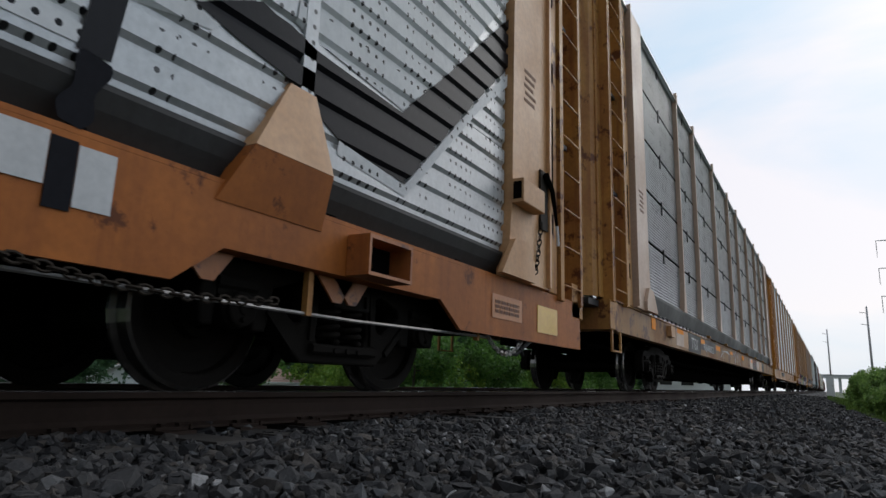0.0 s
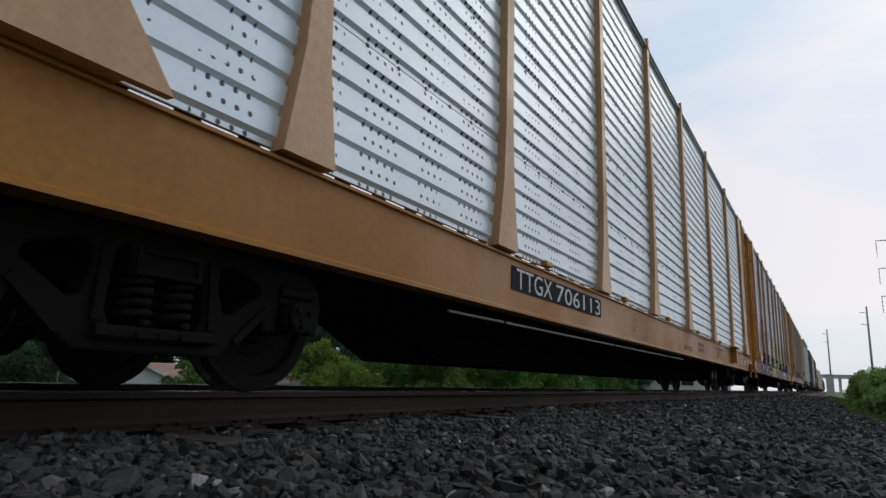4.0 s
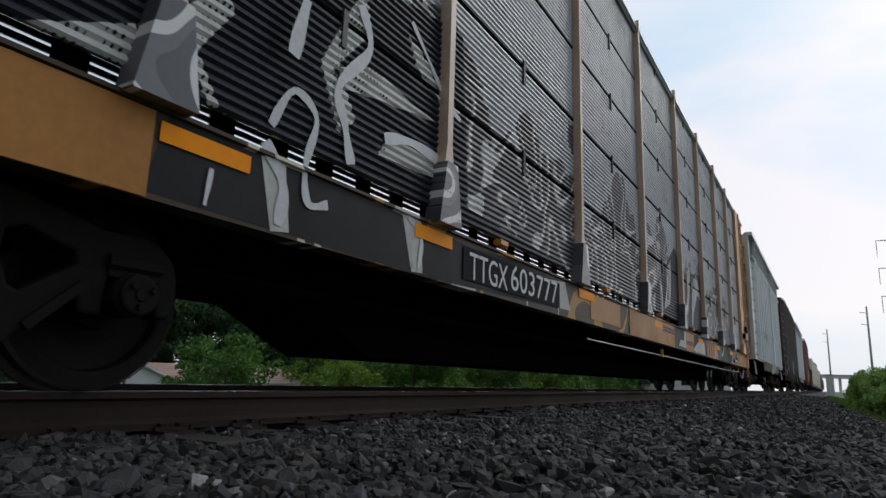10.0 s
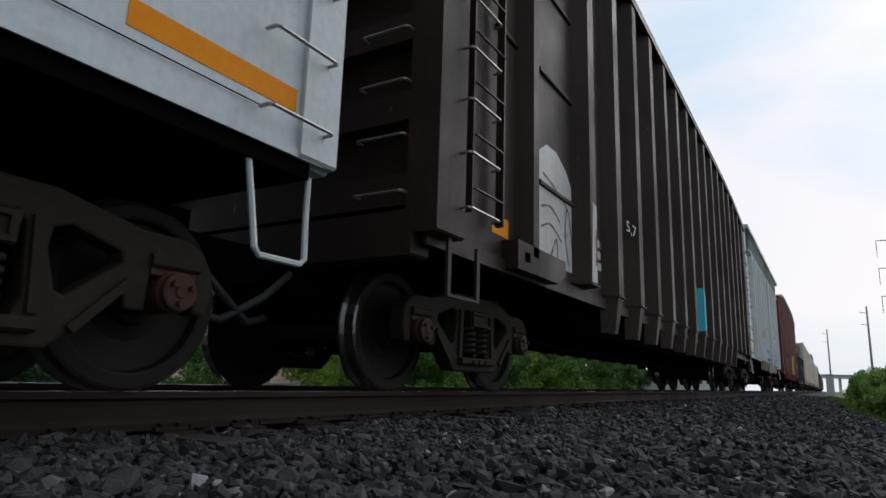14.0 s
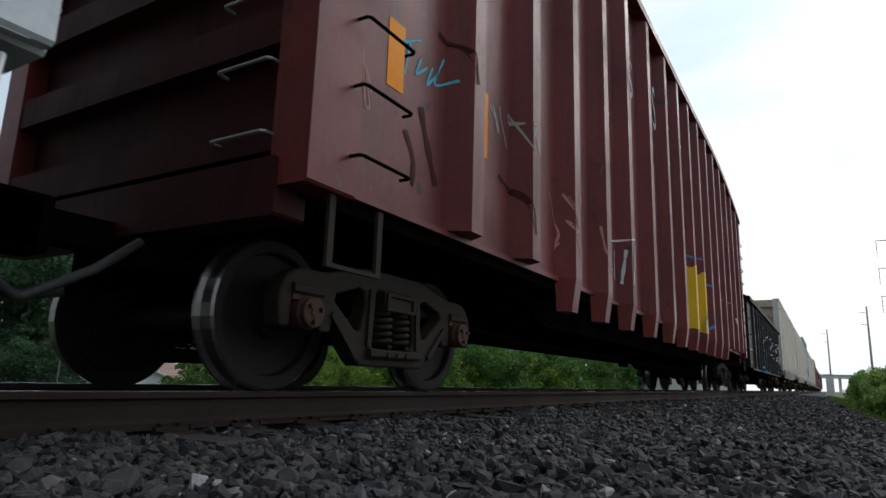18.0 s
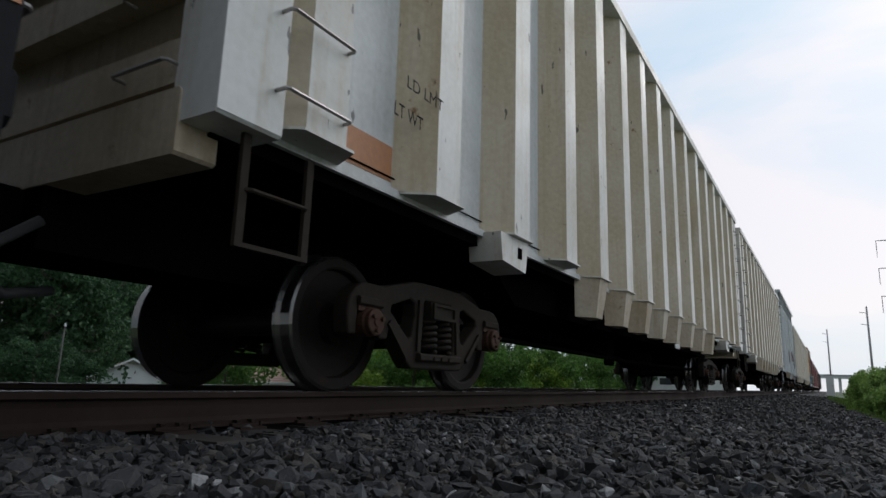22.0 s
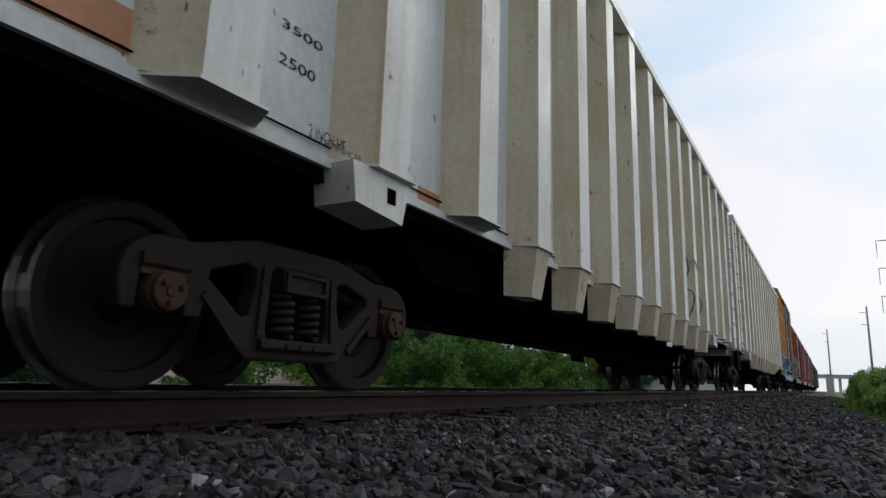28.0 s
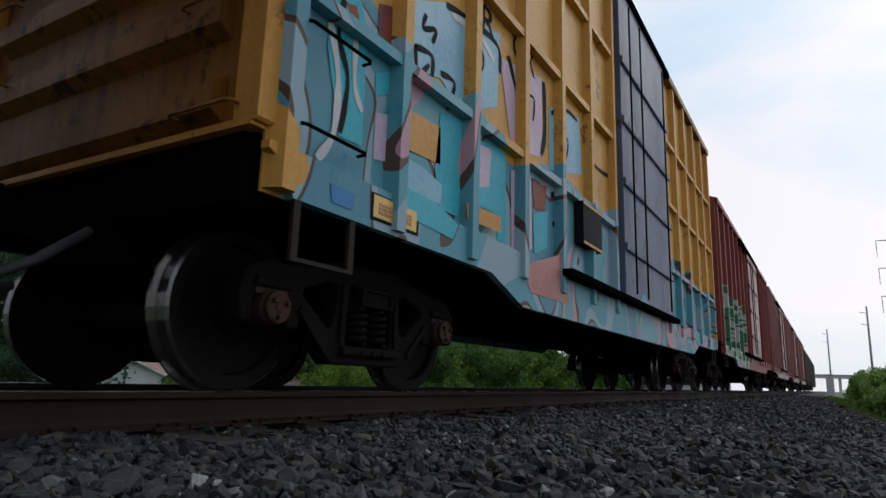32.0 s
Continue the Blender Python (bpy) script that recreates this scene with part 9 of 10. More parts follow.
for y0, y1, z0, z1, smear in ((4.80, 5.65, 1.72, 2.12, SMEAR_DARK), (5.6, 6.32, 1.66, 2.80, SMEAR_DARK), (6.9, 7.5, 2.05, 2.55, SMEAR_RED), (7.6, 8.1, 2.05, 2.75, SMEAR_DARK), (8.70, 9.22, 2.05, 2.75, SMEAR_DARK), (9.22, 9.80, 1.98, 2.80, SMEAR_RED), (9.18, 9.50, 2.05, 2.6, SMEAR_DARK),
                              (9.70, 10.36, 2.08, 2.85, SMEAR_DARK), (10.28, 10.72, 2.02, 2.78, SMEAR_RED), (10.66, 11.35, 2.02, 2.75, SMEAR_DARK), (11.25, 11.60, 2.1, 2.85, SMEAR_RED), (12.10, 12.70, 2.5, 3.05, SMEAR_RED), (11.66, 12.42, 1.62, 2.40, SMEAR_DARK)):
    sticker("sprayed_blotch", W3, 1.47, y0, y1, z0, z1, smear, 0.004, "")
stroke(W3, 1.473, [(9.79, 1.30), (9.83, 1.86), (9.95, 1.97), (10.2, 1.97), (10.33, 1.90), (9.95, 1.82), (9.95, 1.24)], 0.035, INK_BLACK, "tag")
stroke(W3, 1.473, [(10.12, 1.84), (10.04, 1.30), (10.24, 1.30)], 0.035, INK_BLACK, "tag")
stroke(W3, 1.653, [(7.55, 2.6), (7.54, 1.9), (7.53, 1.2), (7.50, 0.85)], 0.075, STAIN, "rust_streak")
stroke(W3, 1.473, [(10.69, 1.83), (10.73, 1.22)], 0.028, INK_BLACK, "tag")
stroke(W3, 1.473, [(10.9, 1.89), (10.87, 1.2)], 0.028, INK_BLACK, "tag")
stroke(W3, 1.473, [(11.13, 1.86), (11.16, 1.26)], 0.028, INK_BLACK, "tag")
stroke(W3, 1.473, [(10.86, 1.44), (11.32, 1.52)], 0.028, INK_BLACK, "tag")
scrawl(W3, 1.473, 13.84, 1.74, 0.65, 0.55, 0.03, SPRAY_SMOKE, 31, 3)
stencil_text("2 INCH H.F. COMP", W3, 1.47, 13.93, 14.4, 1.68, 1.72, INK_BLACK)
stencil_text("BRK. SHOE", W3, 1.47, 14.02, 14.31, 1.61, 1.64, INK_BLACK)
sticker("weight_panel", W3, 1.47, 12.96, 13.5, 1.52, 1.84, INK_WHITE, 0.003, "")
sticker("weight_panel", W3, 1.474, 13.01, 13.25, 1.67, 1.85, INK_BLACK, 0.003, "")
sticker("weight_panel", W3, 1.474, 13.27, 13.46, 1.67, 1.85, INK_BLACK, 0.003, "")
sticker("weight_panel", W3, 1.474, 13.01, 13.42, 1.55, 1.59, INK_BLACK, 0.003, "")
sticker("end_plate", W3, 1.47, 12.43, 12.71, 1.39, 1.44, LOWER_DARK, 0.05, "")
sticker("reflector", B1, 1.45, 5.62, 5.92, 1.32, 1.44, REFLECT, 0.004, "")
ladder(B1, 1.56, 0.50, 0.52, 1.30, 5.2, GON_BROWN, "dark steel ladder at the car end")
for z in (1.95, 3.12, 4.1):
    part("batten", Shape().chamfer(1.45, 1.48, 2.0, 3.0, z, z + 0.05, 0.01), GON_BROWN, B1)
part("batten", Shape().chamfer(1.45, 1.48, 1.05, 1.50, 3.09, 3.14, 0.01), GON_BROWN, B1)
part("end_stake", Shape().prism_z([(1.45, 1.46), (1.60, 1.54), (1.60, 1.66), (1.45, 1.78)], [(1.45, 1.46), (1.60, 1.54), (1.60, 1.66), (1.45, 1.78)], 1.15, 5.1), GON_BROWN, B1)
pad = part("jack_pad", Shape().prism_x([(1.22, 1.0), (2.15, 1.0), (2.32, 1.10), (2.32, 1.24), (1.22, 1.24)], 1.40, 1.60), GON_BROWN, B1, "dark boxed jacking pad below the side")
part("pad_hole", Shape().box(1.60, 1.604, 1.36, 1.46, 1.08, 1.16), UNDER, pad)
sticker("reflector", B1, 1.452, 1.02, 1.33, 1.27, 1.33, REFLECT, 0.004, "")
sticker("reflector", B1, 1.452, 1.18, 1.33, 1.33, 1.43, REFLECT, 0.004, "")
sprayed_shape(B1, 1.456, [(2.01, 2.30), (2.2, 2.42), (2.47, 2.42), (2.75, 2.30), (2.97, 2.1), (3.2, 2.02), (3.2, 1.24), (2.45, 1.22), (1.94, 1.22)], CHALKY)
sprayed_shape(B1, 1.624, [(3.06, 1.16), (3.24, 1.16), (3.25, 2.02), (3.12, 2.05)], CHALKY)
for pts in ([(2.1, 2.1), (2.5, 2.0), (2.8, 1.85), (2.9, 1.5)], [(2.05, 1.75), (2.3, 1.8), (2.55, 1.7)], [(2.05, 1.55), (2.3, 1.62), (2.6, 1.5)], [(2.75, 1.9), (2.7, 1.6), (2.8, 1.3)], [(2.3, 1.3), (2.45, 1.5), (2.5, 1.25)]):
    stroke(B1, 1.460, pts, 0.022, SPRAY_SMOKE, "tag")
stroke(B1, 1.630, [(3.20, 1.35), (3.22, 1.6), (3.20, 1.75)], 0.05, INK_RED, "rust_streak")
sticker("sprayed_patch", B1, 1.625, 9.63, 10.55, 1.22, 2.09, SPRAY_TEAL, 0.003, "")
stencil_text("5,7", B1, 1.45, 4.62, 5.11, 2.03, 2.2, INK_WHITE)
bars(B1, 1.45, 3.38, 1.627, 0.18, 2, 0.133, INK_WHITE, 0.5, 17)
bars(B1, 1.45, 3.71, 1.689, 0.31, 3, 0.091, INK_WHITE, 0.5, 18)
stencil_text("S-85", B1, 1.45, 4.57, 4.8, 1.32, 1.4, INK_WHITE)
sticker("reflector", R1, 1.44, 0.75, 0.93, 1.91, 2.38, REFLECT, 0.004, "")
sticker("reflector", R1, 1.44, 1.98, 2.14, 1.86, 2.42, REFLECT, 0.004, "")
sticker("reflector", R1, 1.44, 4.82, 4.93, 1.89, 2.33, REFLECT, 0.004, "")
sticker("reflector", R1, 1.44, 7.32, 7.44, 1.87, 2.45, REFLECT, 0.004, "")
sticker("reflector", R1, 1.44, 18.73, 18.88, 1.71, 1.91, REFLECT, 0.004, "")
stroke(R1, 1.443, [(0.9, 2.27), (1.12, 2.39)], 0.022, SPRAY_TEAL, "tag")
stroke(R1, 1.443, [(0.99, 2.31), (0.94, 2.06)], 0.022, SPRAY_TEAL, "tag")
stroke(R1, 1.443, [(1.13, 2.26), (1.07, 2.12), (1.21, 2.23)], 0.022, SPRAY_TEAL, "tag")
stroke(R1, 1.443, [(1.28, 2.26), (1.21, 2.1), (1.36, 2.26)], 0.022, SPRAY_TEAL, "tag")
stroke(R1, 1.443, [(1.43, 2.4), (1.31, 2.15), (1.52, 2.25)], 0.022, SPRAY_TEAL, "tag")
scrawl(R1, 1.443, 2.19, 2.07, 0.67, 0.36, 0.018, SPRAY_GREY, 41, 4)
scrawl(R1, 1.443, 0.28, 1.66, 0.33, 0.45, 0.012, SPRAY_PINK, 42, 3)
scrawl(R1, 1.443, 3.48, 1.32, 0.63, 0.75, 0.02, SPRAY_PINK, 43, 3)
scrawl(R1, 1.443, 4.81, 1.33, 0.62, 0.71, 0.02, SPRAY_PINK, 44, 2)
sprayed_shape(R1, 1.445, [(8.84, 1.60), (8.86, 1.68), (9.3, 1.91), (9.73, 2.01), (9.7, 1.80), (9.55, 1.74), (9.68, 1.64), (9.45, 1.62), (9.3, 1.68), (9.1, 1.58)], GON_TAN)
sprayed_shape(R1, 1.446, [(10.06, 2.35), (10.25, 2.6), (10.57, 2.68), (10.76, 2.56), (10.86, 2.40), (10.86, 1.22), (10.0, 1.20), (10.03, 1.5), (10.07, 1.98)], SPRAY_TAN)
sprayed_shape(R1, 1.446, [(11.18, 2.62), (11.45, 2.76), (11.74, 2.74), (12.02, 2.55), (12.14, 2.45), (12.0, 1.20), (11.1, 1.20)], SPRAY_TAN)
sprayed_shape(R1, 1.446, [(12.3, 2.42), (12.6, 2.42), (12.9, 2.32), (13.09, 2.09), (13.04, 1.61), (12.7, 1.2), (12.3, 1.2)], SPRAY_TAN)
sticker("sprayed_rib", R1, 1.623, 10.50, 11.02, 1.19, 2.42, SPRAY_YELLOW, 0.003, "")
sticker("sprayed_rib", R1, 1.623, 11.62, 12.16, 1.19, 2.46, SPRAY_YELLOW, 0.003, "")
sprayed_shape(R1, 1.447, [(10.02, 1.22), (10.5, 1.22), (10.46, 1.36), (10.3, 1.45), (10.1, 1.42), (10.01, 1.32)], SPRAY_YELLOW)
stroke(R1, 1.449, [(10.09, 2.07), (10.22, 2.41), (10.47, 2.62), (10.7, 2.54), (10.7, 2.29), (10.46, 2.01), (10.62, 1.84), (10.84, 2.18), (10.75, 1.68)], 0.06, SPRAY_BLUE, "tag")
stroke(R1, 1.449, [(10.18, 2.05), (10.4, 1.75), (10.64, 1.64), (10.71, 1.59)], 0.06, SPRAY_BLUE, "tag")
stroke(R1, 1.449, [(10.01, 1.32), (10.14, 1.42), (10.36, 1.48), (10.46, 1.39)], 0.05, SPRAY_BLUE, "tag")
stroke(R1, 1.449, [(10.02, 1.48), (10.18, 1.58), (10.44, 1.61), (10.55, 1.42), (10.53, 1.26)], 0.05, SPRAY_BLUE, "tag")
stroke(R1, 1.449, [(11.32, 2.66), (11.65, 2.75), (11.96, 2.63), (11.69, 2.31), (11.37, 1.9), (11.4, 1.77), (11.75, 2.21), (11.91, 2.09), (11.87, 1.78), (11.65, 1.57), (11.58, 1.74), (11.76, 1.98)], 0.05, SPRAY_BLUE, "tag")
stroke(R1, 1.449, [(11.4, 1.77), (11.46, 1.56), (11.4, 1.24)], 0.05, SPRAY_BLUE, "tag")
stroke(R1, 1.449, [(12.51, 2.40), (12.89, 2.30), (13.08, 2.04), (13.0, 1.6), (12.65, 1.23)], 0.06, SPRAY_BLUE, "tag")
stroke(R1, 1.628, [(11.90, 1.55), (11.72, 1.42), (11.70, 1.20)], 0.09, SPRAY_TEAL, "tag")
scrawl(R1, 1.443, 17.2, 1.42, 0.59, 0.63, 0.03, SPRAY_WHITE, 45, 2)
scrawl(R1, 1.443, 5.04, 2.01, 0.23, 0.17, 0.03, SPRAY_WHITE, 46, 2)
stroke(R1, 1.443, [(5.51, 1.86), (5.62, 1.26)], 0.03, SPRAY_WHITE, "tag")
stroke(R1, 1.443, [(5.57, 1.88), (6.11, 1.99)], 0.03, SPRAY_WHITE, "tag")
stroke(R1, 1.443, [(6.11, 1.99), (6.0, 1.37)], 0.03, SPRAY_WHITE, "tag")
stroke(R1, 1.443, [(5.73, 1.79), (5.73, 1.41)], 0.03, SPRAY_WHITE, "tag")
stroke(R1, 1.443, [(5.9, 1.82), (5.86, 1.37)], 0.03, SPRAY_WHITE, "tag")
scrawl(R1, 1.443, 14.59, 2.21, 2.28, 0.16, 0.02, SPRAY_PINK, 47, 5)
stencil_text("S", R1, 1.44, 6.63, 6.98, 4.35, 4.99, INK_WHITE)
stencil_text("S", R1, 1.44, 8.19, 8.4, 4.36, 5.17, INK_WHITE)
part("end_crown", Shape().prism_y([(-1.5, 3.03), (1.5, 3.03), (1.5, 3.20), (0.25, 3.50), (-0.25, 3.50), (-1.5, 3.20)], -0.135, -0.105), GON_BLACK, K1, "peaked black plate above the end of the gondola")
mark = lettering("lettering", "CIGX 803771", 0.17, K1, 0.20, -0.139, 3.30, INK_WHITE, facing="y")
mark.matrix_basis = mark.matrix_basis @ Matrix.Rotation(radians(-9), 4, "Z")
stencil_text("CIGX", K1, 1.505, 1.76, 2.45, 2.44, 2.68, INK_WHITE)
stencil_text("03771", K1, 1.505, 1.76, 2.48, 1.86, 2.08, INK_WHITE)
stencil_text("LD LMT 221000", K1, 1.505, 1.76, 2.46, 1.5, 1.63, INK_WHITE)
stencil_text("LT WT 65000", K1, 1.505, 1.76, 2.46, 1.35, 1.41, INK_WHITE)
bars(K1, 1.505, 0.46, 1.387, 0.64, 1, 0.033, INK_WHITE, 0.5, 19)
bars(K1, 1.505, 0.47, 0.99, 0.31, 1, 0.02, INK_WHITE, 0.5, 20)
sticker("reflector", K1, 1.505, 11.95, 12.23, 1.18, 1.63, REFLECT, 0.004, "")
sticker("reflector", K1, 1.505, 9.03, 9.27, 1.25, 1.69, REFLECT, 0.004, "")
stroke(K1, 1.508, [(8.21, 2.26), (8.43, 2.4), (8.55, 2.25), (8.54, 1.95)], 0.035, SPRAY_WHITE, "tag")
stroke(K1, 1.508, [(8.04, 1.8), (8.21, 1.87), (8.44, 1.83), (8.56, 1.6), (8.34, 1.08), (8.21, 0.8)], 0.035, SPRAY_WHITE, "tag")
stroke(K1, 1.508, [(8.44, 1.85), (8.6, 1.98)], 0.035, SPRAY_WHITE, "tag")
stroke(K1, 1.508, [(8.89, 2.43), (9.02, 2.34), (9.34, 2.31), (9.44, 2.09), (9.31, 1.81)], 0.035, SPRAY_WHITE, "tag")
stroke(K1, 1.508, [(9.16, 2.17), (9.04, 1.85), (9.1, 1.61), (9.51, 1.67)], 0.035, SPRAY_WHITE, "tag")
stroke(K1, 1.508, [(9.29, 2.29), (9.64, 2.27), (9.51, 1.46)], 0.035, SPRAY_WHITE, "tag")
stroke(K1, 1.508, [(9.27, 1.58), (9.43, 1.26), (9.31, 0.81)], 0.035, SPRAY_WHITE, "tag")
stroke(K1, 1.508, [(9.92, 2.3), (10.22, 2.17), (10.04, 1.9), (10.55, 1.84)], 0.035, SPRAY_WHITE, "tag")
stroke(K1, 1.508, [(10.05, 1.5), (10.48, 1.52), (10.55, 1.25), (10.42, 0.82)], 0.035, SPRAY_WHITE, "tag")
stroke(K1, 1.508, [(12.28, 2.31), (12.6, 2.12), (12.14, 1.74), (12.23, 1.43)], 0.05, SPRAY_WHITE, "tag")
stroke(K1, 1.508, [(12.13, 1.51), (12.67, 1.5), (12.53, 1.08)], 0.05, SPRAY_WHITE, "tag")
stroke(K1, 1.508, [(12.12, 1.34), (11.99, 0.82)], 0.05, SPRAY_WHITE, "tag")
stroke(K1, 1.508, [(13.35, 2.15), (13.79, 2.32), (13.9, 1.95), (13.3, 1.61), (13.55, 1.43)], 0.05, SPRAY_WHITE, "tag")
stroke(K1, 1.508, [(14.42, 2.34), (14.96, 2.51)], 0.05, SPRAY_WHITE, "tag")
stroke(K1, 1.508, [(14.85, 1.79), (14.92, 1.03)], 0.05, SPRAY_WHITE, "tag")
stroke(K1, 1.508, [(12.75, 1.03), (13.5, 0.97)], 0.05, SPRAY_WHITE, "tag")
stroke(K1, 1.508, [(11.66, 1.71), (11.66, 1.31), (11.62, 0.87)], 0.042, SPRAY_WHITE, "tag")
stroke(K1, 1.508, [(11.78, 1.59), (11.75, 1.24)], 0.042, SPRAY_WHITE, "tag")
stroke(K1, 1.508, [(11.78, 1.71), (12.03, 1.71), (12.31, 1.89), (12.31, 2.09)], 0.042, SPRAY_WHITE, "tag")
stroke(K1, 1.508, [(11.93, 1.5), (12.3, 1.56), (12.5, 1.85), (12.44, 2.17)], 0.042, SPRAY_WHITE, "tag")
stroke(K1, 1.508, [(11.95, 1.49), (11.96, 1.13), (11.95, 0.91), (12.01, 0.79)], 0.042, SPRAY_WHITE, "tag")
stroke(K1, 1.508, [(11.69, 0.93), (11.9, 1.03), (11.99, 1.43)], 0.042, SPRAY_WHITE, "tag")
stroke(K1, 1.508, [(12.02, 1.47), (12.44, 1.49), (12.5, 1.28), (12.48, 1.03), (12.42, 0.81)], 0.042, SPRAY_WHITE, "tag")
stroke(K1, 1.508, [(12.86, 2.31), (13.09, 2.17), (13.18, 1.86)], 0.042, SPRAY_WHITE, "tag")
stroke(K1, 1.508, [(13.09, 2.16), (13.36, 2.35), (13.67, 2.28), (13.93, 2.24)], 0.042, SPRAY_WHITE, "tag")
stroke(K1, 1.508, [(13.21, 1.87), (13.59, 2.33)], 0.042, SPRAY_WHITE, "tag")
stroke(K1, 1.508, [(13.67, 2.24), (13.71, 1.6)], 0.042, SPRAY_WHITE, "tag")
stroke(K1, 1.508, [(13.31, 1.48), (13.55, 1.59), (13.87, 1.57), (13.84, 1.43)], 0.042, SPRAY_WHITE, "tag")
stroke(K1, 1.508, [(12.87, 1.48), (13.15, 1.35), (13.12, 1.01), (13.01, 0.8)], 0.042, SPRAY_WHITE, "tag")
stroke(K1, 1.508, [(13.71, 1.56), (13.77, 1.16), (13.67, 0.78)], 0.042, SPRAY_WHITE, "tag")
stroke(K1, 1.508, [(14.26, 2.4), (14.52, 2.26), (14.54, 1.62), (14.41, 0.9)], 0.042, SPRAY_WHITE, "tag")
stroke(K1, 1.508, [(14.76, 1.73), (15.06, 1.56), (14.89, 1.07), (14.66, 1.17), (14.71, 1.62)], 0.042, SPRAY_WHITE, "tag")
stroke(K1, 1.508, [(3.17, 1.28), (3.18, 1.09), (3.1, 1.01)], 0.05, SPRAY_WHITE, "tag")
stroke(K1, 1.508, [(3.19, 1.12), (3.27, 1.04), (3.33, 1.05)], 0.05, SPRAY_WHITE, "tag")
stroke(K1, 1.508, [(3.11, 1.01), (3.2, 0.97), (3.23, 0.79)], 0.05, SPRAY_WHITE, "tag")
stroke(K1, 1.508, [(3.4, 1.53), (3.4, 1.31), (3.28, 1.18), (3.39, 1.11)], 0.04, SPRAY_WHITE, "tag")
stroke(K1, 1.508, [(3.4, 1.31), (3.56, 1.3), (3.41, 1.1), (3.42, 0.95)], 0.04, SPRAY_WHITE, "tag")
stroke(K1, 1.508, [(3.87, 1.88), (3.8, 1.63)], 0.05, SPRAY_WHITE, "tag")
stroke(K1, 1.508, [(3.94, 2.01), (4.02, 2.23), (4.29, 2.38), (4.52, 2.27), (4.48, 1.97), (4.24, 1.73)], 0.03, SPRAY_WHITE, "tag")
stroke(K1, 1.508, [(4.24, 1.73), (4.5, 1.67)], 0.03, SPRAY_WHITE, "tag")
stroke(K1, 1.508, [(4.05, 1.9), (4.29, 1.98), (4.18, 1.71), (4.05, 1.9)], 0.035, SPRAY_WHITE, "tag")
stroke(K1, 1.508, [(4.18, 1.71), (4.25, 1.54), (4.41, 1.27)], 0.035, SPRAY_WHITE, "tag")
stroke(K1, 1.508, [(3.78, 1.15), (3.91, 1.25), (4.2, 1.33), (4.38, 1.26)], 0.035, SPRAY_WHITE, "tag")
stroke(K1, 1.508, [(3.83, 1.16), (3.82, 0.84)], 0.035, SPRAY_WHITE, "tag")
stroke(K1, 1.508, [(3.82, 0.84), (3.89, 1.01), (4.11, 1.15), (4.36, 1.17), (4.4, 1.02), (4.24, 0.87), (3.95, 0.79)], 0.035, SPRAY_WHITE, "tag")
stroke(K1, 1.508, [(4.23, 1.34), (4.38, 1.23)], 0.03, SPRAY_WHITE, "tag")
stroke(K1, 1.508, [(4.89, 1.98), (4.8, 1.7), (4.85, 1.52)], 0.04, SPRAY_WHITE, "tag")
stroke(K1, 1.508, [(4.46, 2.18), (4.61, 2.35)], 0.1, SPRAY_TEAL, "tag")
stroke(K1, 1.508, [(4.78, 2.49), (5.14, 2.49), (5.6, 2.45), (5.56, 2.21), (5.31, 1.66)], 0.07, SPRAY_TEAL, "tag")
stroke(K1, 1.508, [(4.94, 2.44), (5.04, 2.05), (5.14, 1.74), (5.04, 1.33), (4.88, 1.06), (4.79, 0.79)], 0.08, SPRAY_TEAL, "tag")
stroke(K1, 1.508, [(4.78, 1.42), (4.77, 1.07)], 0.06, SPRAY_TEAL, "tag")
stroke(K1, 1.508, [(4.18, 1.02), (4.27, 0.91), (4.47, 0.86)], 0.07, SPRAY_TEAL, "tag")
stroke(K1, 1.508, [(4.63, 0.94), (4.78, 0.96)], 0.1, SPRAY_TEAL, "tag")
stroke(K1, 1.508, [(4.8, 0.83), (4.88, 0.94)], 0.09, SPRAY_TEAL, "tag")
stroke(K1, 1.508, [(5.35, 1.79), (5.62, 1.97), (5.96, 2.09), (5.97, 1.8)], 0.05, SPRAY_TEAL, "tag")
stroke(K1, 1.508, [(5.27, 1.54), (5.65, 1.61), (5.44, 1.37), (5.27, 1.54)], 0.06, SPRAY_TEAL, "tag")
stroke(K1, 1.508, [(5.44, 1.37), (5.47, 1.06), (5.44, 0.82)], 0.05, SPRAY_TEAL, "tag")
stroke(K1, 1.508, [(5.98, 1.2), (5.92, 1.47), (6.05, 1.72)], 0.05, SPRAY_TEAL, "tag")
stroke(K1, 1.508, [(6.03, 2.45), (6.72, 2.39), (6.59, 1.32), (6.11, 1.32)], 0.07, SPRAY_TEAL, "tag")
stroke(K1, 1.508, [(5.31, 0.8), (5.76, 0.87)], 0.09, SPRAY_TEAL, "tag")
stroke(K1, 1.508, [(5.76, 0.8), (6.12, 0.9), (6.17, 1.0)], 0.05, SPRAY_TEAL, "tag")
stroke(K1, 1.508, [(6.72, 2.2), (7.17, 2.34)], 0.05, SPRAY_WHITE, "tag")
stroke(K1, 1.508, [(6.08, 1.22), (6.12, 0.94), (6.18, 0.79)], 0.045, SPRAY_WHITE, "tag")
stroke(K1, 1.508, [(7.32, 2.12), (7.57, 2.01), (7.48, 1.68)], 0.1, SPRAY_TEAL, "tag")
stroke(K1, 1.508, [(7.24, 1.98), (7.39, 1.66), (7.74, 1.8)], 0.08, SPRAY_TEAL, "tag")
stroke(K1, 1.508, [(7.4, 1.9), (7.75, 2.06)], 0.06, SPRAY_TEAL, "tag")
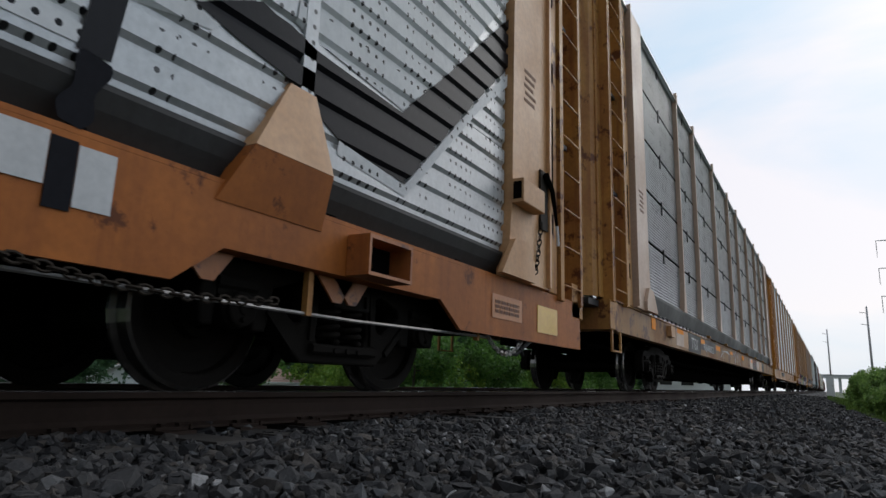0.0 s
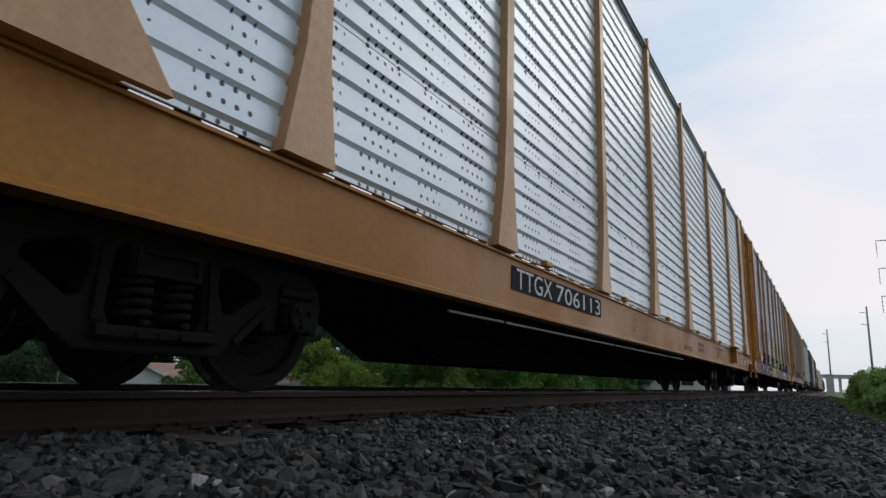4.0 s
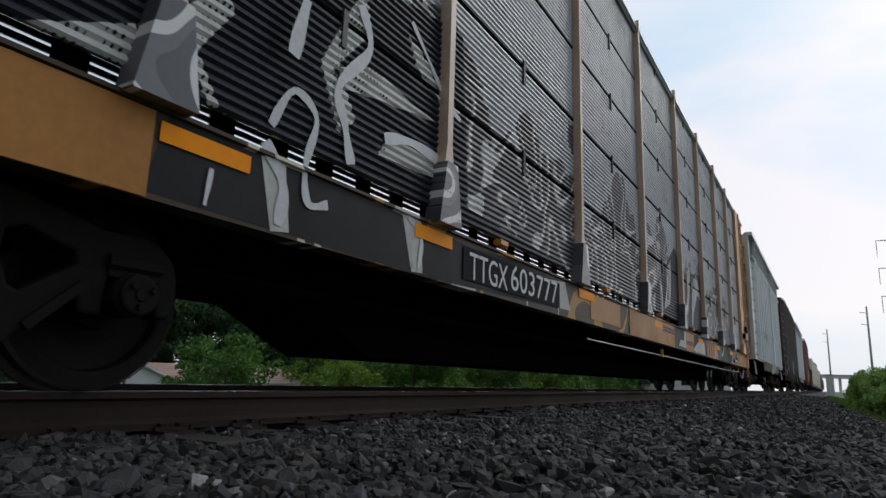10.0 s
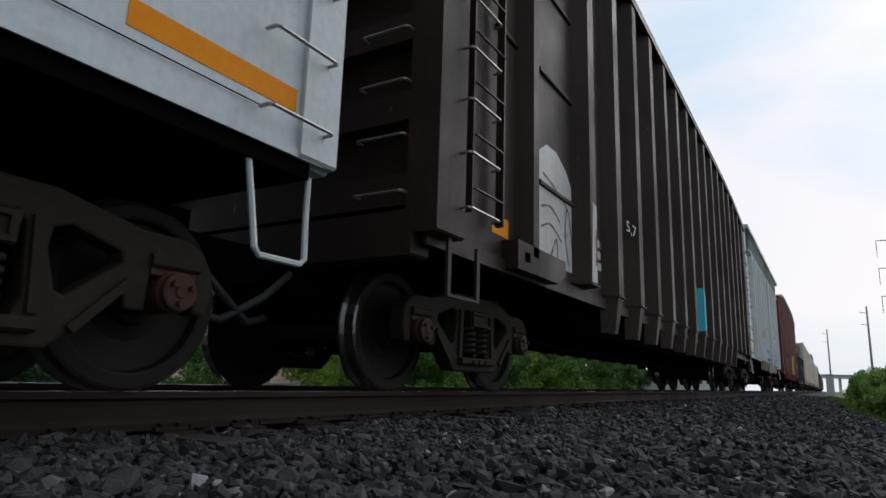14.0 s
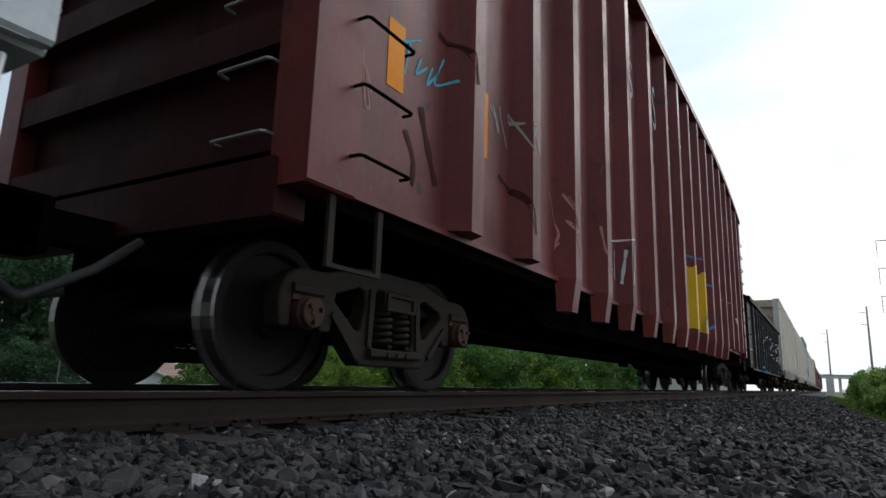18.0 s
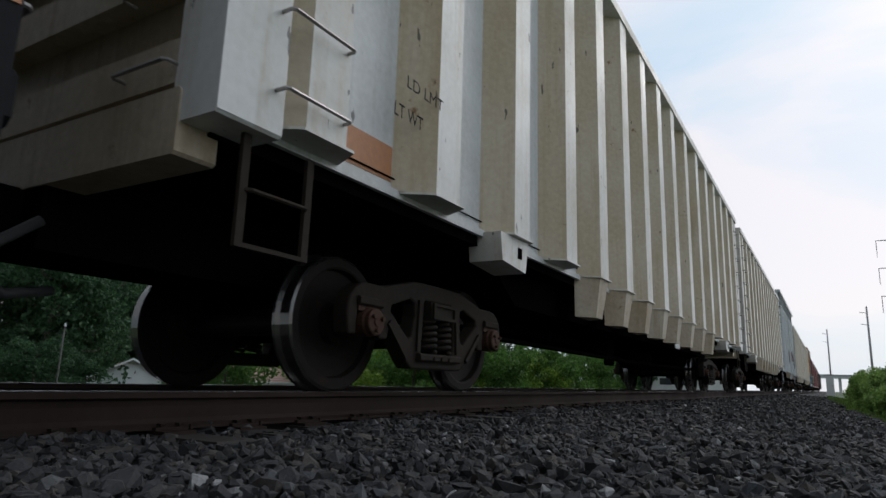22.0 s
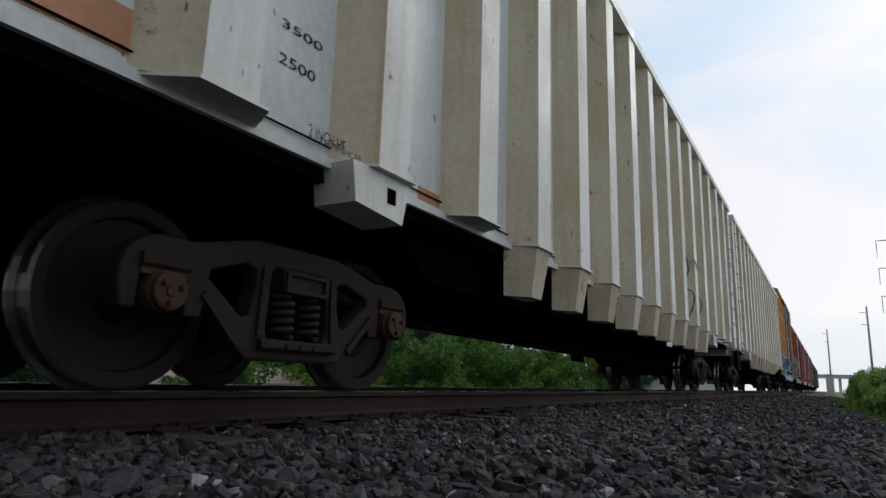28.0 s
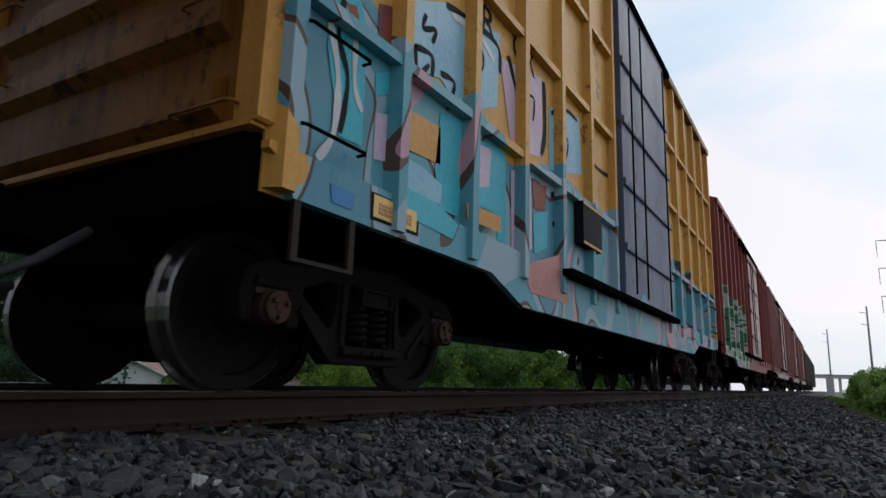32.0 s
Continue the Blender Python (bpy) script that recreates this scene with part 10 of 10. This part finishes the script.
stroke(K1, 1.508, [(7.41, 2.15), (7.23, 1.23), (6.9, 0.77)], 0.05, SPRAY_WHITE, "tag")
stroke(K1, 1.508, [(7.15, 1.44), (7.64, 1.57)], 0.04, SPRAY_TEAL, "tag")
sticker("reflector", K1, 1.505, 3.23, 3.36, 1.22, 1.72, REFLECT, 0.004, "")
sticker("sign", K1, 1.505, 12.85, 13.42, 1.4, 1.72, INK_WHITE, 0.003, "")
sticker("sign_face", K1, 1.508, 12.91, 13.35, 1.49, 1.69, GON_BLACK, 0.003, "")
stencil_text("LD LMT", T1, 1.4, 1.27, 1.69, 1.83, 1.91, INK_BLACK)
stencil_text("LT WT", T1, 1.4, 1.26, 1.58, 1.67, 1.76, INK_BLACK)
sticker("reflector", T1, 1.4, 0.97, 1.45, 1.31, 1.54, REFLECT_OLD, 0.004, "")
stencil_text("LD LMT", T2, 1.4, 1.34, 1.76, 1.83, 1.91, INK_BLACK)
stencil_text("LT WT", T2, 1.4, 1.36, 1.68, 1.64, 1.72, INK_BLACK)
sticker("reflector", T2, 1.4, 1.16, 1.6, 1.3, 1.52, REFLECT_OLD, 0.004, "")
stencil_text("LD LMT", T3, 1.4, 1.1, 1.52, 1.85, 1.93, INK_BLACK)
stencil_text("LT WT", T3, 1.4, 1.08, 1.4, 1.68, 1.73, INK_BLACK)
stencil_text("3500", T3, 1.4, 1.99, 2.3, 1.86, 1.91, INK_BLACK)
stencil_text("2500", T3, 1.4, 1.99, 2.26, 1.66, 1.72, INK_BLACK)
sticker("reflector", T3, 1.4, 0.79, 1.32, 1.32, 1.51, REFLECT_OLD, 0.004, "")
sticker("reflector", T3, 1.4, 3.32, 3.64, 1.29, 1.38, REFLECT_OLD, 0.004, "")
stencil_text("2 INCH HF", T3, 1.436, 2.17, 2.46, 1.31, 1.38, INK_BLACK)
stencil_text("COMP SHOES", T3, 1.436, 2.18, 2.52, 1.26, 1.3, INK_BLACK)
stencil_text("LD LMT", T4, 1.4, 1.21, 1.63, 1.84, 1.93, INK_BLACK)
stencil_text("LT WT", T4, 1.4, 1.21, 1.51, 1.64, 1.73, INK_BLACK)
sticker("reflector", T4, 1.4, 0.94, 1.41, 1.30, 1.53, REFLECT_OLD, 0.004, "")
stencil_text("500", T4, 1.4, 2.25, 2.48, 1.85, 1.92, INK_BLACK)
stencil_text("500", T4, 1.4, 2.25, 2.47, 1.62, 1.70, INK_BLACK)
stencil_text("2 INCH HF", T4, 1.438, 2.26, 2.56, 1.30, 1.34, INK_BLACK)
stencil_text("COMP SHOES", T4, 1.438, 2.24, 2.58, 1.24, 1.28, INK_BLACK)
stencil_text("620", T3, 1.4, 1.44, 1.98, 3.7, 3.84, INK_BLACK)
sticker("reflector", T4, 1.4, 5.36, 5.9, 1.29, 1.4, REFLECT_OLD, 0.004, "")
sticker("reflector", T4, 1.4, 7.97, 8.22, 1.28, 1.36, REFLECT_OLD, 0.004, "")
sticker("reflector", T4, 1.4, 11.05, 11.5, 1.28, 1.35, REFLECT_OLD, 0.004, "")
sticker("reflector", T4, 1.4, 15.44, 15.93, 1.29, 1.33, REFLECT_OLD, 0.004, "")
sticker("reflector", T1, 1.4, 11.33, 11.66, 1.28, 1.39, REFLECT_OLD, 0.004, "")
sticker("reflector", T2, 1.4, 3.18, 3.69, 1.3, 1.34, REFLECT_OLD, 0.004, "")
sticker("reflector", T2, 1.4, 5.71, 6.03, 1.25, 1.37, REFLECT_OLD, 0.004, "")
sticker("sign", T4, 1.4, 11.06, 11.56, 1.64, 1.95, INK_BLACK, 0.003, "")
sticker("sign_face", T4, 1.403, 11.09, 11.52, 1.65, 1.93, INK_WHITE, 0.003, "")
bars(T4, 1.407, 11.13, 1.855, 0.34, 4, 0.035, INK_BLACK, 0.5, 22)
stencil_text("RELEASE ROD", T4, 1.436, 10.06, 10.34, 1.31, 1.32, INK_BLACK)
scrawl(T4, 1.403, 15.47, 1.67, 0.72, 0.14, 0.03, SPRAY_SMOKE, 61, 4)
stroke(T4, 1.423, [(16.12, 1.61), (16.41, 1.84), (16.69, 2.12), (16.62, 2.14), (16.36, 1.83)], 0.03, SPRAY_SMOKE, "tag")
stroke(T4, 1.403, [(16.2, 1.61), (16.51, 1.69), (16.75, 1.73)], 0.025, SPRAY_SMOKE, "tag")
scrawl(T4, 1.403, 12.39, 1.55, 0.5, 0.19, 0.025, SPRAY_SMOKE, 62, 3)
stroke(T4, 1.626, [(13.28, 1.58), (13.61, 1.7), (14.13, 1.79), (13.62, 1.58), (13.56, 1.37), (14.5, 1.52)], 0.02, SPRAY_SMOKE, "tag")
scrawl(T4, 1.403, 18.1, 1.81, 0.49, 0.51, 0.02, SPRAY_SMOKE, 63, 3)
stroke(T4, 1.403, [(6.66, 1.73), (6.84, 1.74), (6.78, 1.59), (6.65, 1.57), (6.71, 1.74)], 0.025, SPRAY_SMOKE, "tag")
stroke(T4, 1.403, [(6.66, 2.22), (6.8, 1.96)], 0.02, SPRAY_SMOKE, "tag")
stroke(T4, 1.403, [(7.98, 1.69), (8.09, 1.62), (8.09, 2.12)], 0.02, SPRAY_SMOKE, "tag")
stroke(T4, 1.626, [(13.5, 1.67), (14.28, 1.74), (13.49, 1.58)], 0.03, SPRAY_SMOKE, "tag")
stroke(T3, 1.409, [(11.42, 1.95), (11.30, 1.78), (11.03, 1.52), (11.03, 1.40), (11.08, 1.30), (11.20, 1.26), (11.35, 1.29)], 0.026, SPRAY_SMOKE, "tag")
stroke(T3, 1.409, [(12.06, 2.16), (12.18, 2.05), (12.25, 2.25), (12.33, 2.46)], 0.022, SPRAY_SMOKE, "tag")
stroke(T3, 1.409, [(12.39, 2.29), (12.48, 2.20), (12.30, 2.05)], 0.022, SPRAY_SMOKE, "tag")
stroke(T3, 1.409, [(12.10, 2.20), (12.08, 1.85), (12.01, 1.57), (11.98, 1.43)], 0.022, SPRAY_SMOKE, "tag")
stroke(T3, 1.409, [(12.63, 2.59), (12.65, 2.27), (12.48, 1.91), (12.32, 1.74), (12.18, 1.70)], 0.026, SPRAY_SMOKE, "tag")
stroke(T3, 1.409, [(12.57, 1.98), (12.72, 1.84), (12.67, 1.51), (12.59, 1.37)], 0.024, SPRAY_SMOKE, "tag")
stroke(T3, 1.63, [(12.40, 2.44), (12.64, 2.50), (12.85, 2.46), (13.0, 2.36)], 0.09, SPRAY_SMOKE, "tag")
stroke(T3, 1.409, [(13.42, 1.96), (13.5, 1.98), (13.73, 2.0), (13.86, 1.8), (13.76, 1.37)], 0.022, SPRAY_SMOKE, "tag")
sticker("reflector", T3, 1.4, 10.86, 11.36, 1.28, 1.42, REFLECT_OLD, 0.004, "")
stroke(T3, 1.403, [(17.59, 1.65), (17.7, 1.49), (17.83, 1.61)], 0.05, SPRAY_SMOKE, "tag")
stroke(T3, 1.403, [(18.0, 1.88), (17.92, 1.46), (17.84, 1.34), (17.76, 1.44)], 0.06, SPRAY_SMOKE, "tag")
stroke(T3, 1.403, [(18.14, 1.66), (18.24, 1.42), (18.09, 1.42)], 0.06, SPRAY_SMOKE, "tag")
scrawl(T3, 1.403, 18.6, 1.93, 0.47, 0.81, 0.03, SPRAY_SMOKE, 64, 2)
sticker("weight_panel", T1, 1.4, 14.51, 14.94, 1.63, 1.86, INK_WHITE, 0.003, "")
sticker("weight_panel", T1, 1.403, 14.54, 14.91, 1.64, 1.85, INK_BLACK, 0.003, "")
sprayed_shape(Y1, 1.4955, [(0.41, 2.13), (0.65, 2.27), (0.72, 2.09), (0.73, 1.39), (0.53, 1.38), (0.39, 1.85)], SPRAY_TEAL)
sprayed_shape(Y1, 1.497, [(0.52, 2.18), (0.61, 2.21), (0.7, 2.01), (0.59, 2.06)], INK_RED)
sprayed_shape(Y1, 1.4955, [(0.82, 2.35), (1.01, 2.42), (1.02, 2.11), (0.83, 2.07)], SPRAY_MAROON)
sprayed_shape(Y1, 1.497, [(0.87, 2.3), (0.99, 2.31), (0.99, 2.15), (0.86, 2.13)], INK_RED)
sprayed_shape(Y1, 1.4955, [(1.05, 2.51), (1.6, 2.8), (2.49, 3.01), (2.46, 2.33), (1.85, 2.04), (1.56, 2.18), (1.08, 2.08)], LIGHT_BLUE)
sprayed_shape(Y1, 1.4955, [(0.82, 1.88), (1.05, 2.01), (1.06, 1.86), (0.83, 1.74)], SPRAY_TEAL)
sprayed_shape(Y1, 1.4955, [(0.84, 1.64), (1.06, 1.7), (1.06, 1.39), (0.84, 1.35)], LILAC)
sprayed_shape(Y1, 1.4955, [(1.04, 1.79), (1.58, 1.82), (1.59, 1.55), (1.06, 1.52)], BOX_POST)
sprayed_shape(Y1, 1.4955, [(1.57, 1.93), (1.89, 1.99), (1.83, 1.63), (1.88, 1.43), (1.85, 1.24), (1.61, 1.24), (1.52, 1.5)], SPRAY_TEAL)
sprayed_shape(Y1, 1.4955, [(1.91, 1.9), (2.63, 1.99), (2.65, 1.21), (2.49, 1.2), (2.48, 1.41), (1.94, 1.41)], SPRAY_TEAL)
sprayed_shape(Y1, 1.497, [(2.03, 1.88), (2.36, 1.92), (2.33, 1.6), (2.05, 1.52)], LILAC)
sprayed_shape(Y1, 1.4955, [(2.5, 2.8), (3.44, 3.02), (3.44, 2.2), (2.74, 2.08)], LILAC)
sprayed_shape(Y1, 1.4955, [(3.62, 2.8), (4.53, 3.03), (4.6, 2.38), (3.62, 2.14)], LIGHT_BLUE)
sprayed_shape(Y1, 1.4955, [(2.74, 1.87), (3.17, 1.95), (3.2, 1.27), (2.76, 1.07)], LILAC)
sprayed_shape(Y1, 1.5495, [(2.87, 1.06), (3.88, 1.35), (3.99, 0.86), (3.05, 0.85)], SPRAY_PINK)
sprayed_shape(Y1, 1.497, [(3.2, 1.9), (3.55, 1.95), (3.51, 1.69), (3.24, 1.65)], INK_RED)
sprayed_shape(Y1, 1.497, [(3.22, 1.59), (3.58, 1.72), (3.55, 1.34), (3.24, 1.23)], SPRAY_TEAL)
sprayed_shape(Y1, 1.5495, [(1.0, 1.44), (1.31, 1.43), (1.53, 1.38), (1.52, 1.24), (1.07, 1.25)], LIGHT_BLUE)
sprayed_shape(Y1, 1.5495, [(1.88, 1.35), (2.44, 1.38), (2.45, 1.25), (1.89, 1.23)], BOX_POST)
sprayed_shape(Y1, 1.5495, [(0.43, 1.08), (0.63, 1.07), (0.62, 0.98), (0.45, 0.98)], SPRAY_BLUE)
sprayed_shape(Y1, 1.5495, [(1.07, 1.25), (1.47, 1.24), (1.77, 1.16), (1.7, 1.04), (1.03, 1.08)], SPRAY_TEAL)
stroke(Y1, 1.4985, [(0.5, 2.19), (0.47, 1.96), (0.57, 1.73), (0.53, 1.4)], 0.05, INK_BLACK, "tag")
stroke(Y1, 1.4985, [(1.6, 2.78), (1.94, 2.85), (2.44, 2.88), (2.5, 2.65)], 0.06, INK_BLACK, "tag")
stroke(Y1, 1.4985, [(1.22, 2.27), (1.27, 2.09), (1.4, 2.21)], 0.045, INK_BLACK, "tag")
stroke(Y1, 1.4985, [(1.22, 2.26), (1.43, 2.29), (1.44, 2.14)], 0.05, INK_BLACK, "tag")
stroke(Y1, 1.4985, [(1.34, 2.56), (1.31, 2.44), (1.47, 2.51), (1.43, 2.39)], 0.045, INK_BLACK, "tag")
stroke(Y1, 1.4985, [(1.95, 2.57), (2.14, 2.7), (2.19, 2.56), (2.01, 2.42), (1.96, 2.55)], 0.04, INK_BLACK, "tag")
stroke(Y1, 1.4985, [(2.66, 2.89), (2.85, 2.59), (2.98, 2.26)], 0.07, INK_BLACK, "tag")
stroke(Y1, 1.4985, [(3.47, 3.0), (3.51, 2.52), (3.41, 2.22)], 0.1, INK_BLACK, "tag")
stroke(Y1, 1.4985, [(2.97, 2.67), (3.23, 2.72), (3.21, 2.49)], 0.04, INK_BLACK, "tag")
stroke(Y1, 1.4985, [(1.55, 2.22), (1.75, 2.22), (1.65, 1.98)], 0.05, INK_BLACK, "tag")
stroke(Y1, 1.4985, [(3.67, 2.75), (4.08, 2.95), (4.47, 2.97)], 0.05, INK_BLACK, "tag")
stroke(Y1, 1.4985, [(3.82, 2.63), (4.15, 2.62), (4.06, 2.34)], 0.04, INK_BLACK, "tag")
stroke(Y1, 1.4985, [(3.66, 1.9), (4.05, 1.94), (4.01, 1.66), (3.7, 1.62)], 0.06, INK_BLACK, "tag")
stroke(Y1, 1.4985, [(4.92, 2.68), (5.24, 2.64), (5.97, 2.71)], 0.05, INK_BLACK, "tag")
stroke(Y1, 1.4985, [(0.4, 1.99), (0.49, 1.7), (0.48, 1.38), (0.37, 1.2)], 0.06, SPRAY_WHITE, "tag")
stroke(Y1, 1.4985, [(0.62, 2.0), (0.63, 1.73), (0.71, 1.59)], 0.05, SPRAY_WHITE, "tag")
stroke(Y1, 1.4985, [(1.68, 2.75), (2.13, 2.8), (2.39, 2.7)], 0.06, SPRAY_WHITE, "tag")
stroke(Y1, 1.4985, [(4.03, 1.2), (4.11, 0.98), (4.02, 0.83)], 0.05, SPRAY_WHITE, "tag")
sprayed_shape(Y1, 1.4955, [(2.52, 4.51), (3.05, 4.73), (3.02, 4.53), (2.49, 4.26)], INK_RED)
sprayed_shape(Y1, 1.4955, [(2.49, 4.26), (3.18, 4.59), (3.15, 4.38), (2.46, 4.07)], SPRAY_WHITE)
sprayed_shape(Y1, 1.4955, [(2.46, 4.02), (3.14, 4.33), (3.1, 4.08), (2.5, 3.81)], SPRAY_BLUE)
stencil_text("FR", Y1, 1.499, 1.96, 2.39, 2.88, 3.13, INK_BLACK)
stencil_text("OX", Y1, 1.499, 2.76, 3.25, 2.93, 3.19, INK_BLACK)
sign = part("door_sign", Shape().box(1.50, 1.60, 4.32, 4.96, 1.54, 2.00), INK_BLACK, Y1, "dark sign board in a thin yellow frame")
for za, zb in ((1.54, 1.57), (1.97, 2.00)):
    part("edging", Shape().box(1.601, 1.606, 4.32, 4.96, za, zb), BOX_POST, sign)
sticker("placard", Y1, 1.545, 0.78, 1.27, 0.97, 1.13, INK_BLACK, 0.003, "")
sticker("placard_face", Y1, 1.548, 0.8, 1.24, 0.99, 1.12, REFLECT_YELLOW, 0.003, "")
bars(Y1, 1.552, 0.85, 1.064, 0.33, 3, 0.016, REFLECT_OLD, 0.5, 23)


# ---------------------------------------------------------------- what moves
def motions():
    """The train rolls past at a steady pace; every wheelset turns with it."""
    for car, front in CARS:
        walk(car, [(t, pose(0, front - SPEED * t, 0)) for t in (0.0, 8.0, 16.0, 24.0, SECONDS)])
    step = 2 / FPS
    for w, dy, r in WHEELSETS:
        phase = (id_of[w.name] * 47) % 360
        walk(w, [(k * step, pose(0, dy, r, phase + math.degrees(SPEED * k * step / r))) for k in range(int(SECONDS / step) + 1)])


id_of = {w.name: i for i, (w, dy, r) in enumerate(WHEELSETS)}
motions()
